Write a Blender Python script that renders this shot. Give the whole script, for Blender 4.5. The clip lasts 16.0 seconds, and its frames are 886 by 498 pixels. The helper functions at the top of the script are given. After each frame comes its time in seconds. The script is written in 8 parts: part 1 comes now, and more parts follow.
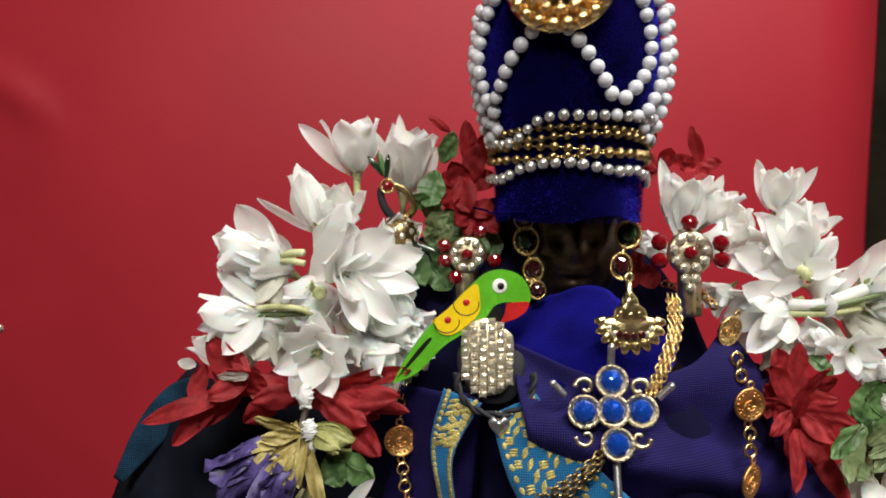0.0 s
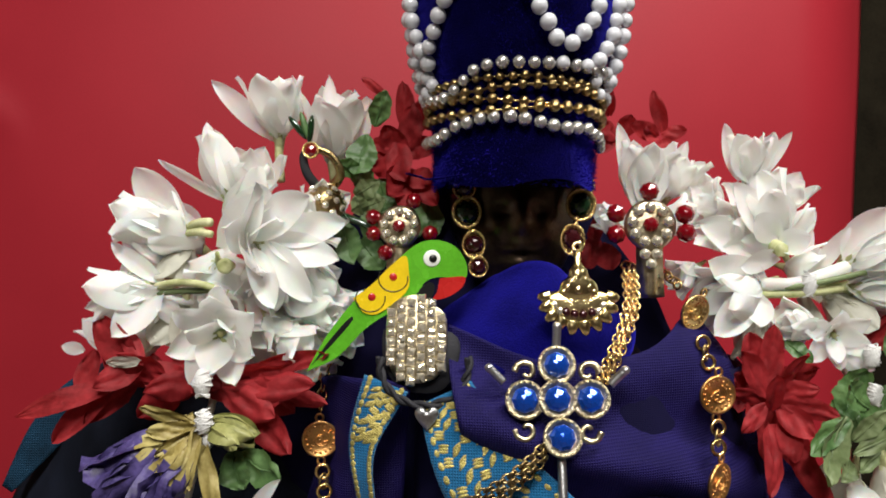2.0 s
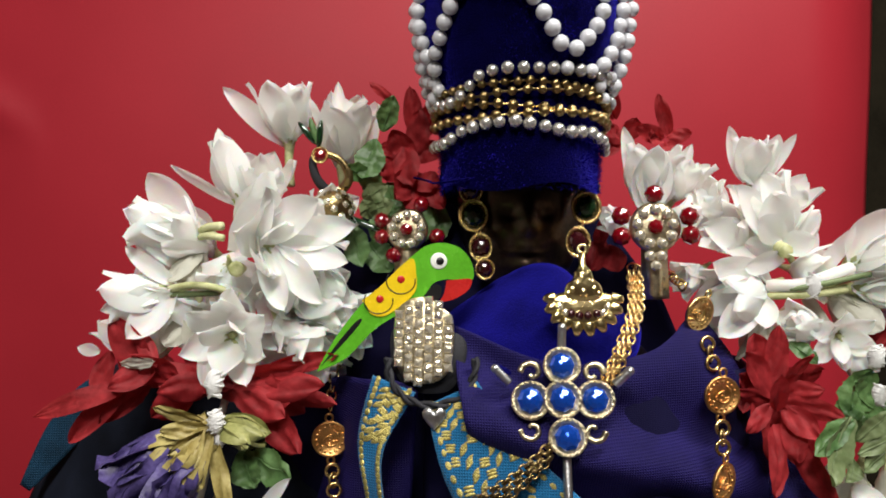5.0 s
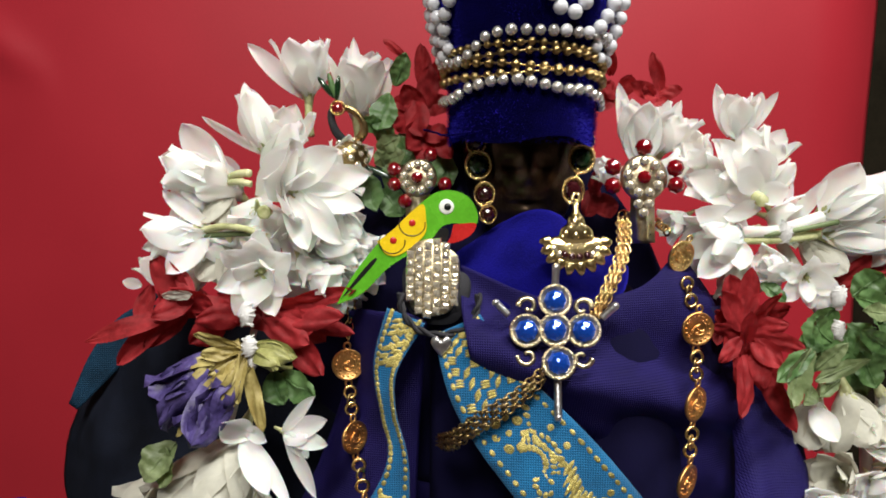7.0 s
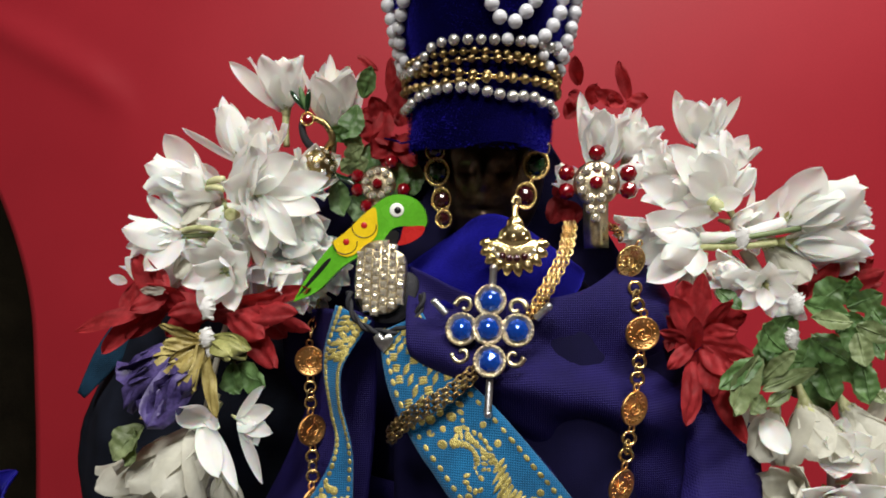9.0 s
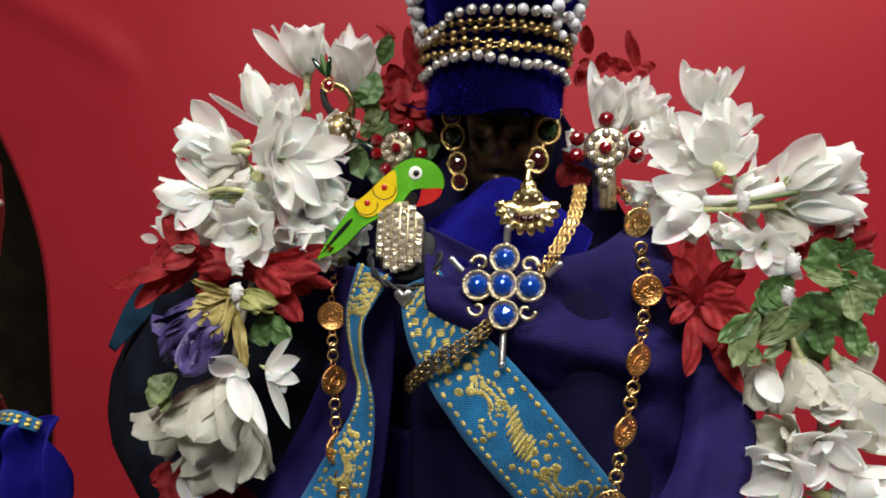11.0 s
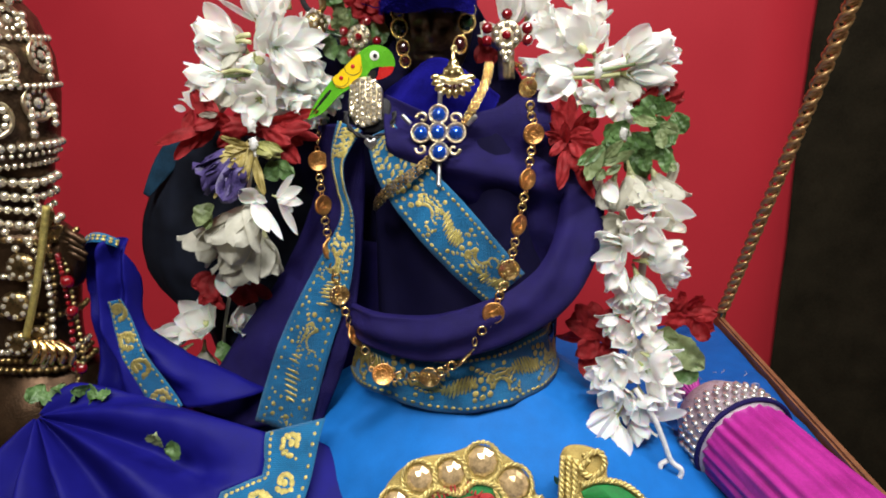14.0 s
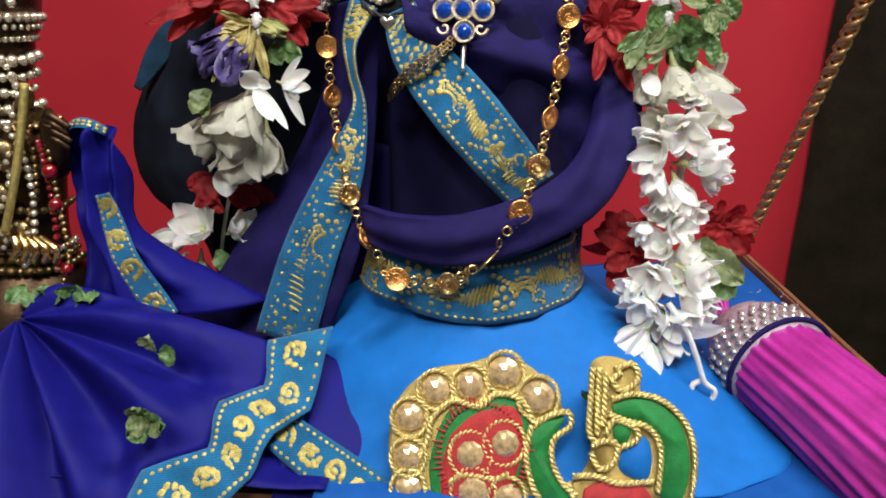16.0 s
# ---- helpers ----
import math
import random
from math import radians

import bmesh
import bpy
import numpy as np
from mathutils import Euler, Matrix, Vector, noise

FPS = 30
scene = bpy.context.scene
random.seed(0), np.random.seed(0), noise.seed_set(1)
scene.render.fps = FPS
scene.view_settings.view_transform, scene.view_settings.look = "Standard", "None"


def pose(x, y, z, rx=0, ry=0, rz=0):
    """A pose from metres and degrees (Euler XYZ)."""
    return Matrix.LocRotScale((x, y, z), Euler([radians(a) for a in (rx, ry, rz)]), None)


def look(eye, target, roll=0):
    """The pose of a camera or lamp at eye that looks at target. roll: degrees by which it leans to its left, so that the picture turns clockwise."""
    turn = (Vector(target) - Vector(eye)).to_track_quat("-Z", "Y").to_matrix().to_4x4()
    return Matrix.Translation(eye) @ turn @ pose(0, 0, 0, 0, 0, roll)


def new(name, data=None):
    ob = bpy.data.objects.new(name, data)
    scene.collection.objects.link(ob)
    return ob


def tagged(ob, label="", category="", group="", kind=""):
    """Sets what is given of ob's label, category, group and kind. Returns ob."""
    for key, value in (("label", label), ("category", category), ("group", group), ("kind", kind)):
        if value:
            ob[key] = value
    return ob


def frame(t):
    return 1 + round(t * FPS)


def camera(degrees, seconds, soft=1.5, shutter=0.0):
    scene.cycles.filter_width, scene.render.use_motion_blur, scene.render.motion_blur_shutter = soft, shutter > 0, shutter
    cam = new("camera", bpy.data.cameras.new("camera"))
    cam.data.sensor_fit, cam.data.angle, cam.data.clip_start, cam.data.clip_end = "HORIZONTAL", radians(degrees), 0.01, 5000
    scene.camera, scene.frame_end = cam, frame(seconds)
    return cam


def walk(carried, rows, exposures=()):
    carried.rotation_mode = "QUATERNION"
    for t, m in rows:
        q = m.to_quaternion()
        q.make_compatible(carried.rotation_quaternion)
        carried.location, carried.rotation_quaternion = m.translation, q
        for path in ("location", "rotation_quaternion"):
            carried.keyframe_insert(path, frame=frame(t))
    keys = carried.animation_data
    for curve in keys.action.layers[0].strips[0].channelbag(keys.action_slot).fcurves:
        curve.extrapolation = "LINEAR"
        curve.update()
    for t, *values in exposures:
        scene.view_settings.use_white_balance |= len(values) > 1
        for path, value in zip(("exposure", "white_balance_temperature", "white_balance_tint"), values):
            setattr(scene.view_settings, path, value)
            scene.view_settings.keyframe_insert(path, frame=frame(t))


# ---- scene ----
cam = camera(64.1, 16.0, soft=1.8)
METRES, EYE, TILT, LEAN, TURN = 0.6, 0.28, -3.0, 0.0, 0.0
ROWS = [
    (0.0, 0.0, 0.0, 0.0, -0.0, 0.0, -0.0),
    (0.5, 0.0091, 0.0354, -0.0212, -0.44, 2.4, 0.13),
    (1.0, 0.0198, 0.0242, -0.0142, -0.53, 0.95, -0.01),
    (1.5, 0.0336, 0.0269, -0.0167, -0.95, -0.1, -0.14),
    (2.0, 0.0309, 0.0464, -0.0283, -0.7, 2.34, -0.16),
    (2.5, 0.0405, 0.0113, -0.0044, -0.63, -1.52, 0.37),
    (3.0, 0.0315, 0.0495, -0.0295, -0.27, 3.42, 0.24),
    (5.5, 0.0342, 0.0332, -0.0267, 0.22, 1.59, -0.01),
    (6.0, 0.0357, 0.0129, -0.016, 0.08, -0.84, 0.1),
    (6.5, 0.0276, 0.0435, -0.0405, 0.49, 2.7, -0.37),
    (7.0, 0.0312, 0.0051, -0.0286, 0.5, -1.98, -0.54),
    (7.5, 0.04, 0.048, -0.0529, 1.07, 1.35, -0.51),
    (8.0, 0.094, 0.0087, -0.0247, 4.68, -2.1, 0.65),
    (8.5, 0.1024, 0.0139, -0.0447, 6.89, 0.71, -0.89),
    (9.0, 0.1078, -0.0035, -0.0408, 7.97, 0.14, -1.17),
    (11.5, 0.098, -0.034, -0.0482, 8.13, -2.62, -1.81),
    (12.0, 0.0908, -0.0557, -0.0574, 6.71, -2.65, -3.69),
    (12.5, 0.1043, -0.1064, -0.0214, 3.62, -8.34, -0.22),
    (13.0, 0.1269, -0.1519, -0.0189, 2.46, -8.68, 1.33),
    (13.5, 0.1142, -0.1734, -0.0579, 2.77, -8.56, -0.02),
    (14.0, 0.1137, -0.2166, -0.0492, 2.78, -12.38, -0.1),
    (14.5, 0.099, -0.1834, -0.1062, 2.98, -11.09, -1.24),
    (15.0, 0.1011, -0.1854, -0.0855, 2.4, -15.3, -0.84),
    (15.5, 0.0968, -0.1443, -0.1333, 2.34, -12.46, -1.51),
    (16.0, 0.0942, -0.179, -0.1071, 2.75, -15.64, -1.26),
]
walk(cam, [(t, pose(0, 0, EYE, TILT, LEAN, TURN) @ pose(METRES * x, METRES * y, METRES * z, 90 + pitch, roll, yaw)) for t, x, y, z, yaw, pitch, roll in ROWS],
     exposures=[(0.0, -0.29), (3.0, -0.27), (6.5, -0.22), (7.0, -0.16), (7.5, -0.02), (8.0, -0.30), (9.0, -0.34), (11.5, -0.34), (12.5, -0.14), (14.0, -0.05), (16.0, 0.02)])

# ---- light ----
world = bpy.data.worlds.new("room_air")
scene.world = world
world.use_nodes = True
world.node_tree.nodes["Background"].inputs[0].default_value = (0.9, 0.93, 1.0, 1)
world.node_tree.nodes["Background"].inputs[1].default_value = 0.02


def area_lamp(name, eye, target, sx, sy, watts, colour):
    d = bpy.data.lights.new(name, "AREA")
    d.shape, d.size, d.size_y, d.energy, d.color = "RECTANGLE", sx, sy, watts, colour
    ob = new(name, d)
    ob.matrix_world = look(eye, target)
    return ob


area_lamp("tube_lamp_light", (0.45, -0.22, 1.30), (0.06, 0.27, 0.2), 1.1, 0.10, 27, (1.0, 0.97, 0.93))
# added fill with no known source, brightens the fronts of the petals
area_lamp("front_fill_light", (-0.10, -0.72, 1.05), (0.05, 0.25, 0.22), 0.40, 0.25, 13, (1.0, 0.96, 0.9))


# ---- materials ----
def node_mat(name, colour, rough=0.5, metal=0.0, vary=0.15, scale=60.0, bump=0.0, bump_scale=800.0, second=None, **more):
    """Principled surface with two scales of colour variation and a fine relief."""
    m = bpy.data.materials.new(name)
    m.use_nodes = True
    nt = m.node_tree
    b = nt.nodes["Principled BSDF"]
    tc = nt.nodes.new("ShaderNodeTexCoord")
    n1 = nt.nodes.new("ShaderNodeTexNoise")
    n1.inputs["Scale"].default_value, n1.inputs["Detail"].default_value = scale, 5
    nt.links.new(tc.outputs["Object"], n1.inputs["Vector"])
    n2 = nt.nodes.new("ShaderNodeTexNoise")
    n2.inputs["Scale"].default_value, n2.inputs["Detail"].default_value = bump_scale, 3
    nt.links.new(tc.outputs["Object"], n2.inputs["Vector"])
    mul = nt.nodes.new("ShaderNodeMath")
    mul.operation = "ADD"
    nt.links.new(n1.outputs[0], mul.inputs[0])
    half = nt.nodes.new("ShaderNodeMath")
    half.operation = "MULTIPLY"
    half.inputs[1].default_value = 0.5
    nt.links.new(n2.outputs[0], half.inputs[0])
    nt.links.new(half.outputs[0], mul.inputs[1])
    ramp = nt.nodes.new("ShaderNodeValToRGB")
    ramp.color_ramp.elements[0].position, ramp.color_ramp.elements[1].position = 0.5, 1.0
    lo = [c * (1 - vary) for c in colour]
    hi = list(second) if second else [min(1, c * (1 + vary)) for c in colour]
    ramp.color_ramp.elements[0].color, ramp.color_ramp.elements[1].color = (*lo, 1), (*hi, 1)
    nt.links.new(mul.outputs[0], ramp.inputs[0])
    nt.links.new(ramp.outputs[0], b.inputs["Base Color"])
    rr = nt.nodes.new("ShaderNodeMapRange")
    rr.inputs["To Min"].default_value, rr.inputs["To Max"].default_value = max(0.03, rough - 0.08), min(1, rough + 0.08)
    nt.links.new(n1.outputs[0], rr.inputs["Value"])
    nt.links.new(rr.outputs[0], b.inputs["Roughness"])
    b.inputs["Metallic"].default_value = metal
    if bump:
        bp = nt.nodes.new("ShaderNodeBump")
        bp.inputs["Strength"].default_value, bp.inputs["Distance"].default_value = bump, 0.0004
        nt.links.new(n2.outputs[0], bp.inputs["Height"])
        nt.links.new(bp.outputs[0], b.inputs["Normal"])
    for k, v in more.items():
        b.inputs[k.replace("_", " ")].default_value = v
    return m


def weave_mat(name, colour, rough, thread=0.0005, vary=0.2, strength=0.35, sheen=0.0, metal=0.0):
    """Woven cloth: crossing threads as relief, with faint slubs in the colour."""
    m = node_mat(name, colour, rough, metal, vary, 90.0, 0.0, 1500.0, Sheen_Weight=sheen, Specular_IOR_Level=0.12)
    nt = m.node_tree
    b = nt.nodes["Principled BSDF"]
    tc = nt.nodes.new("ShaderNodeTexCoord")
    waves = []
    for axis in ("X", "Z"):
        w = nt.nodes.new("ShaderNodeTexWave")
        w.bands_direction = axis
        w.inputs["Scale"].default_value = 0.3142 / thread
        w.inputs["Distortion"].default_value = 0.6
        nt.links.new(tc.outputs["Object"], w.inputs["Vector"])
        waves.append(w)
    mx = nt.nodes.new("ShaderNodeMath")
    mx.operation = "MAXIMUM"
    nt.links.new(waves[0].outputs["Fac"], mx.inputs[0])
    nt.links.new(waves[1].outputs["Fac"], mx.inputs[1])
    bp = nt.nodes.new("ShaderNodeBump")
    bp.inputs["Strength"].default_value, bp.inputs["Distance"].default_value = strength, 0.0002
    nt.links.new(mx.outputs[0], bp.inputs["Height"])
    nt.links.new(bp.outputs[0], b.inputs["Normal"])
    return m


RED_CLOTH = node_mat("red_backdrop_paper", (0.37, 0.017, 0.029), 0.5, 0, 0.07, 6, 0.15, 500, Specular_IOR_Level=0.28)
# near-black bases carry the shade behind the red sheet
DARK = node_mat("unlit_wall_black", (0.003, 0.0025, 0.0025), 0.95, 0, 0.4, 20, 0.2, 300, Specular_IOR_Level=0.05)
OLIVE = node_mat("shadowed_olive_curtain", (0.013, 0.0105, 0.0065), 0.95, 0, 0.4, 20, 0.2, 300, Specular_IOR_Level=0.05)
WALL = node_mat("cream_shell_paint", (0.24, 0.21, 0.18), 0.8, 0, 0.05, 3, 0.2, 200)
WOOD = node_mat("brown_wood", (0.20, 0.085, 0.04), 0.45, 0, 0.35, 40, 0.2, 300)
STATUE = node_mat("black_bronze", (0.075, 0.050, 0.034), 0.30, 0.85, 0.4, 120, 0.2, 900)
DARK_METAL = node_mat("tarnished_dark_metal", (0.10, 0.065, 0.038), 0.4, 0.9, 0.6, 160, 0.9, 700)
STATUE_GOLD = node_mat("old_brass", (0.060, 0.034, 0.018), 0.38, 0.8, 0.35, 120, 0.3, 900)
VIOLET = weave_mat("violet_blue_cotton", (0.0115, 0.008, 0.069), 0.62, 0.0007, 0.25, 1.0, 0.0)
# dark fill; in the shawl it holds the shade of the violet cotton
NAVY = weave_mat("dark_navy_fill", (0.006, 0.005, 0.03), 0.8, 0.0005)
ROYAL = weave_mat("royal_blue_satin", (0.0065, 0.0060, 0.135), 0.55, 0.0003, 0.15, 0.2, 0.0)
SKY = weave_mat("bright_blue_cotton", (0.008, 0.125, 0.44), 0.6, 0.0004, 0.12, 0.3, 0.0)
# the skirt's blue made deeper, taking in the shade round the seat
SEAT_BLUE = weave_mat("shade_deepened_blue_cotton", (0.007, 0.075, 0.31), 0.65, 0.0004, 0.12, 0.3, 0.0)
TEAL = weave_mat("dark_teal_cloth", (0.0065, 0.0085, 0.016), 0.75, 0.0006, 0.5)
TURQUOISE = weave_mat("dull_turquoise_thread", (0.007, 0.028, 0.055), 0.6, 0.0008, 0.6, 0.9)
BROCADE = weave_mat("turquoise_brocade", (0.006, 0.110, 0.255), 0.5, 0.0007, 0.3, 0.9, 0.0)
ZARI = node_mat("gold_zari_thread", (0.50, 0.42, 0.13), 0.40, 0.75, 0.3, 500, 0.9, 2600)
ZARI_PALE = node_mat("pale_gold_zari", (0.75, 0.62, 0.25), 0.35, 0.7, 0.3, 500, 0.9, 2600)
VELVET = node_mat("blue_velvet", (0.0015, 0.001, 0.028), 0.95, 0, 0.5, 120, 1.0, 2200, Specular_IOR_Level=0.02, Sheen_Weight=0.8, Sheen_Roughness=0.3, Sheen_Tint=(0.06, 0.05, 0.9, 1))
COLLAR = node_mat("vivid_blue_velvet", (0.003, 0.0025, 0.085), 0.95, 0, 0.5, 90, 0.8, 1800, Sheen_Weight=0.6, Sheen_Tint=(0.06, 0.05, 0.9, 1), Specular_IOR_Level=0.05)
PILE = node_mat("blue_velvet_pile", (0.008, 0.005, 0.19), 0.8, 0, 0.5, 120, 0, 2200, Specular_IOR_Level=0.05)
PEARL = node_mat("white_pearl", (0.62, 0.63, 0.66), 0.2, 0, 0.05, 200, 0, 900, Coat_Weight=0.6, Coat_Roughness=0.08)
SILVER_BEAD = node_mat("silver_bead", (0.62, 0.60, 0.57), 0.25, 0.75, 0.2, 300, 0.1, 900)
GOLD = node_mat("polished_gold", (0.80, 0.56, 0.24), 0.24, 1.0, 0.2, 250, 0.25, 1500)
GILT = node_mat("pale_polished_gilt", (0.92, 0.73, 0.36), 0.2, 1.0, 0.15, 250, 0.25, 1500)
COPPER_GOLD = node_mat("rose_gold_coin", (0.74, 0.40, 0.14), 0.34, 1.0, 0.25, 300, 0.4, 1800)
CHAIN_GOLD = node_mat("brassy_chain", (0.60, 0.38, 0.17), 0.42, 0.85, 0.3, 300, 0.2, 1500)
OLD_GOLD = node_mat("dull_gold_bead", (0.34, 0.245, 0.11), 0.28, 1.0, 0.35, 300, 0.2, 1500)
SILVER_GOLD = node_mat("pale_antique_metal", (0.70, 0.60, 0.40), 0.3, 1.0, 0.3, 350, 0.4, 1500)
SILVER = node_mat("worn_silver", (0.6, 0.6, 0.6), 0.35, 1.0, 0.25, 350, 0.2, 1500)
BLACK_CORD = node_mat("black_cord", (0.010, 0.010, 0.014), 0.7, 0, 0.4, 400, 0.6, 3000)
BLUE_GEM = node_mat("blue_glass_gem", (0.010, 0.085, 0.56), 0.07, 0.6, 0.35, 350, 0, 900, Coat_Weight=1.0, Coat_Roughness=0.03)
RED_GEM = node_mat("red_glass_gem", (0.17, 0.002, 0.006), 0.08, 0.1, 0.4, 350, 0, 900, Coat_Weight=1.0, Coat_Roughness=0.03)
DARK_GEM = node_mat("dark_garnet_gem", (0.035, 0.004, 0.006), 0.06, 0.1, 0.4, 350, 0, 900, Coat_Weight=1.0, Coat_Roughness=0.03)
GREEN_GEM = node_mat("dark_green_gem", (0.008, 0.03, 0.010), 0.06, 0.1, 0.4, 350, 0, 900, Coat_Weight=1.0, Coat_Roughness=0.03)
CRYSTAL = node_mat("clear_rhinestone", (0.82, 0.74, 0.58), 0.16, 0.75, 0.25, 700, 0, 900, Coat_Weight=1.0, Coat_Roughness=0.02)
WHITE_PETAL = node_mat("white_tuberose_petal", (0.93, 0.93, 0.90), 0.42, 0, 0.03, 130, 0.12, 900, second=(0.96, 0.96, 0.94), Subsurface_Weight=0.35, Subsurface_Scale=0.0015)
# wilted cream, which also dulls white petals in place of shade
OLD_SHADED_PETAL = node_mat("cream_wilted_shaded_petal", (0.56, 0.56, 0.48), 0.55, 0, 0.15, 130, 0.2, 700)
RED_PETAL = node_mat("red_oleander_petal", (0.21, 0.008, 0.011), 0.62, 0, 0.35, 130, 0.4, 700, second=(0.43, 0.030, 0.036), Specular_IOR_Level=0.25)
PURPLE_PETAL = node_mat("wilted_purple_petal", (0.016, 0.007, 0.080), 0.5, 0, 0.5, 160, 0.4, 900, second=(0.095, 0.07, 0.23))
YELLOW_PETAL = node_mat("withered_yellow_petal", (0.34, 0.24, 0.05), 0.55, 0, 0.4, 160, 0.4, 900, second=(0.40, 0.34, 0.12))
LEAF = node_mat("green_leaf", (0.060, 0.15, 0.040), 0.45, 0, 0.35, 120, 0.4, 800, second=(0.15, 0.27, 0.095))
PALE_LEAF = node_mat("pale_green_leaf", (0.15, 0.22, 0.08), 0.5, 0, 0.3, 120, 0.4, 800, second=(0.27, 0.33, 0.16))
STEM = node_mat("yellow_green_stem", (0.38, 0.42, 0.14), 0.5, 0, 0.2, 160, 0.1, 800, second=(0.62, 0.62, 0.36))
BUD_GREEN = node_mat("olive_green_sepal", (0.20, 0.21, 0.055), 0.5, 0, 0.3, 160, 0.3, 800, second=(0.36, 0.36, 0.13))
THREAD = node_mat("white_cotton_thread", (0.72, 0.72, 0.70), 0.9, 0, 0.15, 400, 0.9, 3000)
MAGENTA = node_mat("magenta_satin", (0.34, 0.020, 0.23), 0.38, 0, 0.25, 60, 0.25, 700)
LACE = node_mat("silver_lace", (0.42, 0.36, 0.42), 0.5, 0.35, 0.35, 250, 0.8, 1500)
GREEN_FELT = node_mat("green_felt", (0.004, 0.16, 0.03), 0.7, 0, 0.3, 250, 0.8, 1800)
RED_FELT = node_mat("red_felt", (0.34, 0.018, 0.02), 0.75, 0, 0.3, 250, 0.8, 1800)
P_GREEN = node_mat("green_gloss_paint", (0.095, 0.37, 0.018), 0.26, 0, 0.15, 150, 0.2, 900)
P_YELLOW = node_mat("yellow_gloss_paint", (0.74, 0.52, 0.012), 0.26, 0, 0.12, 150, 0.2, 900)
P_RED = node_mat("red_gloss_paint", (0.42, 0.016, 0.014), 0.26, 0, 0.15, 150, 0.2, 900)
P_BLACK = node_mat("black_gloss_paint", (0.006, 0.006, 0.006), 0.35, 0, 0.2, 150, 0.1, 900)
P_WHITE = node_mat("white_gloss_paint", (0.78, 0.80, 0.74), 0.35, 0, 0.05, 150, 0.1, 900)


def let_light_through(m, colour, share):
    """Thin petals and leaves pass part of the light on."""
    nt = m.node_tree
    tr, mix = nt.nodes.new("ShaderNodeBsdfTranslucent"), nt.nodes.new("ShaderNodeMixShader")
    tr.inputs["Color"].default_value = (*colour, 1)
    mix.inputs[0].default_value = share
    nt.links.new(nt.nodes["Principled BSDF"].outputs[0], mix.inputs[1])
    nt.links.new(tr.outputs[0], mix.inputs[2])
    nt.links.new(mix.outputs[0], nt.nodes["Material Output"].inputs["Surface"])


let_light_through(WHITE_PETAL, (0.98, 0.98, 0.95), 0.42)
let_light_through(OLD_SHADED_PETAL, (0.80, 0.76, 0.62), 0.35)
let_light_through(RED_PETAL, (0.5, 0.02, 0.02), 0.25)
let_light_through(LEAF, (0.16, 0.30, 0.05), 0.2)
let_light_through(PALE_LEAF, (0.26, 0.36, 0.10), 0.2)


ROYAL.node_tree.nodes["Principled BSDF"].inputs["Specular IOR Level"].default_value = 0.1
BROCADE.node_tree.nodes["Principled BSDF"].inputs["Sheen Weight"].default_value = 0.2


# ---- helpers for building ----
def thing(name, base, label, category, group="", kind=""):
    ob = new(name)
    ob.location = base
    ob.empty_display_size = 0.01
    return tagged(ob, label, category, group, kind)


def mesh_of(name, bm, material, smooth=True):
    me = bpy.data.meshes.new(name)
    bmesh.ops.recalc_face_normals(bm, faces=bm.faces)
    bm.to_mesh(me)
    bm.free()
    for p in me.polygons:
        p.use_smooth = smooth
    for m in material if isinstance(material, (list, tuple)) else [material]:
        me.materials.append(m)
    return me


def put(name, me, parent=None, m=None, label=""):
    """Links a mesh under a thing or a part, at the pose m in the world."""
    ob = new(name, me)
    if parent:
        ob.parent = parent
        base = Matrix(parent.matrix_basis)
        up = parent.parent
        if up:
            base = up.matrix_basis @ parent.matrix_parent_inverse @ parent.matrix_basis
        ob.matrix_parent_inverse = base.inverted()
    if m is not None:
        ob.matrix_basis = m
    return tagged(ob, label) if label else ob


def part(name, bm, material, parent=None, label="", smooth=True, thick=0.0):
    ob = put(name, mesh_of(name, bm, material, smooth), parent, None, label)
    if thick:
        s = ob.modifiers.new("thickness", "SOLIDIFY")
        s.thickness, s.offset = thick, -1
    return ob


def facing(place, way, turn=0.0, size=1.0):
    """The pose whose local z looks along way."""
    q = Vector(way).normalized().to_track_quat("Z", "Y")
    return Matrix.Translation(place) @ q.to_matrix().to_4x4() @ Matrix.Rotation(radians(turn), 4, "Z") @ Matrix.Scale(size, 4)


def catmull(p, u):
    n = len(p) - 1
    i = min(int(u * n), n - 1)
    f = u * n - i
    a, b, c, d = (Vector(p[max(0, min(n, i + k))]) for k in (-1, 0, 1, 2))
    return 0.5 * ((2 * b) + (c - a) * f + (2 * a - 5 * b + 4 * c - d) * f * f + (3 * b - a - 3 * c + d) * f ** 3)


def grid(bm, fn, nu, nv, loop=False, mi=0):
    vs = [[bm.verts.new(fn(i / nu, j / nv)) for j in range(nv + (0 if loop else 1))] for i in range(nu + 1)]
    w = nv if loop else nv + 1
    for i in range(nu):
        for j in range(nv):
            f = bm.faces.new((vs[i][j], vs[i + 1][j], vs[i + 1][(j + 1) % w], vs[i][(j + 1) % w]))
            f.material_index = mi
    return vs


def loft(curves, nu=30, nv=30, fold=None):
    """A cloth through curves of control points, with an optional fold function that moves it along y."""
    bm = bmesh.new()

    def fn(u, v):
        p = catmull([catmull(c, v) for c in curves], u)
        if fold:
            p = p + fold(u, v, p)
        return p
    grid(bm, fn, nu, nv)
    return bm


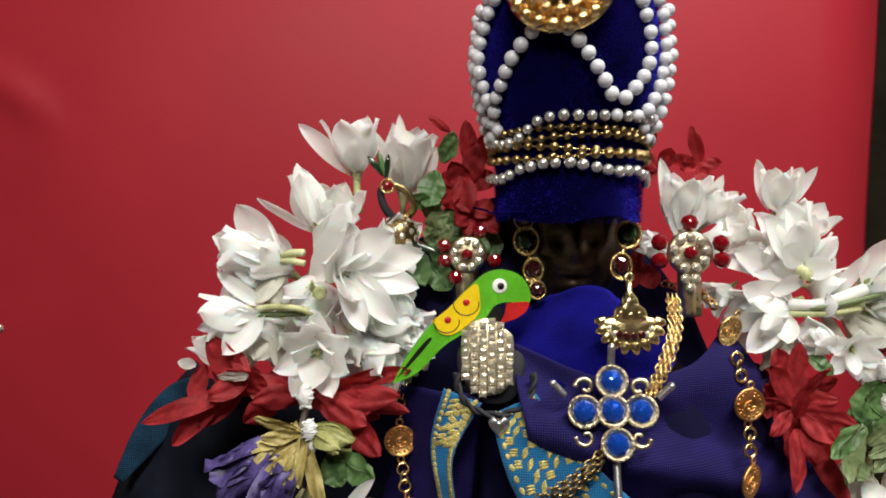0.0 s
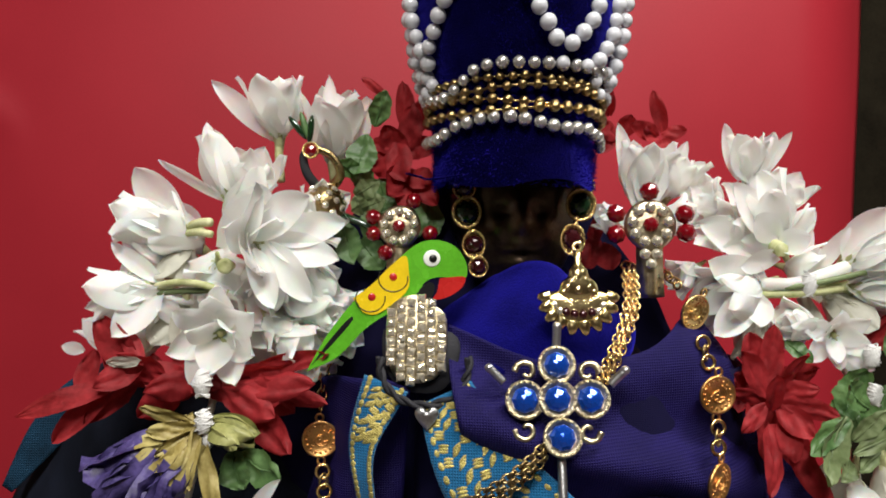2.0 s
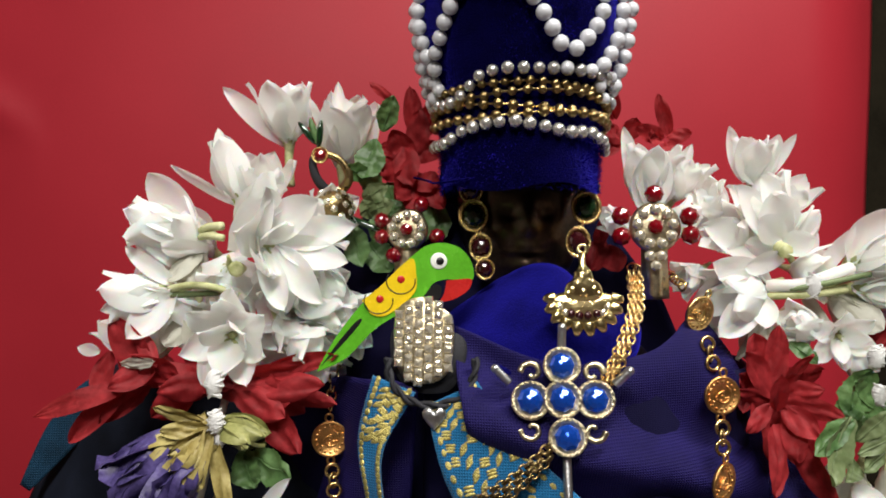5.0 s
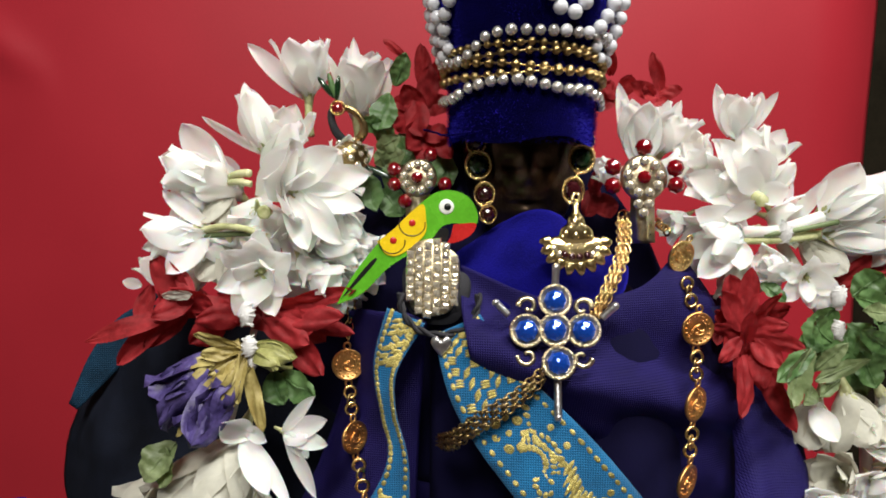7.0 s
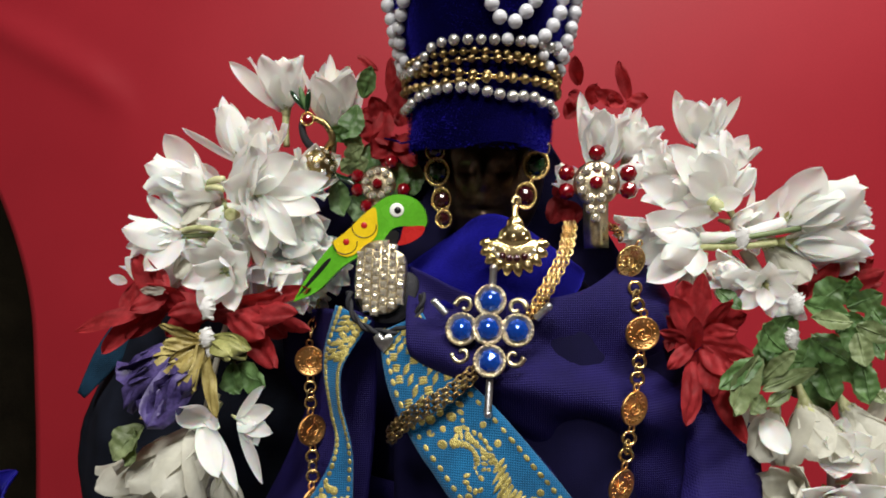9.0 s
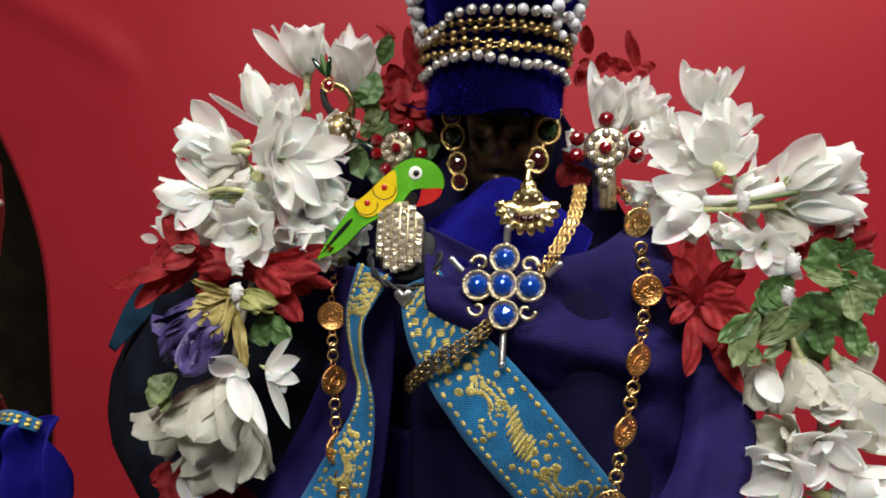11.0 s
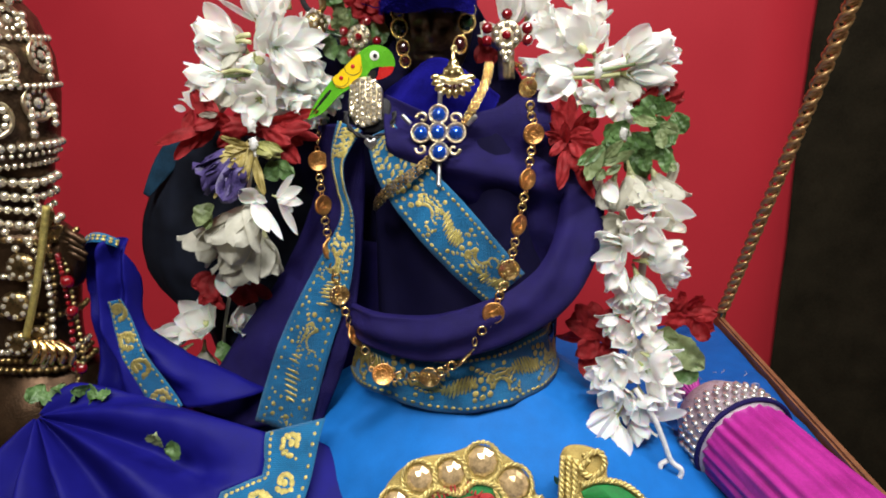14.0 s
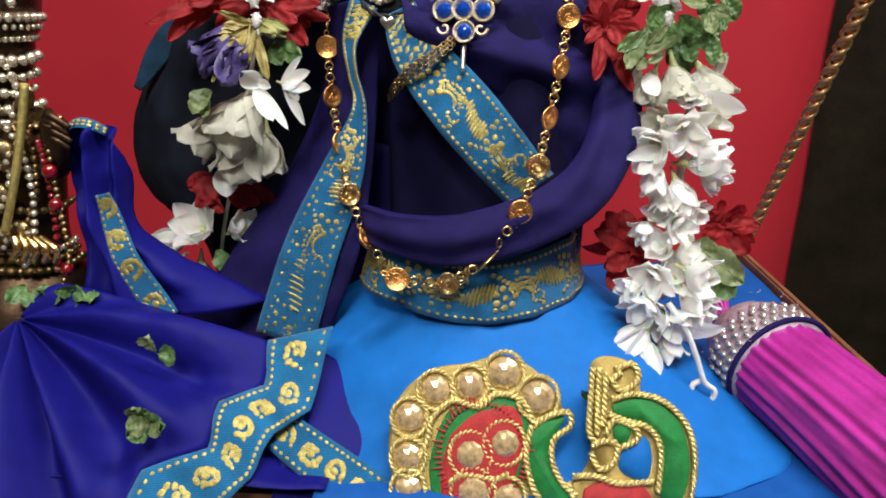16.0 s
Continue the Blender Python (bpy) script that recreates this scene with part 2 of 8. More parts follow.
def tube(bm, pts, radius, nu=None, nv=8, closed=False, flat=1.0, mi=0):
    """A round cord along points; radius may be a function of the way along."""
    pts = [Vector(p) for p in pts]
    nu = nu or (len(pts) - 1) * 4
    way = (lambda u: catmull(pts, u)) if not closed else (lambda u: catmull(pts + [pts[0]], u))
    up = None
    rings = []
    for i in range(nu + (0 if closed else 1)):
        u = i / nu
        p = way(u)
        t = (way(min(1, u + 0.01)) - way(max(0, u - 0.01))).normalized()
        if up is None:
            up = Vector((0, -1, 0)) if abs(t.y) < 0.9 else Vector((0, 0, 1))
        side = t.cross(up).normalized()
        up = side.cross(t).normalized()
        r = radius(u) if callable(radius) else radius
        rings.append([bm.verts.new(p + r * (math.cos(a) * side + flat * math.sin(a) * up)) for a in (2 * math.pi * k / nv for k in range(nv))])
    n = len(rings)
    for i in range(n if closed else n - 1):
        for k in range(nv):
            f = bm.faces.new((rings[i][k], rings[(i + 1) % n][k], rings[(i + 1) % n][(k + 1) % nv], rings[i][(k + 1) % nv]))
            f.material_index = mi
    if not closed:
        for ring in (rings[0], rings[-1]):
            bm.faces.new(ring).material_index = mi


def ball(bm, m, seg=10, rings=6, mi=0):
    g = bmesh.ops.create_uvsphere(bm, u_segments=seg, v_segments=rings, radius=1.0, matrix=m)
    for f in {f for v in g["verts"] for f in v.link_faces}:
        f.material_index = mi


def scaled(place, way, sx, sy, sz, turn=0.0):
    return facing(place, way, turn) @ Matrix.Diagonal((sx, sy, sz, 1))


def turned(bm, prof, m=None, seg=20, mi=0, cap=True):
    """A turned form from (radius, height) pairs round the local z."""
    m = m or Matrix()
    rings = [[bm.verts.new(m @ Vector((r * math.cos(a), r * math.sin(a), h))) for a in (2 * math.pi * k / seg for k in range(seg))] for r, h in prof]
    for i in range(len(rings) - 1):
        for k in range(seg):
            bm.faces.new((rings[i][k], rings[i][(k + 1) % seg], rings[i + 1][(k + 1) % seg], rings[i + 1][k])).material_index = mi
    if cap:
        for ring in (rings[0], rings[-1]):
            bm.faces.new(ring).material_index = mi


def ringmesh(name, material, R, r, stretch=1.0, seg=16, nv=8):
    bm = bmesh.new()
    tube(bm, [(R * math.cos(a), stretch * R * math.sin(a), 0) for a in (2 * math.pi * k / seg for k in range(seg))], r, seg, nv, True)
    return mesh_of(name, bm, material)


def ballmesh(name, material, seg=12, rings=8):
    bm = bmesh.new()
    ball(bm, Matrix(), seg, rings)
    return mesh_of(name, bm, material)


# ---- room ----
def slab(name, lo, hi, material, label, kind="structure", bevel=0.0):
    bm = bmesh.new()
    c, s = (Vector(lo) + Vector(hi)) / 2, Vector(hi) - Vector(lo)
    bmesh.ops.create_cube(bm, size=1, matrix=Matrix.Translation(c) @ Matrix.Diagonal((*s, 1)))
    if bevel:
        bmesh.ops.bevel(bm, geom=bm.edges[:], offset=bevel, segments=2, affect="EDGES")
    return tagged(part(name, bm, material, smooth=False), label, name.split("_")[0], kind=kind)


# unseen shell added to close the room and bounce the lamplight
slab("floor", (-1.6, -2.0, -0.62), (1.6, 0.95, -0.6), WALL, "unseen pale floor added below the swing")
slab("ceiling", (-1.6, -2.0, 1.9), (1.6, 0.95, 1.95), WALL, "unseen cream ceiling added to bounce light")
# lamps reach this wall, so its near-black colour does the darkening
slab("wall_north", (-1.6, 0.9, -0.6), (1.6, 0.95, 1.9), DARK, "wall behind the red sheet, unlit look put into near-black colour")
slab("wall_south", (-1.6, -2.05, -0.6), (1.6, -2.0, 1.9), WALL, "unseen cream wall added to bounce light")
slab("wall_west", (-1.65, -2.0, -0.6), (-1.6, 0.9, 1.9), WALL, "unseen cream wall added to bounce light")
slab("wall_east", (1.6, -2.0, -0.6), (1.65, 0.9, 1.9), WALL, "unseen cream wall added to bounce light")


def backdrop_sheet():
    def fn(u, v):
        z = -0.55 + v * 1.8
        edge = 0.475 + 0.008 * max(0.0, min(1.0, (0.20 - z) / 0.2)) + 0.09 * max(0.0, z - 0.27) + 0.004 * noise.noise((0, z * 6, 0))
        far = -0.543 - min(0.45, 1.2 * max(0.0, z - 0.10) ** 1.9) - 0.2 * max(0.0, -z) ** 2
        x = far + u * (edge - far)
        y = 0.77 + 0.012 * noise.noise((x * 2.5, z * 1.6, 1)) + 0.02 * max(0.0, (x - 0.40) / 0.06) ** 2
        # a soft crease that runs in from the far edge
        y -= 0.007 * math.exp(-((z - 0.395 + 0.52 * (x + 0.43)) / 0.022) ** 2) * max(0.0, min(1.0, (-0.40 - x) / 0.05))
        return Vector((x, y, z))
    bm = bmesh.new()
    grid(bm, fn, 140, 130)
    ob = part("backdrop", bm, RED_CLOTH, thick=0.001)
    return tagged(ob, "smooth crimson red paper sheet hung behind the idols", "backdrop", kind="structure")


backdrop_sheet()


# added backing; the shadow on it is in the dark base colour
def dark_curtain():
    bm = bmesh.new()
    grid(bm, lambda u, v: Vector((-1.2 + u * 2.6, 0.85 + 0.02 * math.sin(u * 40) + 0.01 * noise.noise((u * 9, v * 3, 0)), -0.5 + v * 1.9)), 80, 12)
    return tagged(part("dark_curtain", bm, OLIVE, thick=0.002), "dark olive curtain behind the red sheet, shadow put into its colour", "curtain", kind="structure")


dark_curtain()


def seat_back(x):
    """How far back the seat reaches at x: its back edge runs askew."""
    return 0.300 + (x + 0.277) / 0.554 * 0.160


def swing_seat():
    ob = thing("swing", (0.02, 0.28, 0.0), "brown wooden swing seat with a slim raised edge", "swing")
    bm = bmesh.new()
    bmesh.ops.create_cube(bm, size=1, matrix=Matrix.Translation((0.0, 0.300, 0.016)) @ Matrix.Diagonal((0.554, 0.32, 0.02, 1)))
    for v in bm.verts:
        if v.co.y > 0.3:
            v.co.y = seat_back(v.co.x)
    bmesh.ops.bevel(bm, geom=bm.edges[:], offset=0.003, segments=2, affect="EDGES")
    part("board", bm, WOOD, ob, smooth=False)
    for x, deep in ((0.2805, 0.330), (-0.2805, 0.168)):
        bm = bmesh.new()
        bmesh.ops.create_cube(bm, size=1, matrix=Matrix.Translation((x, 0.135 + deep / 2, 0.021)) @ Matrix.Diagonal((0.006, deep, 0.034, 1)))
        bmesh.ops.bevel(bm, geom=bm.edges[:], offset=0.0015, segments=2, affect="EDGES")
        part("edge_board", bm, WOOD, ob, "slim brown wooden edge strip", smooth=False)
    return ob


swing_seat()


# ---- main idol ----
def fbm(p, s, a):
    return a * noise.fractal(Vector(p) * s, 1.0, 2.0, 3)


def statue_body():
    bm = bmesh.new()
    rows = [(0.031, 0.075, 0.05), (0.06, 0.06, 0.045), (0.10, 0.036, 0.030), (0.16, 0.034, 0.024), (0.20, 0.034, 0.024), (0.228, 0.030, 0.022), (0.242, 0.014, 0.014),
            (0.250, 0.014, 0.015), (0.256, 0.017, 0.018), (0.266, 0.020, 0.021), (0.280, 0.021, 0.022), (0.296, 0.020, 0.021), (0.31, 0.012, 0.012)]

    def fn(u, v):
        z, rx, ry = catmull(rows, u)
        a = 2 * math.pi * v
        cx = 0.066 - 0.0215 * max(0, min(1, (z - 0.2) / 0.05))
        p = Vector((cx + rx * math.cos(a), 0.258 + ry * math.sin(a), z))
        nose = math.exp(-((p.x - 0.0445) / 0.0028) ** 2) * (0.004 * math.exp(-((z - 0.268) / 0.006) ** 2) + 0.0018 * math.exp(-((z - 0.2605) / 0.0016) ** 2))
        if math.sin(a) < 0:
            g = lambda cx, cz, sx, sz: math.exp(-((p.x - cx) / sx) ** 2 - ((z - cz) / sz) ** 2)
            p.y -= nose + 0.0022 * g(0.0445, 0.2545, 0.0045, 0.0025) + 0.0012 * g(0.0445, 0.2588, 0.0042, 0.0009) + 0.0012 * (g(0.0375, 0.264, 0.004, 0.005) + g(0.0515, 0.264, 0.004, 0.005))
            p.y += 0.0016 * (g(0.0390, 0.2710, 0.0030, 0.0020) + g(0.0500, 0.2710, 0.0030, 0.0020)) - 0.0008 * (g(0.0390, 0.2712, 0.0022, 0.0010) + g(0.0500, 0.2712, 0.0022, 0.0010))
        return p
    grid(bm, fn, 220, 120, True)
    return tagged(part("idol_statue", bm, STATUE), "small black bronze idol with a plain face, dressed in blue cloth", "statue")


statue_body()


def shawl():
    ob = thing("shawl", (0.055, 0.24, 0.09), "violet-blue cotton shawl draped round the idol's shoulders and waist", "shawl")
    # over the shoulder and across the chest
    part("chest_drape", loft([
        [(0.0225, 0.222, 0.2385), (0.048, 0.212, 0.2300), (0.075, 0.217, 0.2320), (0.093, 0.232, 0.2415), (0.104, 0.255, 0.2370)],
        [(0.0235, 0.212, 0.222), (0.050, 0.2075, 0.214), (0.082, 0.214, 0.214), (0.106, 0.231, 0.218), (0.118, 0.255, 0.213)],
        [(0.030, 0.212, 0.204), (0.060, 0.210, 0.192), (0.090, 0.218, 0.190), (0.112, 0.232, 0.194), (0.122, 0.255, 0.190)],
        [(0.058, 0.214, 0.180), (0.078, 0.215, 0.168), (0.098, 0.224, 0.164), (0.115, 0.232, 0.166), (0.124, 0.255, 0.164)],
        [(0.066, 0.224, 0.160), (0.080, 0.222, 0.144), (0.098, 0.228, 0.138), (0.114, 0.234, 0.138), (0.120, 0.255, 0.135)]],
        44, 44, lambda u, v, p: Vector((0, 0.0030 * math.sin(9.5 * (p.z - 0.2) / 0.03 * 0.6 + 55 * p.x) * min(1, u * 3) + 0.0042 * math.sin(13 * u - 5.5 * v + 0.8) * min(1, 3 * u) * (1 - 0.4 * v) + 0.013 * math.exp(-((p.x - 0.080) / 0.011) ** 2 - ((p.z - 0.172) / 0.020) ** 2) + 0.0013 * math.sin(27 * u - 13 * v) * min(1, 3 * u) + fbm(p, 45, 0.002), 0))), VIOLET, ob, thick=0.0008)
    # hollow behind the drape: the same violet cloth, its shade put into navy
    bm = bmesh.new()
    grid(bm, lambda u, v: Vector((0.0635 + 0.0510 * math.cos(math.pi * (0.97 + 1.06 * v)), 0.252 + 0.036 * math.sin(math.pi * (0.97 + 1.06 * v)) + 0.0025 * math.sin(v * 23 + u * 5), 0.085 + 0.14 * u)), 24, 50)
    part("inner_wrap", bm, NAVY, ob, "violet inner wrap, its shade put into a dark navy colour", thick=0.0008)
    # added fill behind the sash, coloured navy in place of deep shade
    part("under_fold", loft([[(-0.022, 0.262, 0.262), (0.006, 0.262, 0.276), (0.034, 0.262, 0.272)], [(-0.036, 0.260, 0.236), (0.006, 0.250, 0.238), (0.034, 0.248, 0.238)], [(-0.034, 0.260, 0.200), (0.008, 0.252, 0.200), (0.034, 0.248, 0.200)], [(-0.030, 0.262, 0.150), (0.006, 0.258, 0.150), (0.030, 0.250, 0.148)]], 12, 12), NAVY, ob, "fill fold of the shawl, navy to hold the deep shade", thick=0.0008)
    part("under_fold", loft([[(-0.022, 0.260, 0.156), (0.0, 0.256, 0.156), (0.032, 0.249, 0.152)], [(-0.05, 0.262, 0.100), (0.0, 0.254, 0.100), (0.034, 0.246, 0.100)], [(-0.07, 0.262, 0.050), (-0.02, 0.250, 0.050), (0.03, 0.240, 0.050)]], 12, 12), VIOLET, ob, thick=0.0008)
    # the loose swag that hangs in front
    path = [(0.004, 0.206, 0.130), (0.018, 0.192, 0.127), (0.052, 0.183, 0.1275), (0.088, 0.189, 0.1365), (0.112, 0.204, 0.156), (0.122, 0.226, 0.184), (0.115, 0.25, 0.214)]
    wide = [0.005, 0.009, 0.0115, 0.0125, 0.0125, 0.011, 0.008]

    def roll(u, v):
        c, w = catmull(path, u), catmull([(k, 0, 0) for k in wide], u).x
        a = -0.55 + v * 4.2
        t = (catmull(path, min(1, u + 0.01)) - catmull(path, max(0, u - 0.01))).normalized()
        side = t.cross(Vector((0, -1, 0))).normalized()
        p = c + side * (-w * math.cos(a)) + Vector((0, -1, 0)) * w * 0.62 * math.sin(a)
        return p + Vector((0, fbm(p, 55, 0.0022) + 0.0012 * math.sin(v * 20 + u * 6), 0.001 * math.sin(u * 17)))
    bm = bmesh.new()
    grid(bm, roll, 50, 26)
    part("front_swag", bm, VIOLET, ob, thick=0.0008)
    # long end that hangs from the other shoulder
    part("hanging_end", loft([
        [(-0.014, 0.232, 0.222), (-0.004, 0.222, 0.224), (0.004, 0.213, 0.225), (0.012, 0.218, 0.222)],
        [(-0.018, 0.242, 0.190), (-0.011, 0.234, 0.190), (-0.002, 0.226, 0.190), (0.0095, 0.232, 0.190)],
        [(-0.036, 0.236, 0.145), (-0.022, 0.226, 0.145), (-0.007, 0.217, 0.145), (0.0075, 0.220, 0.147)],
        [(-0.064, 0.230, 0.105), (-0.040, 0.216, 0.103), (-0.022, 0.210, 0.105), (0.002, 0.207, 0.108)],
        [(-0.092, 0.226, 0.062), (-0.055, 0.214, 0.060), (-0.036, 0.208, 0.062), (-0.014, 0.204, 0.066)]],
        44, 24, lambda u, v, p: Vector((0, 0.0022 * math.sin(v * 11 + u * 2) + fbm(p, 50, 0.002), 0))), VIOLET, ob, thick=0.0008)
    return ob


class Strip:
    """A ribbon along a path: place(u, v) with v from -1 to 1 across."""

    def __init__(self, pts, widths, out=(0, -1, 0.1), fold=None, turn=None):
        self.pts, self.widths, self.out, self.fold, self.turn = pts, widths, Vector(out), fold, turn
        self.length = sum((catmull(pts, (i + 1) / 60) - catmull(pts, i / 60)).length for i in range(60))

    def way(self, u):
        return Matrix.Rotation(radians(self.turn(u)), 3, "Z") @ self.out if self.turn else self.out

    def flat(self, u, v):
        c, w = catmull(self.pts, u), catmull([(k, 0, 0) for k in self.widths], u).x
        t = (catmull(self.pts, min(1, u + 0.01)) - catmull(self.pts, max(0, u - 0.01))).normalized()
        side = t.cross(self.way(u)).normalized()
        p = c + side * w * v
        return p + (self.fold(u, v, p) if self.fold else Vector())

    def place(self, u, v, lift=0.0):
        p = self.flat(u, v)
        a = self.flat(min(1, u + 0.01), v) - self.flat(max(0, u - 0.01), v)
        b = self.flat(u, min(1.2, v + 0.03)) - self.flat(u, max(-1.2, v - 0.03))
        n = a.cross(b).normalized()
        if n.dot(self.way(u)) < 0:
            n = -n
        return p + n * lift, a.normalized(), n

    def frame_at(self, u, v, lift=0.00045):
        p, a, n = self.place(u, v, lift)
        return Matrix.Translation(p) @ Matrix((a, n.cross(a), n)).transposed().to_4x4()


def cloth_of(strip, nu, nv):
    bm = bmesh.new()
    grid(bm, lambda u, v: strip.flat(u, v * 2 - 1), nu, nv)
    return bm


EIGHT = [math.pi * k / 4 for k in range(8)]


def pad(bm, strip, u, v, lx, ly, turn=0.0, h=0.00024):
    """One raised stitch or motif, lx along and ly across, in metres."""
    m = strip.frame_at(u, v) @ Matrix.Rotation(radians(turn), 4, "Z") @ Matrix.Diagonal((lx, ly, h, 1))
    low = [bm.verts.new(m @ Vector((math.cos(a), math.sin(a), -0.4))) for a in EIGHT]
    mid = [bm.verts.new(m @ Vector((0.94 * math.cos(a), 0.94 * math.sin(a), 0.35))) for a in EIGHT]
    top = [bm.verts.new(m @ Vector((0.6 * math.cos(a), 0.6 * math.sin(a), 0.85))) for a in EIGHT]
    for a, b in ((low, mid), (mid, top)):
        for k in range(8):
            bm.faces.new((a[k], a[k - 7], b[k - 7], b[k]))
    bm.faces.new(top)


def stitch_rows(bm, strip, vs, step=0.0030, lx=0.0011, ly=0.0006):
    n = int(strip.length / step)
    for v in vs:
        for i in range(n):
            pad(bm, strip, (i + 0.5) / n, v, lx * random.uniform(0.85, 1.1), ly, random.uniform(-5, 5))


def sprigs(bm, strip, u0, width=0.0):
    """Woven sprays: a berry cluster, curved fronds, a stem and a broad striped leaf, over and over."""
    L, W = strip.length, width or strip.widths[2]
    k = W / 0.0135
    period, i = 0.0325 * k, 0

    def q(along, across, lx, ly, turn, h=0.00024):
        u = u0 + (i * period + along * k) / L
        if u < 0.985:
            pad(bm, strip, u, across * k / W, lx * k * 1.08, ly * k * 1.05, turn, 0.6 * h)
    while u0 + (i * period + 0.006) / L < 0.97:
        s = -1 if i % 2 else 1
        for j in range(7):
            a = 2 * math.pi * j / 7
            q(0.0050 + 0.0042 * math.cos(a), s * (0.0028 + 0.0042 * math.sin(a)), 0.0015, 0.0014, 30)
        q(0.0050, s * 0.0028, 0.0013, 0.0013, 0)
        for j in range(3):
            for d in range(200 + 10 * j, 331, 13):
                a = radians(d)
                r = 0.0052 + 0.0022 * j
                q(0.0135 + r * math.cos(a) * 0.8, s * (0.0050 + r * math.sin(a)), 0.0011, 0.0007, s * (d + 90))
        for j in range(15):
            f = j / 14
            q(0.003 + 0.024 * f, s * (-0.0060 + 0.0072 * f + 0.0022 * math.sin(3.1 * f * 2)), 0.0013, 0.00085, s * 22)
        for j in range(-4, 5):
            half = 0.0052 * math.sqrt(1 - (j / 5) ** 2)
            q(0.0270 + 0.00165 * j, s * (-0.0012 + 0.0004 * j), 0.00075, half, s * 14, 0.0004)
        for a in range(0, 300, 40):
            q(0.0195 + 0.0026 * math.cos(radians(a)), s * (0.0050 + 0.0022 * math.sin(radians(a))), 0.0010, 0.0007, a + 90)
        for x, y in ((0.016, -0.0070), (0.0215, 0.0088), (0.0005, 0.0075), (0.033, 0.0072), (0.0105, -0.0072)):
            q(x, s * y, 0.0011, 0.0011, 0)
        i += 1


def zigzag(bm, strip, u0, u1, edge=0.75):
    """Slanting gold blocks woven in broken columns, from one selvage as far as edge."""
    step = 0.0034
    n = int((u1 - u0) * strip.length / step)
    for i in range(n):
        for j in range(5):
            v = -0.64 + 0.31 * j
            u = u0 + (i + 0.45 * (j % 2)) * step / strip.length
            if v > edge or (i + 2 * j) % 5 == 4:
                continue
            for k in range(3):
                pad(bm, strip, u + 0.0007 * k / strip.length, v + 0.03 * (k - 1), 0.00048, 0.0016, 24 if j % 2 else -18, 0.0003)


def paisleys(bm, strip, step=0.0145):
    n = max(2, int(strip.length / step))
    for i in range(n):
        u = (i + 0.5) / n
        for k in range(9):
            a = k * 0.62
            r = 0.0046 - 0.00026 * k
            pad(bm, strip, u + (r * math.cos(a)) / strip.length, r * math.sin(a) / strip.widths[1] * (1 if i % 2 else -1), 0.0022, 0.0015, math.degrees(a) + 90)
        pad(bm, strip, u, 0, 0.0022, 0.0018)
        pad(bm, strip, u + 0.0055 / strip.length, 0.25, 0.0009, 0.0009)


def brocade(parent, strip, motif, nu=50, nv=10, label="turquoise brocade ribbon with gold embroidery"):
    ob = part("brocade_border", cloth_of(strip, nu, nv), BROCADE, parent, label, thick=0.0005)
    bm = bmesh.new()
    motif(bm)
    part("gold_embroidery", bm, ZARI, ob, "raised gold thread flowers and dashes")
    return ob


shawl_ob = shawl()
ripple = lambda u, v, p: Vector((0, fbm(p, 60, 0.0015), 0))
hang = Strip([(0.0060, 0.2135, 0.2240), (0.0000, 0.2125, 0.2085), (0.0010, 0.2112, 0.1940), (0.0038, 0.2095, 0.1780), (-0.0040, 0.2065, 0.1500), (-0.0195, 0.2030, 0.1120), (-0.0340, 0.2010, 0.0660)],
             [0.0062, 0.0040, 0.0028, 0.0036, 0.0098, 0.0132, 0.0145], fold=ripple, turn=lambda u: -30 * math.sin(math.pi * min(1, max(0, (u - 0.05) / 0.5))))
brocade(shawl_ob, hang, lambda bm: (stitch_rows(bm, hang, (-0.72, 0.72), 0.0030, 0.0011, 0.0008), zigzag(bm, hang, 0.02, 0.17, 0.3), sprigs(bm, hang, 0.56, 0.0125)))
diag = Strip([(0.0215, 0.2125, 0.2215), (0.031, 0.2055, 0.203), (0.050, 0.1985, 0.182), (0.067, 0.1980, 0.163), (0.083, 0.206, 0.144)], [0.0075, 0.0115, 0.0140, 0.0135, 0.0125], fold=ripple)
brocade(shawl_ob, diag, lambda bm: (stitch_rows(bm, diag, (-0.8, 0.8), 0.0030, 0.0012, 0.0008), zigzag(bm, diag, 0.02, 0.30), sprigs(bm, diag, 0.31)))
waist = Strip([(0.005, 0.214, 0.107), (0.015, 0.197, 0.1065), (0.050, 0.1865, 0.1008), (0.080, 0.191, 0.1020), (0.104, 0.212, 0.1045), (0.112, 0.236, 0.104)], [0.0125, 0.0132, 0.0145, 0.0150, 0.0148, 0.013], fold=ripple)
brocade(shawl_ob, waist, lambda bm: (stitch_rows(bm, waist, (-0.82, 0.82), 0.0030, 0.0012, 0.0008), sprigs(bm, waist, 0.03)))


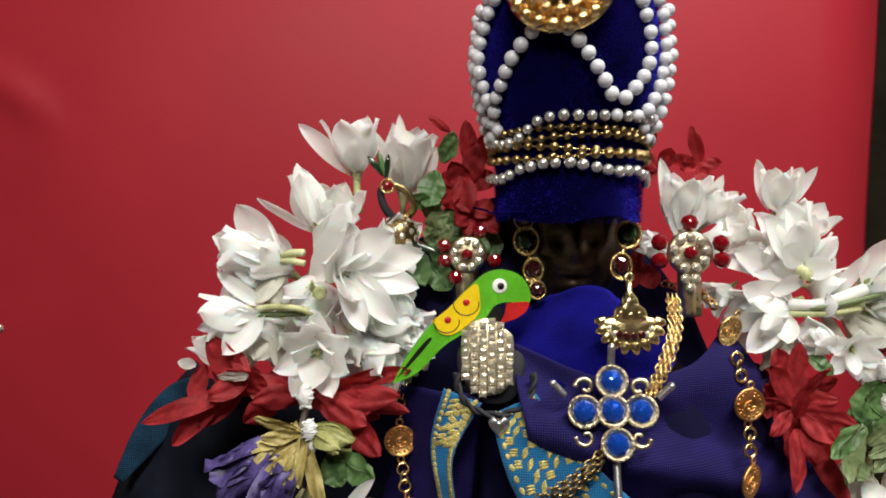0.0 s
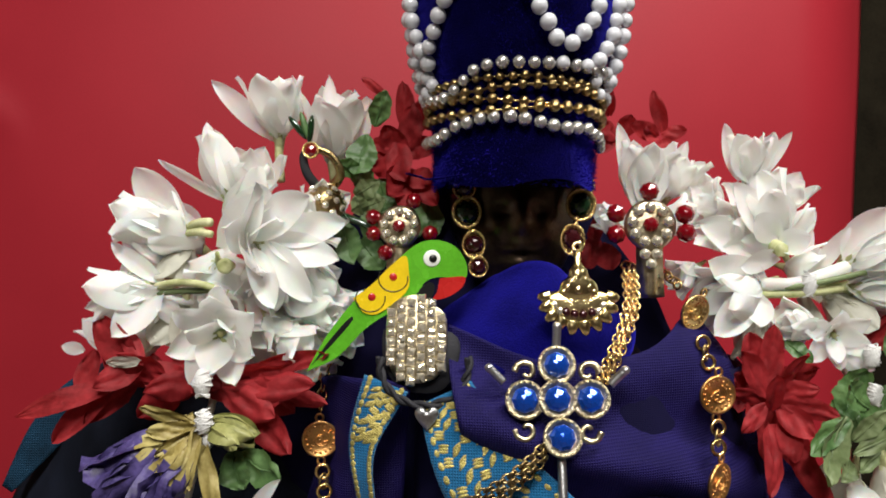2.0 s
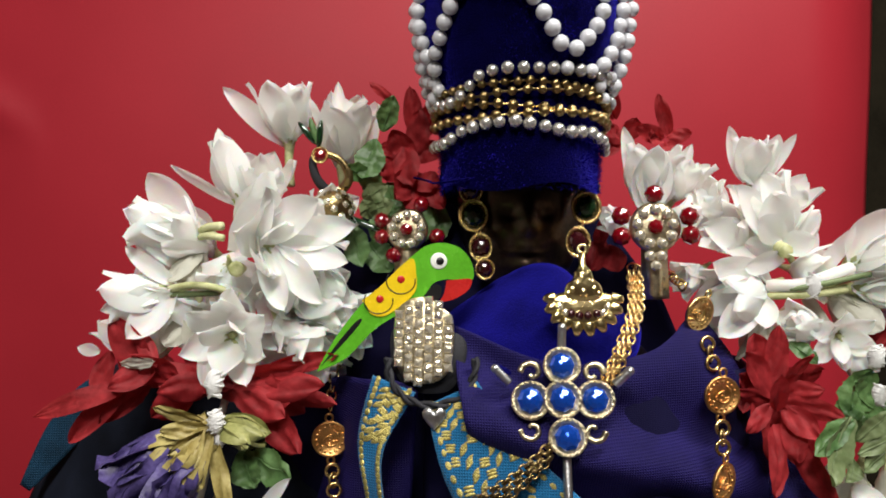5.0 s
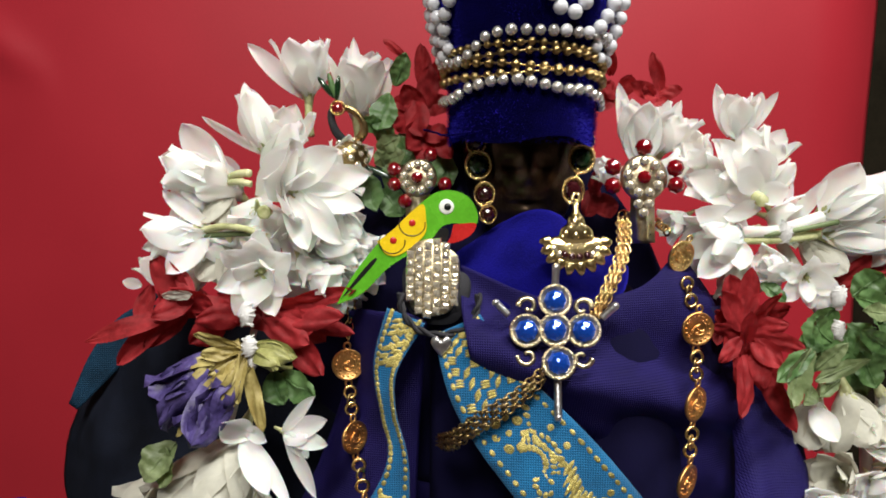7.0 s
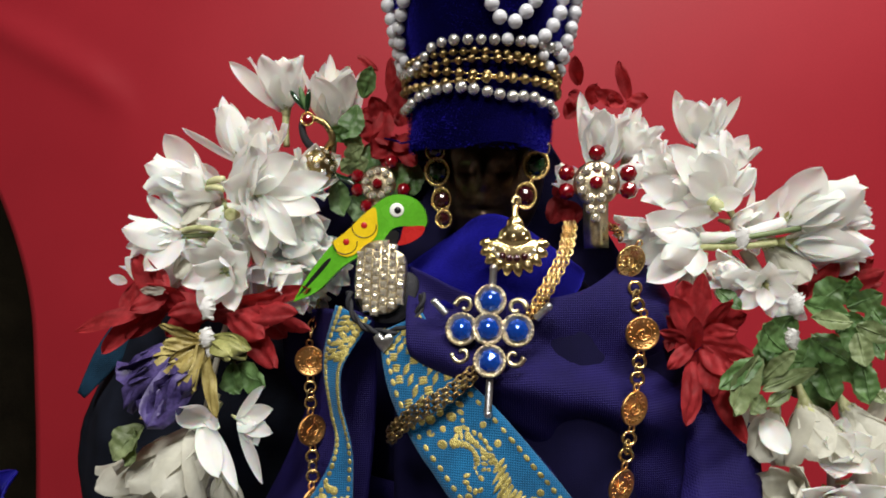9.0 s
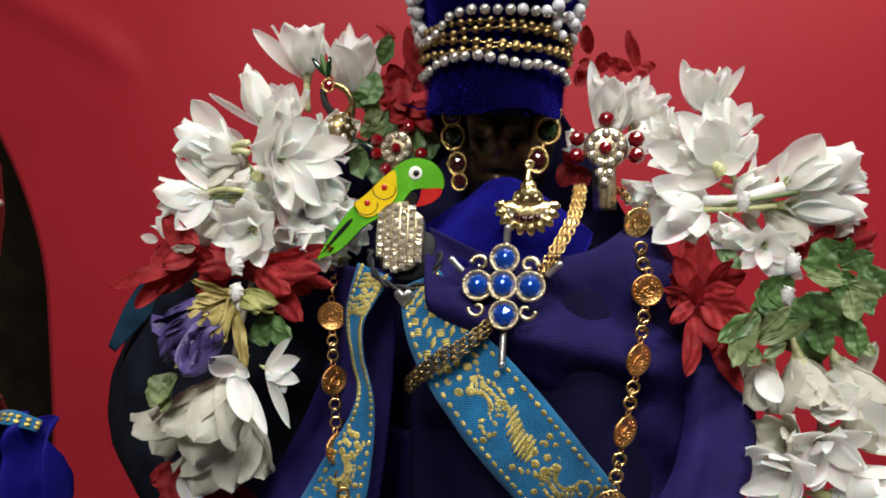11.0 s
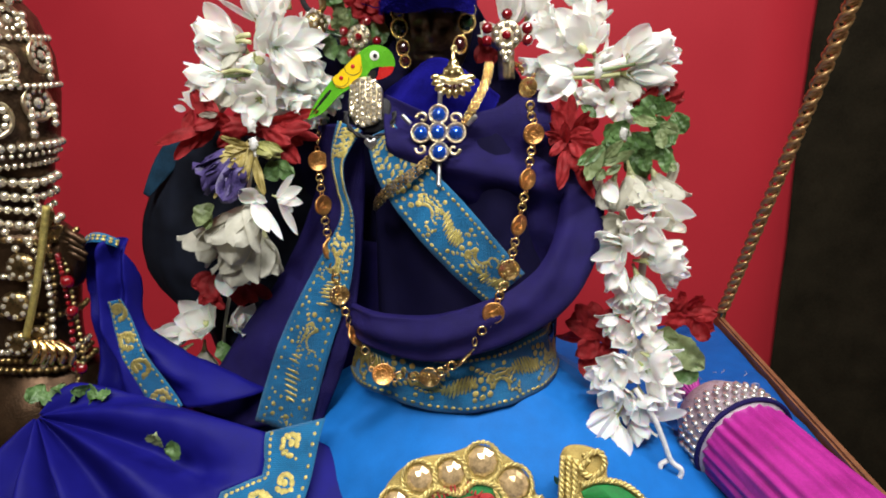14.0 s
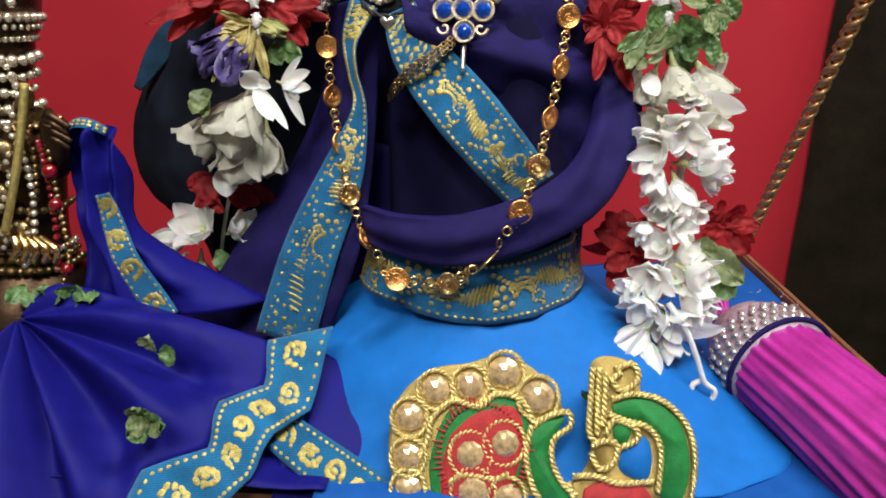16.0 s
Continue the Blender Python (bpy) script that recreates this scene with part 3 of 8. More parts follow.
def skirt():
    rows = [(0.112, 0.050, 0.045), (0.094, 0.051, 0.048), (0.083, 0.064, 0.056), (0.066, 0.090, 0.079), (0.050, 0.112, 0.088), (0.040, 0.126, 0.094), (0.033, 0.136, 0.099)]

    def fn(u, v):
        z, rx, ry = catmull(rows, u)
        a = 2 * math.pi * v
        w = 1 + u * (0.035 * math.sin(7 * a + 1 + u) + 0.018 * math.sin(15 * a + 4 * u)) + 0.012 * math.sin(23 * a) * math.sin(math.pi * min(1, u * 2.2)) + 0.30 * u * u * math.exp(-((a - 5.58) / 0.42) ** 2)
        p = Vector((0.062 + rx * w * math.cos(a), 0.240 + ry * w * math.sin(a), z))
        return p + Vector((0, fbm(p, 35, 0.0015) + 0.0015, fbm(p + Vector((1, 0, 0)), 30, 0.0015) * u))
    bm = bmesh.new()
    grid(bm, fn, 40, 120, True)
    return tagged(part("skirt", bm, SKY, thick=0.0008), "bright blue cotton skirt spread over the seat", "skirt")


skirt()


def seat_cloth():
    bm = bmesh.new()

    def fn(u, v):
        x = -0.005 + 0.2805 * u
        if v < 0.3:
            y, z = 0.128 - 0.004 * math.sin(x * 60), 0.0305 - 0.10 * (0.3 - v) / 0.3
        else:
            y, z = 0.128 + (seat_back(x) - 0.130) * (v - 0.3) / 0.7, 0.0305
        return Vector((x, y, z + 0.002 + fbm((x, y, 0), 25, 0.002)))
    grid(bm, fn, 90, 60)
    return tagged(part("seat_cloth", bm, SEAT_BLUE, thick=0.001), "blue cloth over the swing seat, deepened to hold its shade", "cloth")


seat_cloth()


def back_drape(name, pts, label):
    """A stiff dark cloth that stands up behind a shoulder, rounded outline."""
    curves = []
    for z, x0, x1, y in pts:
        curves.append([(x0, y + 0.02, z), (x0 + 0.2 * (x1 - x0), y - 0.006, z), ((x0 + x1) / 2, y - 0.012, z), (x1, y, z)])
    ob = part(name, loft(curves, 30, 20, lambda u, v, p: Vector((0, fbm(p, 30, 0.004), 0))), TEAL, thick=0.002)
    return tagged(ob, label, "cloth")


back_drape("back_drape", [(0.218, -0.103, -0.06, 0.272), (0.200, -0.118, -0.03, 0.266), (0.17, -0.1320, 0.0, 0.262), (0.14, -0.1370, 0.0, 0.260), (0.115, -0.130, 0.0, 0.262), (0.095, -0.106, 0.0, 0.264), (0.033, -0.090, 0.0, 0.264)],
           "dark teal cloth standing out behind the idol's arm")
drape_edge = Strip([(-0.082, 0.2625, 0.2150), (-0.0985, 0.2655, 0.2110), (-0.1105, 0.2640, 0.1970), (-0.1225, 0.2620, 0.1790)], [0.002, 0.0055, 0.0060, 0.002])
part("drape_border", cloth_of(drape_edge, 24, 8), TURQUOISE, bpy.data.objects["back_drape"], "turquoise thread border", thick=0.0005)


def collar():
    bm = bmesh.new()

    def fn(u, v):
        a = math.pi * (0.92 + 1.16 * v)
        r = 0.010 + 0.020 * u
        x = 0.048 + 1.05 * r * math.cos(a)
        z = 0.2560 - 0.030 * u * max(0.15, -math.sin(a)) - 0.015 * abs(math.cos(a)) ** 2 * (0.3 + 0.7 * u)
        y = 0.244 + (0.006 + 1.0 * r) * math.sin(a) * 0.85
        p = Vector((x, y - 0.002 * math.sin(math.pi * u), z))
        return p + Vector((0, fbm(p, 80, 0.001), 0))
    grid(bm, fn, 20, 40)
    return tagged(part("velvet_collar", bm, COLLAR, thick=0.002), "blue velvet collar below the idol's chin", "collar")


collar()


# added dark panel, stands in for the statue's hair and back
def hair_back_panel():
    ob = part("hair_back_panel", loft([[(0.018, 0.272, 0.285), (0.040, 0.276, 0.287), (0.066, 0.272, 0.285)], [(0.006, 0.268, 0.262), (0.040, 0.274, 0.262), (0.080, 0.268, 0.262)], [(0.0, 0.264, 0.236), (0.04, 0.268, 0.236), (0.094, 0.264, 0.240)], [(0.0, 0.264, 0.205), (0.04, 0.266, 0.205), (0.110, 0.264, 0.205)]], 14, 24,
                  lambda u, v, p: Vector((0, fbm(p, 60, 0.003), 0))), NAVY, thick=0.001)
    return tagged(ob, "dark panel added behind the head for the statue's hair and back", "cloth")


hair_back_panel()


# ---- crown ----
CX, CY = 0.0425, 0.243
CAP = [(0.2775, 0.0238), (0.285, 0.0242), (0.295, 0.0242), (0.306, 0.0250), (0.316, 0.0280), (0.330, 0.0300), (0.346, 0.0285), (0.360, 0.0235), (0.370, 0.0150), (0.375, 0.003)]


def cap_radius(z):
    for (a, ra), (b, rb) in zip(CAP, CAP[1:]):
        if z <= b:
            return ra + (rb - ra) * max(0, z - a) / (b - a)
    return 0.003


def on_cap(deg, z, off=0.0):
    a, r = radians(deg), cap_radius(z) + off
    return Vector((CX + r * math.sin(a), CY - r * math.cos(a), z))


def fuzz(bm, place, n, length):
    """Short standing fibres of a pile."""
    for _ in range(n):
        p, d = place()
        d = (d + Vector([random.uniform(-0.6, 0.6) for _ in range(3)])).normalized()
        s = d.cross(Vector((random.random(), random.random(), random.random()))).normalized() * 0.00011
        bm.faces.new([bm.verts.new(p - s), bm.verts.new(p + s), bm.verts.new(p + d * length * random.uniform(0.6, 1.4))])


def crown():
    ob = thing("crown", (CX, CY, 0.2775), "tall blue velvet crown wound with pearl and gold bead strings", "crown")
    bm = bmesh.new()

    def fn(u, v):
        z, r, _ = catmull([(a, b, 0) for a, b in CAP], u)
        a = 2 * math.pi * v
        r *= 1 + 0.02 * math.sin(3 * a + 9 * u) + 0.02 * math.sin(5 * a - 4 * u)
        return Vector((CX + r * math.sin(a), CY - r * math.cos(a), z + 0.0012 * math.sin(4 * a) * (1 - u)))
    grid(bm, fn, 40, 64, True)
    cap = part("velvet_cap", bm, VELVET, ob, "deep blue velvet cap")
    bm = bmesh.new()

    def spot():
        z = random.uniform(0.2765, 0.37)
        d = random.uniform(-110, 110)
        a = radians(d)
        return on_cap(d, z), Vector((math.sin(a), -math.cos(a), -0.1))
    fuzz(bm, spot, 14000, 0.0013)
    part("velvet_nap", bm, PILE, cap, "short fuzzy blue pile")
    pearl, bead, gold, old = (ballmesh(n, m) for n, m in (("pearl", PEARL), ("silver_bead", SILVER_BEAD), ("gold_bead", GOLD), ("old_gold_bead", OLD_GOLD)))

    def string(name, me, knots, r, off=None, gap=1.0, jitter=0.0002, thread=None):
        pts = [on_cap(d, z, r if off is None else off) for d, z in knots]
        fine = []
        n = 40 * (len(pts) - 1)
        pos = list(knots)
        for i in range(n + 1):
            d, z, _ = catmull([(a, b, 0) for a, b in pos], i / n)
            fine.append(on_cap(d, z, r if off is None else off))
        walked, last = 0.0, None
        line = []
        for a, b in zip(fine, fine[1:]):
            if last is None or walked >= 2 * r * gap:
                q = a + Vector([random.uniform(-jitter, jitter) for _ in range(3)])
                put(name, me, ob, Matrix.Translation(q) @ Matrix.Scale(r * random.uniform(0.93, 1.05), 4))
                line.append(q)
                walked, last = 0.0, a
            walked += (b - a).length
        if thread and len(line) > 2:
            bm = bmesh.new()
            tube(bm, line, r * 0.28, len(line) * 2, 4)
            part("chain_wire", bm, thread, ob)
    P = 0.0023
    string("pearl", pearl, [(-30, 0.334), (-44, 0.326), (-58, 0.316), (-68, 0.309), (-74, 0.303)], P)
    string("pearl", pearl, [(-76, 0.310), (-84, 0.320), (-86, 0.334), (-74, 0.346), (-58, 0.354)], P)
    string("pearl", pearl, [(-66, 0.316), (-71, 0.326), (-68, 0.338), (-52, 0.350), (-40, 0.354)], P, 0.0030)
    string("pearl", pearl, [(-82, 0.304), (-92, 0.312), (-98, 0.330), (-90, 0.348)], P)
    string("pearl", pearl, [(-10, 0.334), (2, 0.326), (12, 0.318), (19, 0.3135)], P)
    string("pearl", pearl, [(25, 0.3145), (34, 0.319), (41, 0.327), (39, 0.338), (30, 0.350), (20, 0.356)], P)
    string("pearl", pearl, [(48, 0.312), (57, 0.318), (62, 0.330), (60, 0.342), (52, 0.352)], P)
    string("pearl", pearl, [(70, 0.308), (74, 0.320), (76, 0.334), (70, 0.348)], P, 0.0034)
    string("pearl", pearl, [(82, 0.304), (90, 0.316), (92, 0.334)], P)
    for d, z in ((22, 0.3095), (40, 0.3098), (52, 0.3065), (60, 0.3035), (66, 0.3100), (-66, 0.3065)):
        put("pearl", pearl, ob, Matrix.Translation(on_cap(d, z, P * 0.8)) @ Matrix.Scale(P * 0.85, 4))

    def ring(z0, wave, ph):
        return [(d, z0 + wave * math.sin(radians(d) * 2 + ph)) for d in range(-150, 151, 25)]
    string("silver_bead", bead, [(d, z - (0.006 if d < -45 else 0.0)) for d, z in ring(0.3088, 0.0006, 0.4)], 0.0018, None, 1.12)
    string("gold_bead", old, ring(0.3052, 0.0008, 2.0), 0.0013, None, 1.3, thread=OLD_GOLD)
    string("gold_bead", old, ring(0.3025, 0.0012, 1.0), 0.0014, 0.0018, 1.4, thread=OLD_GOLD)
    string("gold_bead", old, ring(0.2995, 0.0012, 3.4), 0.0015, None, 1.35, thread=GOLD)
    string("gold_bead", old, ring(0.2972, 0.0008, 0.2), 0.0015, 0.002, 1.35, thread=GOLD)
    string("silver_bead", bead, [(d, 0.2938 + (0.0014 * math.cos(radians(d + 15) * 4) if abs(d) < 60 else -0.003)) for d in range(-90, 66, 15)], 0.0019, None, 1.08)
    for d in (66, 74, 80):
        put("silver_bead", bead, ob, Matrix.Translation(on_cap(d, 0.2905 + random.uniform(-0.002, 0.002), 0.0016)) @ Matrix.Scale(0.0017, 4))
    # gold rosette on the brow
    c, w = on_cap(-14, 0.348, 0.003), Vector((-0.22, -0.93, 0.3))
    m = facing(c, w)
    bm = bmesh.new()
    turned(bm, [(0.001, -0.004), (0.015, -0.003), (0.0165, -0.001), (0.015, 0.0005), (0.001, 0.001)], m, 32)
    ros = part("gold_rosette", bm, GOLD, ob, "round gold bead rosette")
    for R, n, s, me in ((0.0150, 22, 0.0021, gold), (0.0108, 16, 0.0020, gold), (0.0066, 10, 0.0019, old), (0.0028, 5, 0.0017, gold)):
        for k in range(n):
            a = 2 * math.pi * k / n
            put("gold_bead", me, ros, m @ Matrix.Translation((R * math.cos(a), R * math.sin(a), 0.0015 + 0.003 * (1 - R / 0.015))) @ Matrix.Scale(s, 4))
    # loose thread at the cap's lower edge
    bm = bmesh.new()
    tube(bm, [on_cap(-40, 0.2800, 0.001), on_cap(-70, 0.2795, 0.003), Vector((0.0145, 0.238, 0.2805)), Vector((0.010, 0.237, 0.2815))], 0.00035, 20, 5)
    part("loose_thread", bm, VELVET, ob, "stray blue thread")
    return ob


crown()


# ---- jewellery ----
def outline(bm, pts, m, depth, bevel=0.0, dome=0.0):
    """A board cut to a closed outline, seen along local z."""
    n = 6 * len(pts)
    ring = [catmull(list(pts) + [pts[0]], i / n) for i in range(n)]
    c = sum(ring, Vector()) / n
    rows = [(1.0, 0.0), (1.0, depth - bevel), (1.0 - bevel * 60, depth)] if bevel else [(1.0, 0.0), (1.0, depth)]
    if dome:
        rows += [(0.75, depth + dome * 0.6), (0.4, depth + dome)]
    vs = [[bm.verts.new(m @ (c + (p - c) * k + Vector((0, 0, h)))) for p in ring] for k, h in rows]
    for a, b in zip(vs, vs[1:]):
        for i in range(n):
            bm.faces.new((a[i], a[(i + 1) % n], b[(i + 1) % n], b[i]))
    bm.faces.new(vs[-1])
    bm.faces.new(vs[0])


def gem_mesh(name, material, seg=10):
    bm = bmesh.new()
    turned(bm, [(1.0, 0.0), (0.93, 0.26), (0.66, 0.50), (0.34, 0.63), (0.10, 0.67)], None, seg)
    return mesh_of(name, bm, material, False)


GEMS = {k: gem_mesh(k, m, 8) for k, m in (("blue_gem", BLUE_GEM), ("red_gem", RED_GEM), ("garnet", DARK_GEM), ("green_gem", GREEN_GEM))}
GEMS["crystal"] = gem_mesh("crystal", CRYSTAL, 7)
GEMS["square_crystal"] = gem_mesh("square_crystal", CRYSTAL, 4)


def setting_mesh(metal):
    bm = bmesh.new()
    turned(bm, [(0.3, -0.5), (1.0, -0.4), (1.32, 0.0), (1.40, 0.22), (1.28, 0.34), (1.12, 0.30), (1.04, 0.10), (0.9, 0.0)], None, 24)
    for k in range(20):
        a = 2 * math.pi * k / 20
        ball(bm, Matrix.Translation((1.28 * math.cos(a), 1.28 * math.sin(a), 0.30)) @ Matrix.Scale(0.13, 4), 6, 4)
    return mesh_of("setting", bm, metal)


SETS = {"gold": setting_mesh(GOLD), "pale": setting_mesh(SILVER_GOLD)}


def stone(parent, place, way, r, gem, metal="gold", oval=1.0, turn=0.0):
    m = facing(place, way, turn) @ Matrix.Diagonal((r, r * oval, r, 1))
    s = put("setting", SETS[metal], parent, m)
    put(gem, GEMS[gem], parent, m @ Matrix.Translation((0, 0, 0.05)) @ Matrix.Rotation(random.uniform(0, 6), 4, "Z"))
    return s


def brooch():
    ob = thing("brooch", (0.0495, 0.203, 0.2215), "antique metal brooch with five round blue glass stones", "brooch")
    w = Vector((-0.1, -1, 0.28))
    for x, y, z, r in ((0.0495, 0.2035, 0.2220, 0.0035), (0.0415, 0.2050, 0.2214, 0.0036), (0.0580, 0.2045, 0.2217, 0.0036), (0.0498, 0.2068, 0.2300, 0.0035), (0.0503, 0.2005, 0.2131, 0.0035)):
        stone(ob, (x, y, z), w, r, "blue_gem", "pale")
    q = w.to_track_quat("Z", "Y").to_matrix().to_4x4()
    base = Matrix.Translation((0.0497, 0.2055, 0.2215)) @ q
    for sx, sy, dy in ((1, 1, 0.0), (-1, 1, 0.0), (1, -1, 0.0), (-1, -1, 0.0)):
        bm = bmesh.new()
        pts = []
        for k in range(9):
            a, r = 0.7 * k, 0.0030 - 0.00028 * k
            pts.append(base @ Vector((sx * (0.0078 + r * math.cos(a)), sy * (0.0072 + r * math.sin(a)) - 0.0005, 0.001)))
        tube(bm, pts, lambda u: 0.0009 * (1 - 0.4 * u), 30, 6)
        part("scroll", bm, SILVER_GOLD, ob, "curled antique metal wire")
    for ax, ay, bx, by in ((0, 0.0135, 0.0002, 0.0185), (-0.0135, 0.004, -0.0172, 0.0075), (0.0135, 0.004, 0.0172, 0.0075), (0.001, -0.0145, 0.0012, -0.0245)):
        bm = bmesh.new()
        tube(bm, [base @ Vector((ax, ay, 0)), base @ Vector(((ax + bx) / 2, (ay + by) / 2, 0.0005)), base @ Vector((bx, by, 0.001))], lambda u: 0.00115, 8, 7)
        ball(bm, base @ Matrix.Translation((bx, by, 0.001)) @ Matrix.Scale(0.00125, 4), 8, 6)
        part("prong", bm, SILVER, ob, "small silver prong")
    return ob


brooch()


def link_chain(bm, pts, step, R, r):
    fine = [catmull(pts, i / 200) for i in range(201)]
    walked, k = 0.0, 0
    for a, b in zip(fine, fine[1:]):
        walked += (b - a).length
        if walked >= step:
            walked = 0.0
            k += 1
            t = (b - a).normalized()
            side = t.cross(Vector((0, -1, 0.2))).normalized()
            n = side.cross(t)
            if k % 2:
                side = (side * 0.5 + n * 0.86).normalized()
            tube(bm, [a + t * R * 1.35 * math.cos(x) + side * R * math.sin(x) for x in (2 * math.pi * j / 10 for j in range(10))], r, 10, 5, True)


def pendant():
    ob = thing("gold_pendant", (0.056, 0.212, 0.2456), "small gold pendant with a scalloped fan and red stones", "pendant")
    c = Matrix.Translation((0.0562, 0.2115, 0.2452)) @ Vector((-0.1, -1, 0.2)).to_track_quat("Z", "Y").to_matrix().to_4x4() @ Matrix.Diagonal((0.76, 0.88, 0.9, 1))
    bm = bmesh.new()
    outline(bm, [Vector((0.0122 * math.cos(t), 0.0015 + (0.0088 if math.sin(t) < 0 else 0.0030) * math.sin(t), 0)) for t in [2 * math.pi * k / 20 for k in range(20)]], c @ Matrix.Translation((0, 0, -0.0010)), 0.0014, 0.0003, 0.0008)
    part("plate", bm, GILT, ob, "hammered gold fan plate")
    for k in range(10):
        t = math.pi * (0.98 + 1.04 * k / 9)
        root, tip = Vector((0.0102 * math.cos(t), 0.0014 + 0.0070 * math.sin(t), 0.0002)), Vector((0.0140 * math.cos(t), 0.0012 + 0.0108 * math.sin(t), 0.0))
        bm = bmesh.new()
        tube(bm, [c @ root, c @ ((root + tip) / 2 + Vector((0, 0, 0.0005))), c @ tip], lambda u: 0.0018 * (1 - u) ** 0.6 + 0.0003, 8, 8, flat=0.6)
        part("scallop", bm, GILT, ob)
    bm = bmesh.new()
    outline(bm, [Vector(p + (0,)) for p in ((-0.0066, 0.0030), (-0.0058, 0.0062), (-0.0036, 0.0080), (-0.0030, 0.0102), (-0.0014, 0.0122), (-0.0012, 0.0160), (0.0008, 0.0160), (0.0013, 0.0122), (0.0030, 0.0102), (0.0038, 0.0080), (0.0060, 0.0062), (0.0066, 0.0030), (0.0030, 0.0012), (-0.0030, 0.0012))], c @ Matrix.Translation((0, 0, -0.0006)), 0.0018, 0.0003, 0.0014)
    part("bell", bm, GILT, ob, "embossed gold bell")
    for x, y, r in ((-0.0036, 0.0048, 0.0013), (0.0036, 0.0048, 0.0013), (0.0, 0.0040, 0.0016), (-0.0018, 0.0080, 0.0011), (0.0018, 0.0080, 0.0011), (0.0, 0.0062, 0.0012), (0.0, 0.0104, 0.0011), (-0.0052, 0.0034, 0.0010), (0.0052, 0.0034, 0.0010)):
        bm = bmesh.new()
        ball(bm, c @ Matrix.Translation((x, y, 0.0016)) @ Matrix.Diagonal((r, r * 1.1, r * 0.7, 1)), 8, 6)
        part("boss", bm, GILT, ob)
    bm = bmesh.new()
    tube(bm, [c @ Vector((0.0014 * math.cos(t), 0.0172 + 0.0014 * math.sin(t), 0)) for t in [2 * math.pi * j / 12 for j in range(12)]], 0.0006, 12, 6, True)
    part("loop", bm, GILT, ob, "small gold hanging loop")
    for k, x in enumerate((-0.0042, -0.0014, 0.0015, 0.0045)):
        put("red_gem", GEMS["garnet"], ob, c @ Matrix.Translation((x, -0.0034 + 0.0006 * abs(k - 1.5), 0.0010)) @ Matrix.Scale(0.0015, 4))
    for x, y in ((-0.0082, -0.0004), (0.0084, -0.0004), (-0.0062, -0.0022), (0.0066, -0.0022)):
        put("crystal", GEMS["crystal"], ob, c @ Matrix.Translation((x, y, 0.0006)) @ Matrix.Scale(0.0014, 4))
    return ob


pendant()


def neck_chains():
    ob = thing("neck_chain", (0.06, 0.21, 0.22), "three fine gold chains running behind the brooch", "chain")
    for k in range(3):
        o = 0.0014 * (k - 1)
        bm = bmesh.new()
        link_chain(bm, [(0.0735 + o, 0.226, 0.2540), (0.0715 + o, 0.2165, 0.2440), (0.0665 + o, 0.2105, 0.2340), (0.0620 + o, 0.2085, 0.2255)], 0.00165, 0.00095, 0.00032)
        part("chain", bm, GOLD, ob)
        bm = bmesh.new()
        link_chain(bm, [(0.0470, 0.2010, 0.2105 + 1.3 * o), (0.038, 0.1985, 0.2030 + 1.4 * o), (0.028, 0.1985, 0.1965 + 1.5 * o), (0.0205, 0.205, 0.1885 + 1.6 * o), (0.016, 0.222, 0.182 + o)], 0.00165, 0.00095, 0.00034)
        part("chain", bm, OLD_GOLD, ob, "dull gold fine chain")
    return ob


neck_chains()


def coin_mesh():
    bm = bmesh.new()
    turned(bm, [(0.001, -0.0006), (0.0050, -0.0006), (0.0055, 0.0), (0.0054, 0.0006), (0.0049, 0.0007), (0.0046, 0.0003), (0.001, 0.0003)], None, 28)
    for k in range(16):
        a = 2 * math.pi * k / 16
        ball(bm, Matrix.Translation((0.0040 * math.cos(a), 0.0040 * math.sin(a), 0.0003)) @ Matrix.Diagonal((0.0005, 0.0005, 0.00025, 1)), 6, 4)
    pts = [((0.0003 + 0.00027 * k) * math.cos(0.75 * k), (0.0003 + 0.00027 * k) * math.sin(0.75 * k), 0.0004) for k in range(11)]
    tube(bm, pts, 0.0003, 30, 5)
    for k in range(9):
        ball(bm, Matrix.Translation((random.uniform(-0.0025, 0.0025), random.uniform(-0.0025, 0.0025), 0.0003)) @ Matrix.Diagonal((0.0006, 0.0004, 0.0003, 1)), 6, 4)
    for s in (1, -1):
        tube(bm, [(0.0011 * math.cos(a), s * (0.0064 + 0.0012 * math.sin(a)), 0) for a in [2 * math.pi * j / 10 for j in range(10)]], 0.0004, 10, 5, True)
    return bm


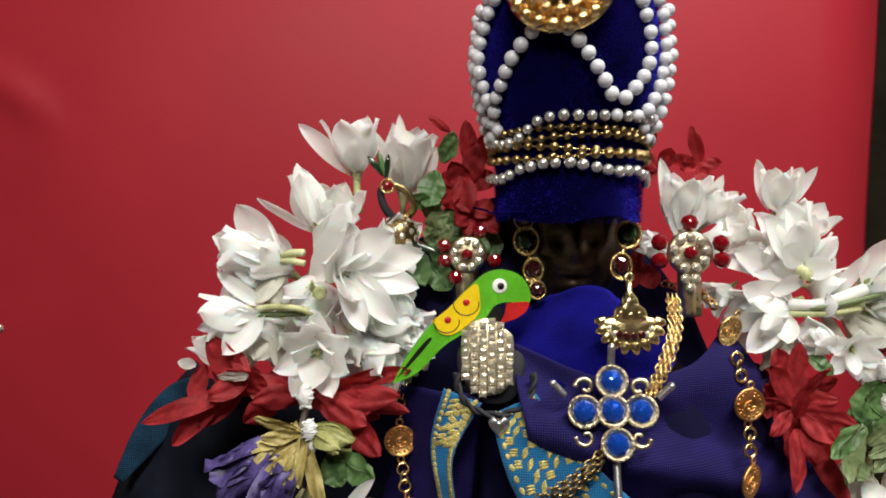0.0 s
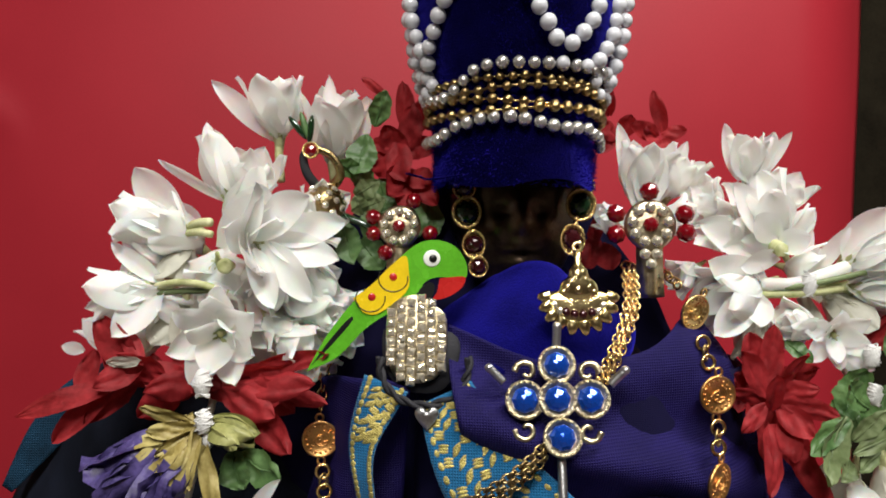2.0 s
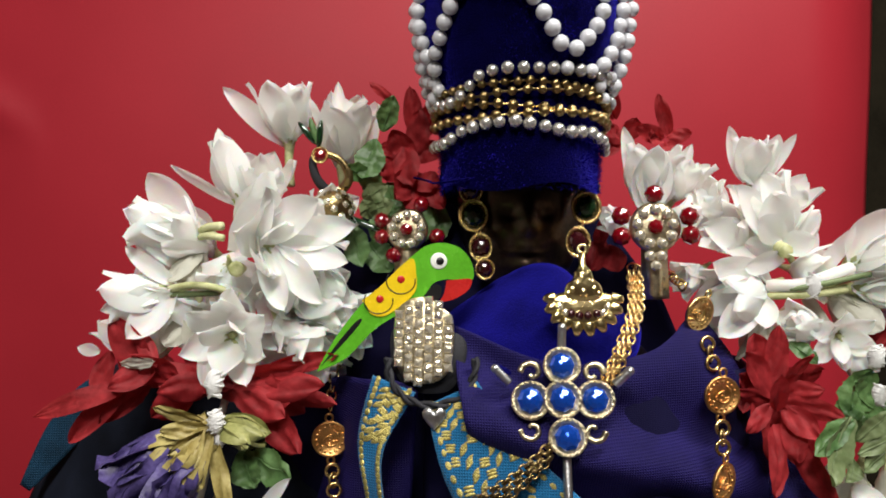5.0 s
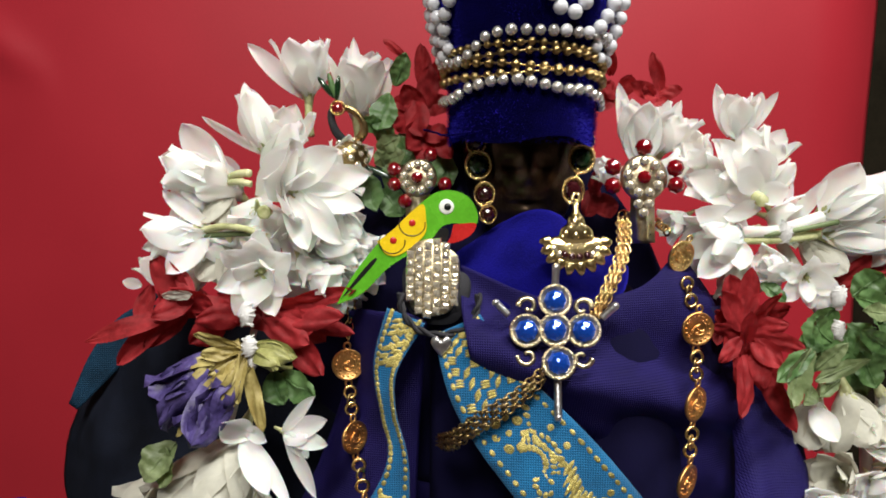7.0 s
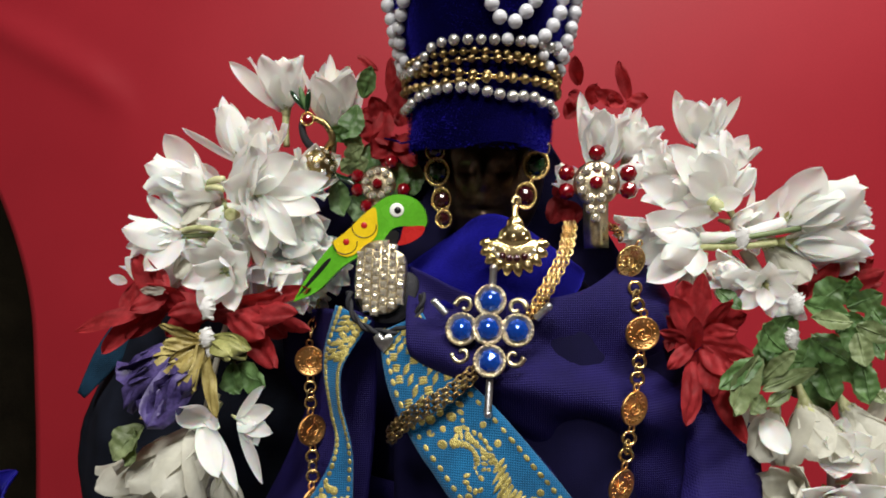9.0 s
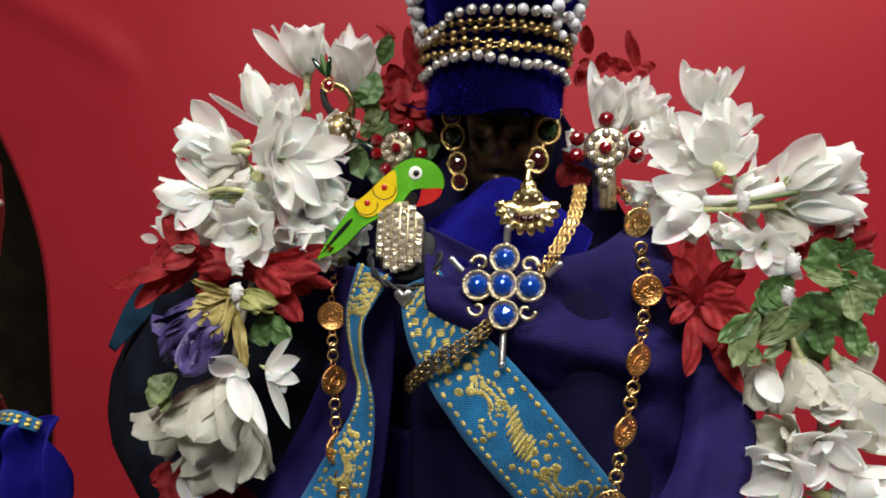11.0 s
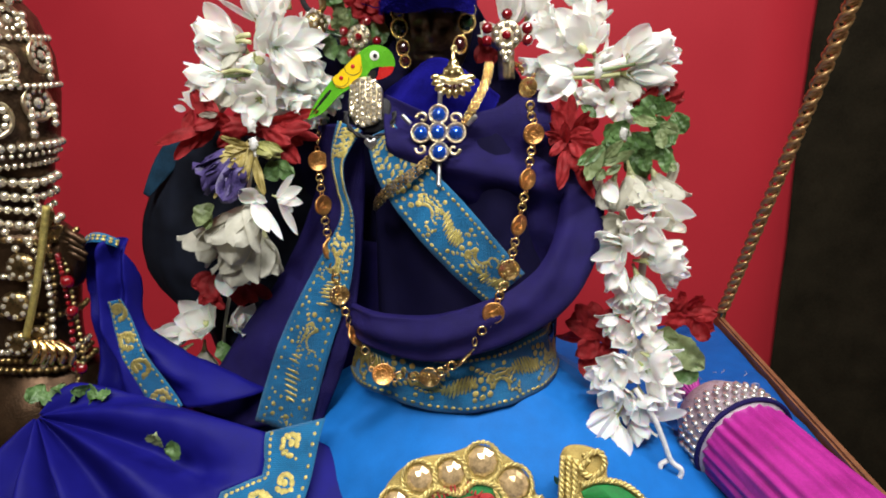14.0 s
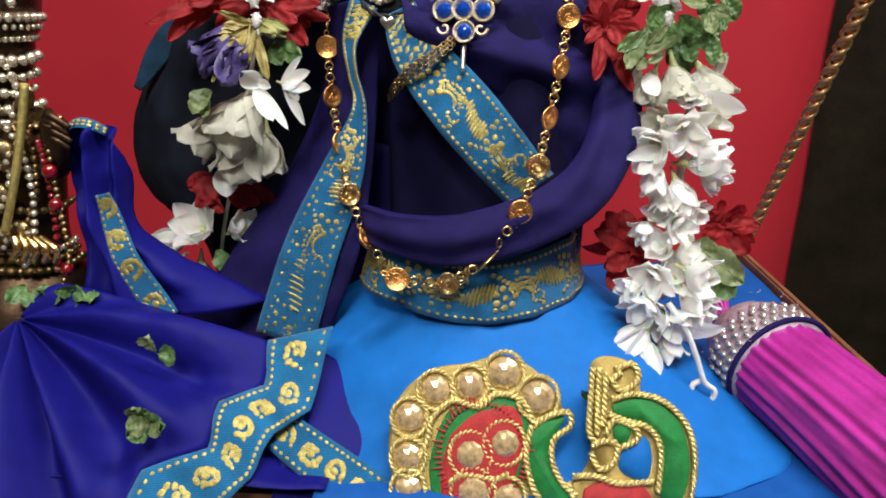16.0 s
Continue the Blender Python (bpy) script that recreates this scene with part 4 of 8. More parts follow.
def coin_necklace():
    ob = thing("coin_necklace", (0.045, 0.2, 0.106), "long gold coin necklace hanging over the shawl to the waist", "necklace")
    coin, bright = mesh_of("coin", coin_mesh(), COPPER_GOLD), mesh_of("coin", coin_mesh(), GOLD)
    ring = ringmesh("ring", GOLD, 0.0019, 0.00055)
    small = ringmesh("link", OLD_GOLD, 0.0014, 0.0004, 1.5)
    # place, turn about the upright, lean in the face, width, bright
    side_a = [((0.0925, 0.2270, 0.2415), 30, 25, 1), ((0.0955, 0.2178, 0.2200), 10, 3, 0), ((0.0924, 0.2085, 0.1992), 40, 5, 0), ((0.0885, 0.2020, 0.1780), 45, 8, 0),
              ((0.0838, 0.1900, 0.1590), 8, 12, 1), ((0.0765, 0.1785, 0.1415), 5, 18, 0)]
    side_b = [((-0.0142, 0.2310, 0.2042), 6, -2, 0), ((-0.0112, 0.2240, 0.1822), 50, -4, 0), ((-0.0052, 0.2085, 0.1632), 60, -8, 0), ((-0.0003, 0.2030, 0.1405), 20, -12, 1)]
    low = [((0.0240, 0.1800, 0.1085), 20, -65, 0), ((0.0465, 0.1815, 0.1068), 0, 80, 1)]

    def hang(places):
        for (p, tw, lean, br) in places:
            m = Matrix.Translation(p) @ Matrix.Rotation(radians(lean), 4, "Y") @ Matrix.Rotation(radians(tw), 4, "Z") @ Matrix.Rotation(radians(90), 4, "X")
            put("coin", bright if br else coin, ob, m @ Matrix.Scale(0.97, 4))

    def rings(a, b, n, ease=0.0076):
        a, b = Vector(a), Vector(b)
        d = (b - a).normalized()
        a2, b2 = a + d * ease, b - d * ease
        for k in range(n):
            p = a2 + (b2 - a2) * ((k + 0.5) / n)
            put("link" if k % 2 else "ring", small if k % 2 else ring, ob, facing(p, (0.2 + 0.9 * (k % 2), -1, 0.1)))
    for chain in (side_a, side_b):
        hang(chain)
        for (a, *_), (b, *_) in zip(chain, chain[1:]):
            rings(a, b, 3 if (Vector(a) - Vector(b)).length > 0.0185 else 1)
    hang(low)
    edge_on = [((0.0628, 0.1700, 0.1215), 78, 42, 1), ((0.0085, 0.1935, 0.1225), 76, -30, 0)]
    hang(edge_on)
    rings(side_a[-1][0], edge_on[0][0], 2, 0.0068)
    rings(edge_on[0][0], low[1][0], 3, 0.0062)
    rings(side_b[-1][0], edge_on[1][0], 2, 0.0068)
    rings(edge_on[1][0], low[0][0], 2, 0.0066)
    rings(low[0][0], low[1][0], 3, 0.006)
    for pts in ([(-0.0142, 0.2310, 0.2117), (-0.0135, 0.2350, 0.222), (-0.011, 0.242, 0.232)], [(0.0905, 0.2320, 0.2480), (0.088, 0.242, 0.252), (0.080, 0.256, 0.254)]):
        bm = bmesh.new()
        link_chain(bm, pts, 0.0026, 0.0014, 0.0004)
        part("chain", bm, GOLD, ob)
    return ob


coin_necklace()


def earring(places, label):
    ob = thing("earring", places[0][0], label, "earring", "idol earrings")
    for p, r, oval, gem in places:
        stone(ob, p, (-0.08, -1, 0.05), r, gem, "gold", oval)
    bm = bmesh.new()
    tube(bm, [Vector(p) + Vector((0, 0.0015, 0)) for p, *_ in places], 0.0008, 16, 6)
    part("wire", bm, GOLD, ob)
    return ob


earring([((0.0275, 0.240, 0.2775), 0.0026, 1.0, "garnet"), ((0.0283, 0.240, 0.2702), 0.0033, 1.15, "green_gem"), ((0.0303, 0.237, 0.2605), 0.0026, 1.25, "garnet"), ((0.0315, 0.235, 0.2540), 0.0022, 1.1, "garnet")],
        "gold earring with a row of dark stones")
earring([((0.0635, 0.240, 0.2785), 0.0024, 1.0, "garnet"), ((0.0622, 0.238, 0.2725), 0.0033, 1.15, "green_gem"), ((0.0590, 0.234, 0.2620), 0.0027, 1.3, "garnet")],
        "gold earring of dark stones above the gold pendant")


def rosette(place, label, R, drop):
    ob = thing("stone_rosette", place, label, "ornament", "stone rosettes")
    w = Vector((-0.1, -1, 0.1))
    m = facing(place, w)
    bm = bmesh.new()
    turned(bm, [(0.001, -0.002), (R * 1.2, -0.0018), (R * 1.28, -0.0006), (R * 1.1, 0.0), (0.001, 0.0)], m, 24)
    tube(bm, [m @ Vector((0, 0, -0.002)), m @ Vector((0, -R * 1.8, -0.002)), m @ Vector((0.0005, -R * 3.6, -0.003))], 0.0040, 10, 4, flat=0.35)
    part("plate", bm, SILVER_GOLD, ob)
    n = 9
    for k in range(n):
        a = 2 * math.pi * (k + 0.25) / n
        put("crystal", GEMS["crystal"], ob, m @ Matrix.Translation((R * 0.88 * math.cos(a), R * 0.88 * math.sin(a), 0.0003)) @ Matrix.Scale(R * 0.31, 4))
    put("red_gem", GEMS["red_gem"], ob, m @ Matrix.Translation((0, 0, 0.0006)) @ Matrix.Scale(R * 0.40, 4))
    if drop:
        for k, (x, y) in enumerate(((-0.28, -1.45), (0.28, -1.45), (0, -1.95))):
            put("crystal", GEMS["crystal"], ob, m @ Matrix.Translation((x * R, y * R, 0.0)) @ Matrix.Scale(R * 0.30, 4))
    for a in ((90, 1.7), (160, 1.75), (195, 1.7), (18, 1.8), (-12, 1.8)) if drop else ((62, 1.75), (-12, 1.85), (160, 1.7), (195, 1.6), (-118, 1.75)):
        b = radians(a[0])
        put("red_gem", GEMS["red_gem"], ob, m @ Matrix.Translation((a[1] * R * math.cos(b), a[1] * R * math.sin(b), -0.0012)) @ Matrix.Diagonal((R * 0.50, R * 0.50, R * 0.6, 1)))
    return ob


rosette((0.0818, 0.2335, 0.2665), "rosette of clear and red stones on a metal stem", 0.0059, True)
rosette((0.0081, 0.2360, 0.2658), "small rosette of clear and red stones", 0.0050, False)


def hairpin():
    ob = thing("peacock_hairpin", (-0.018, 0.247, 0.275), "gold hairpin with a stone-set ball and green enamel crest", "hairpin")
    c = Vector((-0.0150, 0.2420, 0.2722))
    bm = bmesh.new()
    ball(bm, Matrix.Translation(c) @ Matrix.Scale(0.0066, 4), 16, 10)
    b = part("ball", bm, OLD_GOLD, ob, "gold ball set with clear stones")
    for k in range(46):
        z = 1 - 2 * (k + 0.5) / 46
        a = 2.39996 * k
        d = Vector((math.sqrt(1 - z * z) * math.cos(a), math.sqrt(1 - z * z) * math.sin(a), z))
        if d.y < 0.3:
            put("crystal", GEMS["crystal"], b, facing(c + d * 0.0064, d, 0, 0.00115))
    for s in (-1, 1):
        bm = bmesh.new()
        tube(bm, [c + Vector(p) for p in ((s * 0.0015, 0.002, 0.005), (s * 0.0050, 0, 0.0095), (s * 0.0042 - 0.002, 0, 0.0150), (-0.0035, 0, 0.0175))], lambda u: 0.0016 - 0.0006 * u, 18, 8, flat=0.6)
        part("loop", bm, BLACK_CORD if s < 0 else OLD_GOLD, ob)
    stone(ob, c + Vector((-0.0038, -0.001, 0.0165)), (0, -1, 0.1), 0.0019, "red_gem")
    for k, (dx, dz) in enumerate(((-0.0062, 0.0078), (-0.0025, 0.0088), (0.0008, 0.0070))):
        bm = bmesh.new()
        ball(bm, scaled(c + Vector((-0.0045 + dx * 0.55, 0, 0.0195 + dz * 0.5)), (dx, 0, dz), 0.0014, 0.0011, 0.0045), 10, 8)
        part("feather", bm, GREEN_GEM if k != 1 else LEAF, ob, "green enamel feather")
    bm = bmesh.new()
    tube(bm, [c + Vector((0.005, 0, -0.003)), c + Vector((0.012, -0.002, -0.0055)), c + Vector((0.018, -0.003, -0.0095))], lambda u: 0.0013 * (1 - u) + 0.0003, 14, 6)
    part("tail", bm, GREEN_GEM, ob, "dark green enamel tail")
    return ob


hairpin()


# ---- parrot and jewelled palm ----
def parrot():
    ob = thing("parrot_figure", (0.005, 0.2255, 0.24), "small flat wooden parrot painted green, yellow and red", "figurine")
    m = Matrix.Translation((0.0177, 0.2240, 0.2566)) @ Vector((0.05, -1, 0.05)).to_track_quat("Z", "Y").to_matrix().to_4x4() @ Matrix.Scale(0.000182, 4)

    def shape(name, pts, mat_, lift, depth, label="", bevel=0.0):
        bm = bmesh.new()
        outline(bm, [Vector((x, y, 0)) for x, y in pts], m @ Matrix.Translation((0, 0, lift)), depth, bevel)
        return part(name, bm, mat_, ob, label, False)
    shape("body", [(-186, -168), (-163, -125), (-140, -92), (-115, -62), (-88, -40), (-55, -5), (-22, 22), (8, 28), (36, 18), (52, -6), (50, -30), (13, -28), (-8, -34), (-20, -50), (-40, -68), (-74, -88), (-100, -106), (-142, -148)], P_GREEN, -8, 20, "bright green painted body")
    shape("wing", [(-118, -60), (-90, -39), (-60, -9), (-40, 4), (-35, -16), (-36, -46), (-62, -71), (-85, -84), (-104, -80), (-110, -68)], P_YELLOW, 11, 3.0, "yellow painted wing")
    shape("beak", [(12, -30), (30, -28), (50, -28), (47, -42), (34, -53), (18, -60), (2, -62), (8, -50)], P_RED, 8, 6.0, "red painted beak")
    shape("throat", [(-18, -46), (-6, -36), (4, -40), (2, -55), (-8, -64), (-22, -62)], P_BLACK, 11, 2.0, "black painted throat")
    shape("tail_stripe", [(-180, -160), (-150, -119), (-124, -90), (-119, -93), (-145, -124)], P_BLACK, 10.5, 2.2, "black painted tail stripe")
    for name, x, y, r, mat_, lift in (("eye", 0, 0, 13, P_WHITE, 11), ("pupil", 2, 0, 6, P_BLACK, 12.6), ("dot", -58, -28, 6, P_RED, 12.5), ("dot", -90, -58, 6, P_RED, 12.5)):
        bm = bmesh.new()
        turned(bm, [(r, 0), (r, 1.5), (r * 0.85, 2.2)], m @ Matrix.Translation((x, y, lift)), 18)
        part(name, bm, mat_, ob)
    for cx_, cy_ in ((-58, -30), (-92, -60)):
        bm = bmesh.new()
        tube(bm, [m @ Vector((cx_ + 22 * math.cos(a), cy_ + 20 * math.sin(a), 14)) for a in [radians(d) for d in range(150, 371, 22)]], 0.00018, 24, 5)
        part("feather_line", bm, P_BLACK, ob, "thin black painted line")
    return ob


parrot()


def jewelled_palm():
    ob = thing("jewelled_palm", (0.0136, 0.2215, 0.2347), "rounded palm ornament covered in clear rhinestones", "ornament")
    m = Matrix.Translation((0.0138, 0.2185, 0.2347)) @ Vector((-0.05, -1, 0.15)).to_track_quat("Z", "Y").to_matrix().to_4x4()
    bm = bmesh.new()
    outline(bm, [Vector((x, y, 0)) for x, y in ((-0.0080, -0.004), (-0.0080, 0.006), (-0.0055, 0.0105), (0.0, 0.0122), (0.0045, 0.0095), (0.0080, 0.006), (0.0080, -0.004), (0.0055, -0.0098), (0.0, -0.0115), (-0.0055, -0.0098))], m, 0.0022, 0.0004)
    part("plate", bm, SILVER_GOLD, ob)
    for i in range(-2, 4):
        for j in range(-4, 5):
            x, y = (i - 0.5) * 0.0027, j * 0.0026 + (0.0006 if i % 2 else -0.0006)
            if (x / 0.0086) ** 2 + (y / 0.0122) ** 2 < 0.98:
                put("crystal", GEMS["square_crystal"], ob, m @ Matrix.Translation((x, y, 0.0020)) @ Matrix.Rotation(random.uniform(-0.3, 0.3), 4, "X") @ Matrix.Rotation(random.uniform(-0.3, 0.3), 4, "Y") @ Matrix.Rotation(radians(45 + random.uniform(-9, 9)), 4, "Z") @ Matrix.Scale(0.00178, 4))
    bm = bmesh.new()
    outline(bm, [Vector((x, y, 0)) for x, y in ((-0.0095, -0.008), (-0.0088, 0.004), (0.0088, 0.002), (0.0105, -0.006), (0.006, -0.0135), (-0.004, -0.0135))], m @ Matrix.Translation((0.0008, 0, -0.004)), 0.0035, 0.0004)
    part("backing", bm, BLACK_CORD, ob, "black padded backing")
    return ob


jewelled_palm()


def black_cord():
    ob = thing("cord_bracelet", (0.0155, 0.2125, 0.219), "black twisted cord with a small silver heart", "bracelet")
    for ph in (0, math.pi):
        bm = bmesh.new()
        pts = []
        for k in range(41):
            u = k / 40
            a = math.pi * (0.95 + 1.1 * u)
            c = Vector((0.0160 + 0.0118 * math.cos(a), 0.2145 - 0.003 * math.sin(math.pi * u), 0.2290 + 0.0105 * math.sin(a)))
            n = Vector((math.cos(a), 0, math.sin(a)))
            pts.append(c + 0.0006 * (n * math.cos(ph + 26 * u) + Vector((0, 1, 0)) * math.sin(ph + 26 * u)))
        tube(bm, pts, 0.00072, 90, 6)
        part("strand", bm, BLACK_CORD, ob)
    m = Matrix.Translation((0.0167, 0.2100, 0.2160)) @ Matrix.Rotation(radians(90), 4, "X")
    bm = bmesh.new()
    outline(bm, [Vector((x, y, 0)) for x, y in ((0, -0.0034), (-0.0022, -0.0010), (-0.0031, 0.0012), (-0.0016, 0.0026), (0, 0.0016), (0.0016, 0.0026), (0.0031, 0.0012), (0.0022, -0.0010))], m, 0.0012, 0.0002, 0.0007)
    part("heart", bm, SILVER, ob, "tiny worn silver heart")
    return ob


black_cord()


# ---- garlands ----
def petal(bm, m, L, W, opening, curl, cup, crinkle=0.0, nu=14, nv=8, mi=0, shape=(0.62, 0.62), hook=0.0, base=0.0, crease=0.0):
    """One petal that leaves the local z by opening degrees and bends on by curl; hook turns its tip."""
    rows = []
    y = z = 0.0
    seed = random.uniform(0, 99)
    a, b = shape
    top = (a / (a + b)) ** a * (b / (a + b)) ** b
    lean, sway = random.uniform(-0.06, 0.06) * L, random.uniform(0, 6.28)
    for i in range(nu + 1):
        u = i / nu
        bow = radians(opening + curl * u * u + hook * max(0.0, (u - 0.70) / 0.30) ** 1.6)
        if i:
            y += L / nu * math.sin(bow)
            z += L / nu * math.cos(bow)
        w = W * max(max(u, 0.001) ** a * (1.0001 - u) ** b / top, 0.24 * (1 - u) ** 2 + 0.012)
        row = []
        for j in range(nv + 1):
            v = 2 * j / nv - 1
            lift = cup * W * v * v * (1 - 0.45 * u) - crease * W * max(0.0, 1 - 3 * abs(v)) * (1 - u)
            lift += 0.10 * W * v * math.sin(5.0 * u + sway) * u + crinkle * W * noise.noise((u * 4 + seed, v * 2.2, 0.5)) + 0.3 * crinkle * W * noise.noise((u * 11 + seed, v * 6, 2.5))
            row.append(bm.verts.new(m @ Vector((w * v + lean * u * u, y - lift * math.cos(bow), z + lift * math.sin(bow)))))
        rows.append(row)
    for i in range(nu):
        for j in range(nv):
            bm.faces.new((rows[i][j], rows[i + 1][j], rows[i + 1][j + 1], rows[i][j + 1])).material_index = 1 if i / nu + 0.1 * math.sin(j * 2.4 + seed) < base else mi


# materials, name, width to length, outline, curl, tip's turn, cup, crinkle, share of the second colour
FLOWERS = {
    "white": ([WHITE_PETAL, STEM], "tuberose", 0.30, (0.66, 0.76), (-36, -6), (-5, 50), (0.25, 0.50), 0.08, 0.0),
    # faded blooms, and white ones with their shade put into the colour
    "old": ([OLD_SHADED_PETAL, STEM], "faded_shaded_tuberose", 0.30, (0.70, 0.58), (-40, -5), (0, 50), (0.25, 0.55), 0.16, 0.0),
    "purple": ([PURPLE_PETAL, YELLOW_PETAL], "purple_flower", 0.21, (0.75, 0.42), (-40, 0), (-40, 60), (0.1, 0.5), 0.60, 0.38),
    "bud": ([BUD_GREEN, STEM], "green_bud", 0.24, (0.6, 0.7), (-52, -38), (0, 0), (0.4, 0.6), 0.12, 0.0),
}


def blossom(parent, place, way, L, opening, n=6, kind="white", inner=True):
    """One flower: outer and inner whorl of petals, throat and tube."""
    mats, name, ratio, shape, curl, hook, cup, crinkle, base = FLOWERS[kind]
    m = facing(place, way, random.uniform(0, 360))
    bm = bmesh.new()

    def whorl(count, size, wide, spread, start, lift):
        for k in range(count):
            turn = Matrix.Rotation(radians(360 * (k + start) / count + random.uniform(-7, 7)), 4, "Z")
            petal(bm, m @ turn @ Matrix.Translation((0, L * 0.045, lift)), L * size * random.uniform(0.92, 1.06), L * ratio * wide * random.uniform(0.9, 1.12), spread * random.uniform(0.85, 1.18),
                  random.uniform(*curl), random.uniform(*cup), crinkle, shape=shape, hook=random.uniform(*hook), base=base, crease=0.05)
    whorl(n, 1.0, 1.0, opening, 0.0, 0.0)
    if inner and n > 3:
        whorl(3, 0.86, 0.95, opening * 0.62, 0.25, L * 0.04)
    if kind in ("white", "old"):
        turned(bm, [(L * 0.035, -L * 0.30), (L * 0.05, -L * 0.15), (L * 0.080, 0.0), (L * 0.11, L * 0.10)], m, 8, 1)
        ball(bm, m @ Matrix.Translation((0, 0, L * 0.12)) @ Matrix.Scale(L * 0.075, 4), 8, 6, 1)
    return part(name, bm, mats, parent)


def between(a, b, roll=0.0):
    """The pose at a whose local z runs to b and whose local y looks away from the room, rolled by degrees."""
    a, b = Vector(a), Vector(b)
    z = (b - a).normalized()
    x = Vector((0, 1, 0)).cross(z).normalized()
    return Matrix.Translation(a) @ Matrix((x, z.cross(x), z)).transposed().to_4x4() @ Matrix.Rotation(radians(roll), 4, "Z")


def lone(parent, a, b, W, material):
    """One broad petal that lies open from its root a to its tip b."""
    bm = bmesh.new()
    L = (Vector(b) - Vector(a)).length
    red, white = material is RED_PETAL, material is WHITE_PETAL
    bow = random.uniform(-16, 22) if not white else random.uniform(4, 20)
    shape = (0.62, 0.66) if red else (0.68, 0.72) if white else (0.6, 0.5)
    petal(bm, between(a, b, random.uniform(-28, 28)) @ Matrix.Rotation(radians(bow * 0.6), 4, "X"), L * 1.05, W * (1.0 if red or white else 0.72), 0, bow * 1.5 if not white else -bow, random.uniform(0.15, 0.5) if not red else random.uniform(-0.35, 0.4), 0.38 if red else 0.05 if white else 0.6,
          shape=shape, hook=random.uniform(-25, 45) if red else random.uniform(0, 30), crease=0.10 if red else 0.04)
    return part("red_petal" if red else "petal", bm, material, parent)


def leaf_blade(parent, a, b, W, material):
    """One leaf from its stalk a to its tip b, with a folded midrib, side veins and toothed lobes."""
    bm = bmesh.new()
    L = (Vector(b) - Vector(a)).length
    m = between(a, b, random.uniform(-25, 25))
    nu, nv, seed = 18, 8, random.uniform(0, 99)
    bend, rows, fold = random.uniform(-30, 30), [], random.uniform(0.1, 0.35)
    y, z = -0.15 * L * math.sin(radians(bend)), 0.0
    for i in range(nu + 1):
        u = i / nu
        t = radians(bend * (1 - 2 * u))
        if i:
            y, z = y + L / nu * math.sin(t), z + L / nu * math.cos(t)
        w = W * (math.sin(math.pi * min(1, 0.05 + 0.95 * u ** 0.9)) ** 0.75 * (1 + 0.07 * math.sin(u * 15 + seed)) + 0.02)
        row = []
        for j in range(nv + 1):
            v = 2 * j / nv - 1
            tooth = 1 + (0.06 * (i % 2) if abs(v) > 0.9 else 0)
            row.append(bm.verts.new(m @ Vector((w * v * tooth, y - fold * w * abs(v) + 0.05 * W * math.sin(abs(v) * 3 + u * 30) + W * 0.35 * noise.noise((u * 3 + seed, v * 1.6, 0)), z + 0.25 * w * abs(v)))))
        rows.append(row)
    for p, q in zip(rows, rows[1:]):
        for j in range(nv):
            bm.faces.new((p[j], q[j], q[j + 1], p[j + 1]))
    tube(bm, [r[nv // 2].co + Vector((0, -0.0001, 0)) for r in rows[::2]], lambda u: 0.00035 * (1.2 - u), 16, 5)
    return part("leaf", bm, material, parent)


def knot(parent, place, r):
    bm = bmesh.new()
    for k in range(14):
        h = r * random.uniform(-0.8, 0.8)
        wide = r * 0.60 * math.sqrt(max(0.1, 1 - (h / r) ** 2))
        tilt, skew = random.uniform(-0.9, 0.9), random.uniform(-0.12, 0.12) * r
        tube(bm, [Vector(place) + Vector((wide * math.cos(t) + skew, wide * 0.8 * math.sin(t), h + tilt * wide * math.cos(t))) for t in [2 * math.pi * j / 10 for j in range(10)]], r * 0.055, 20, 6, True)
    ball(bm, Matrix.Translation(place) @ Matrix.Diagonal((r * 0.62, r * 0.54, r * 0.98, 1)), 12, 9)
    return part("thread_knot", bm, THREAD, parent, "white cotton thread knot")


def stem(parent, pts, r, material=None):
    bm = bmesh.new()
    tube(bm, pts, r, None, 8)
    return part("stem", bm, material or STEM, parent)


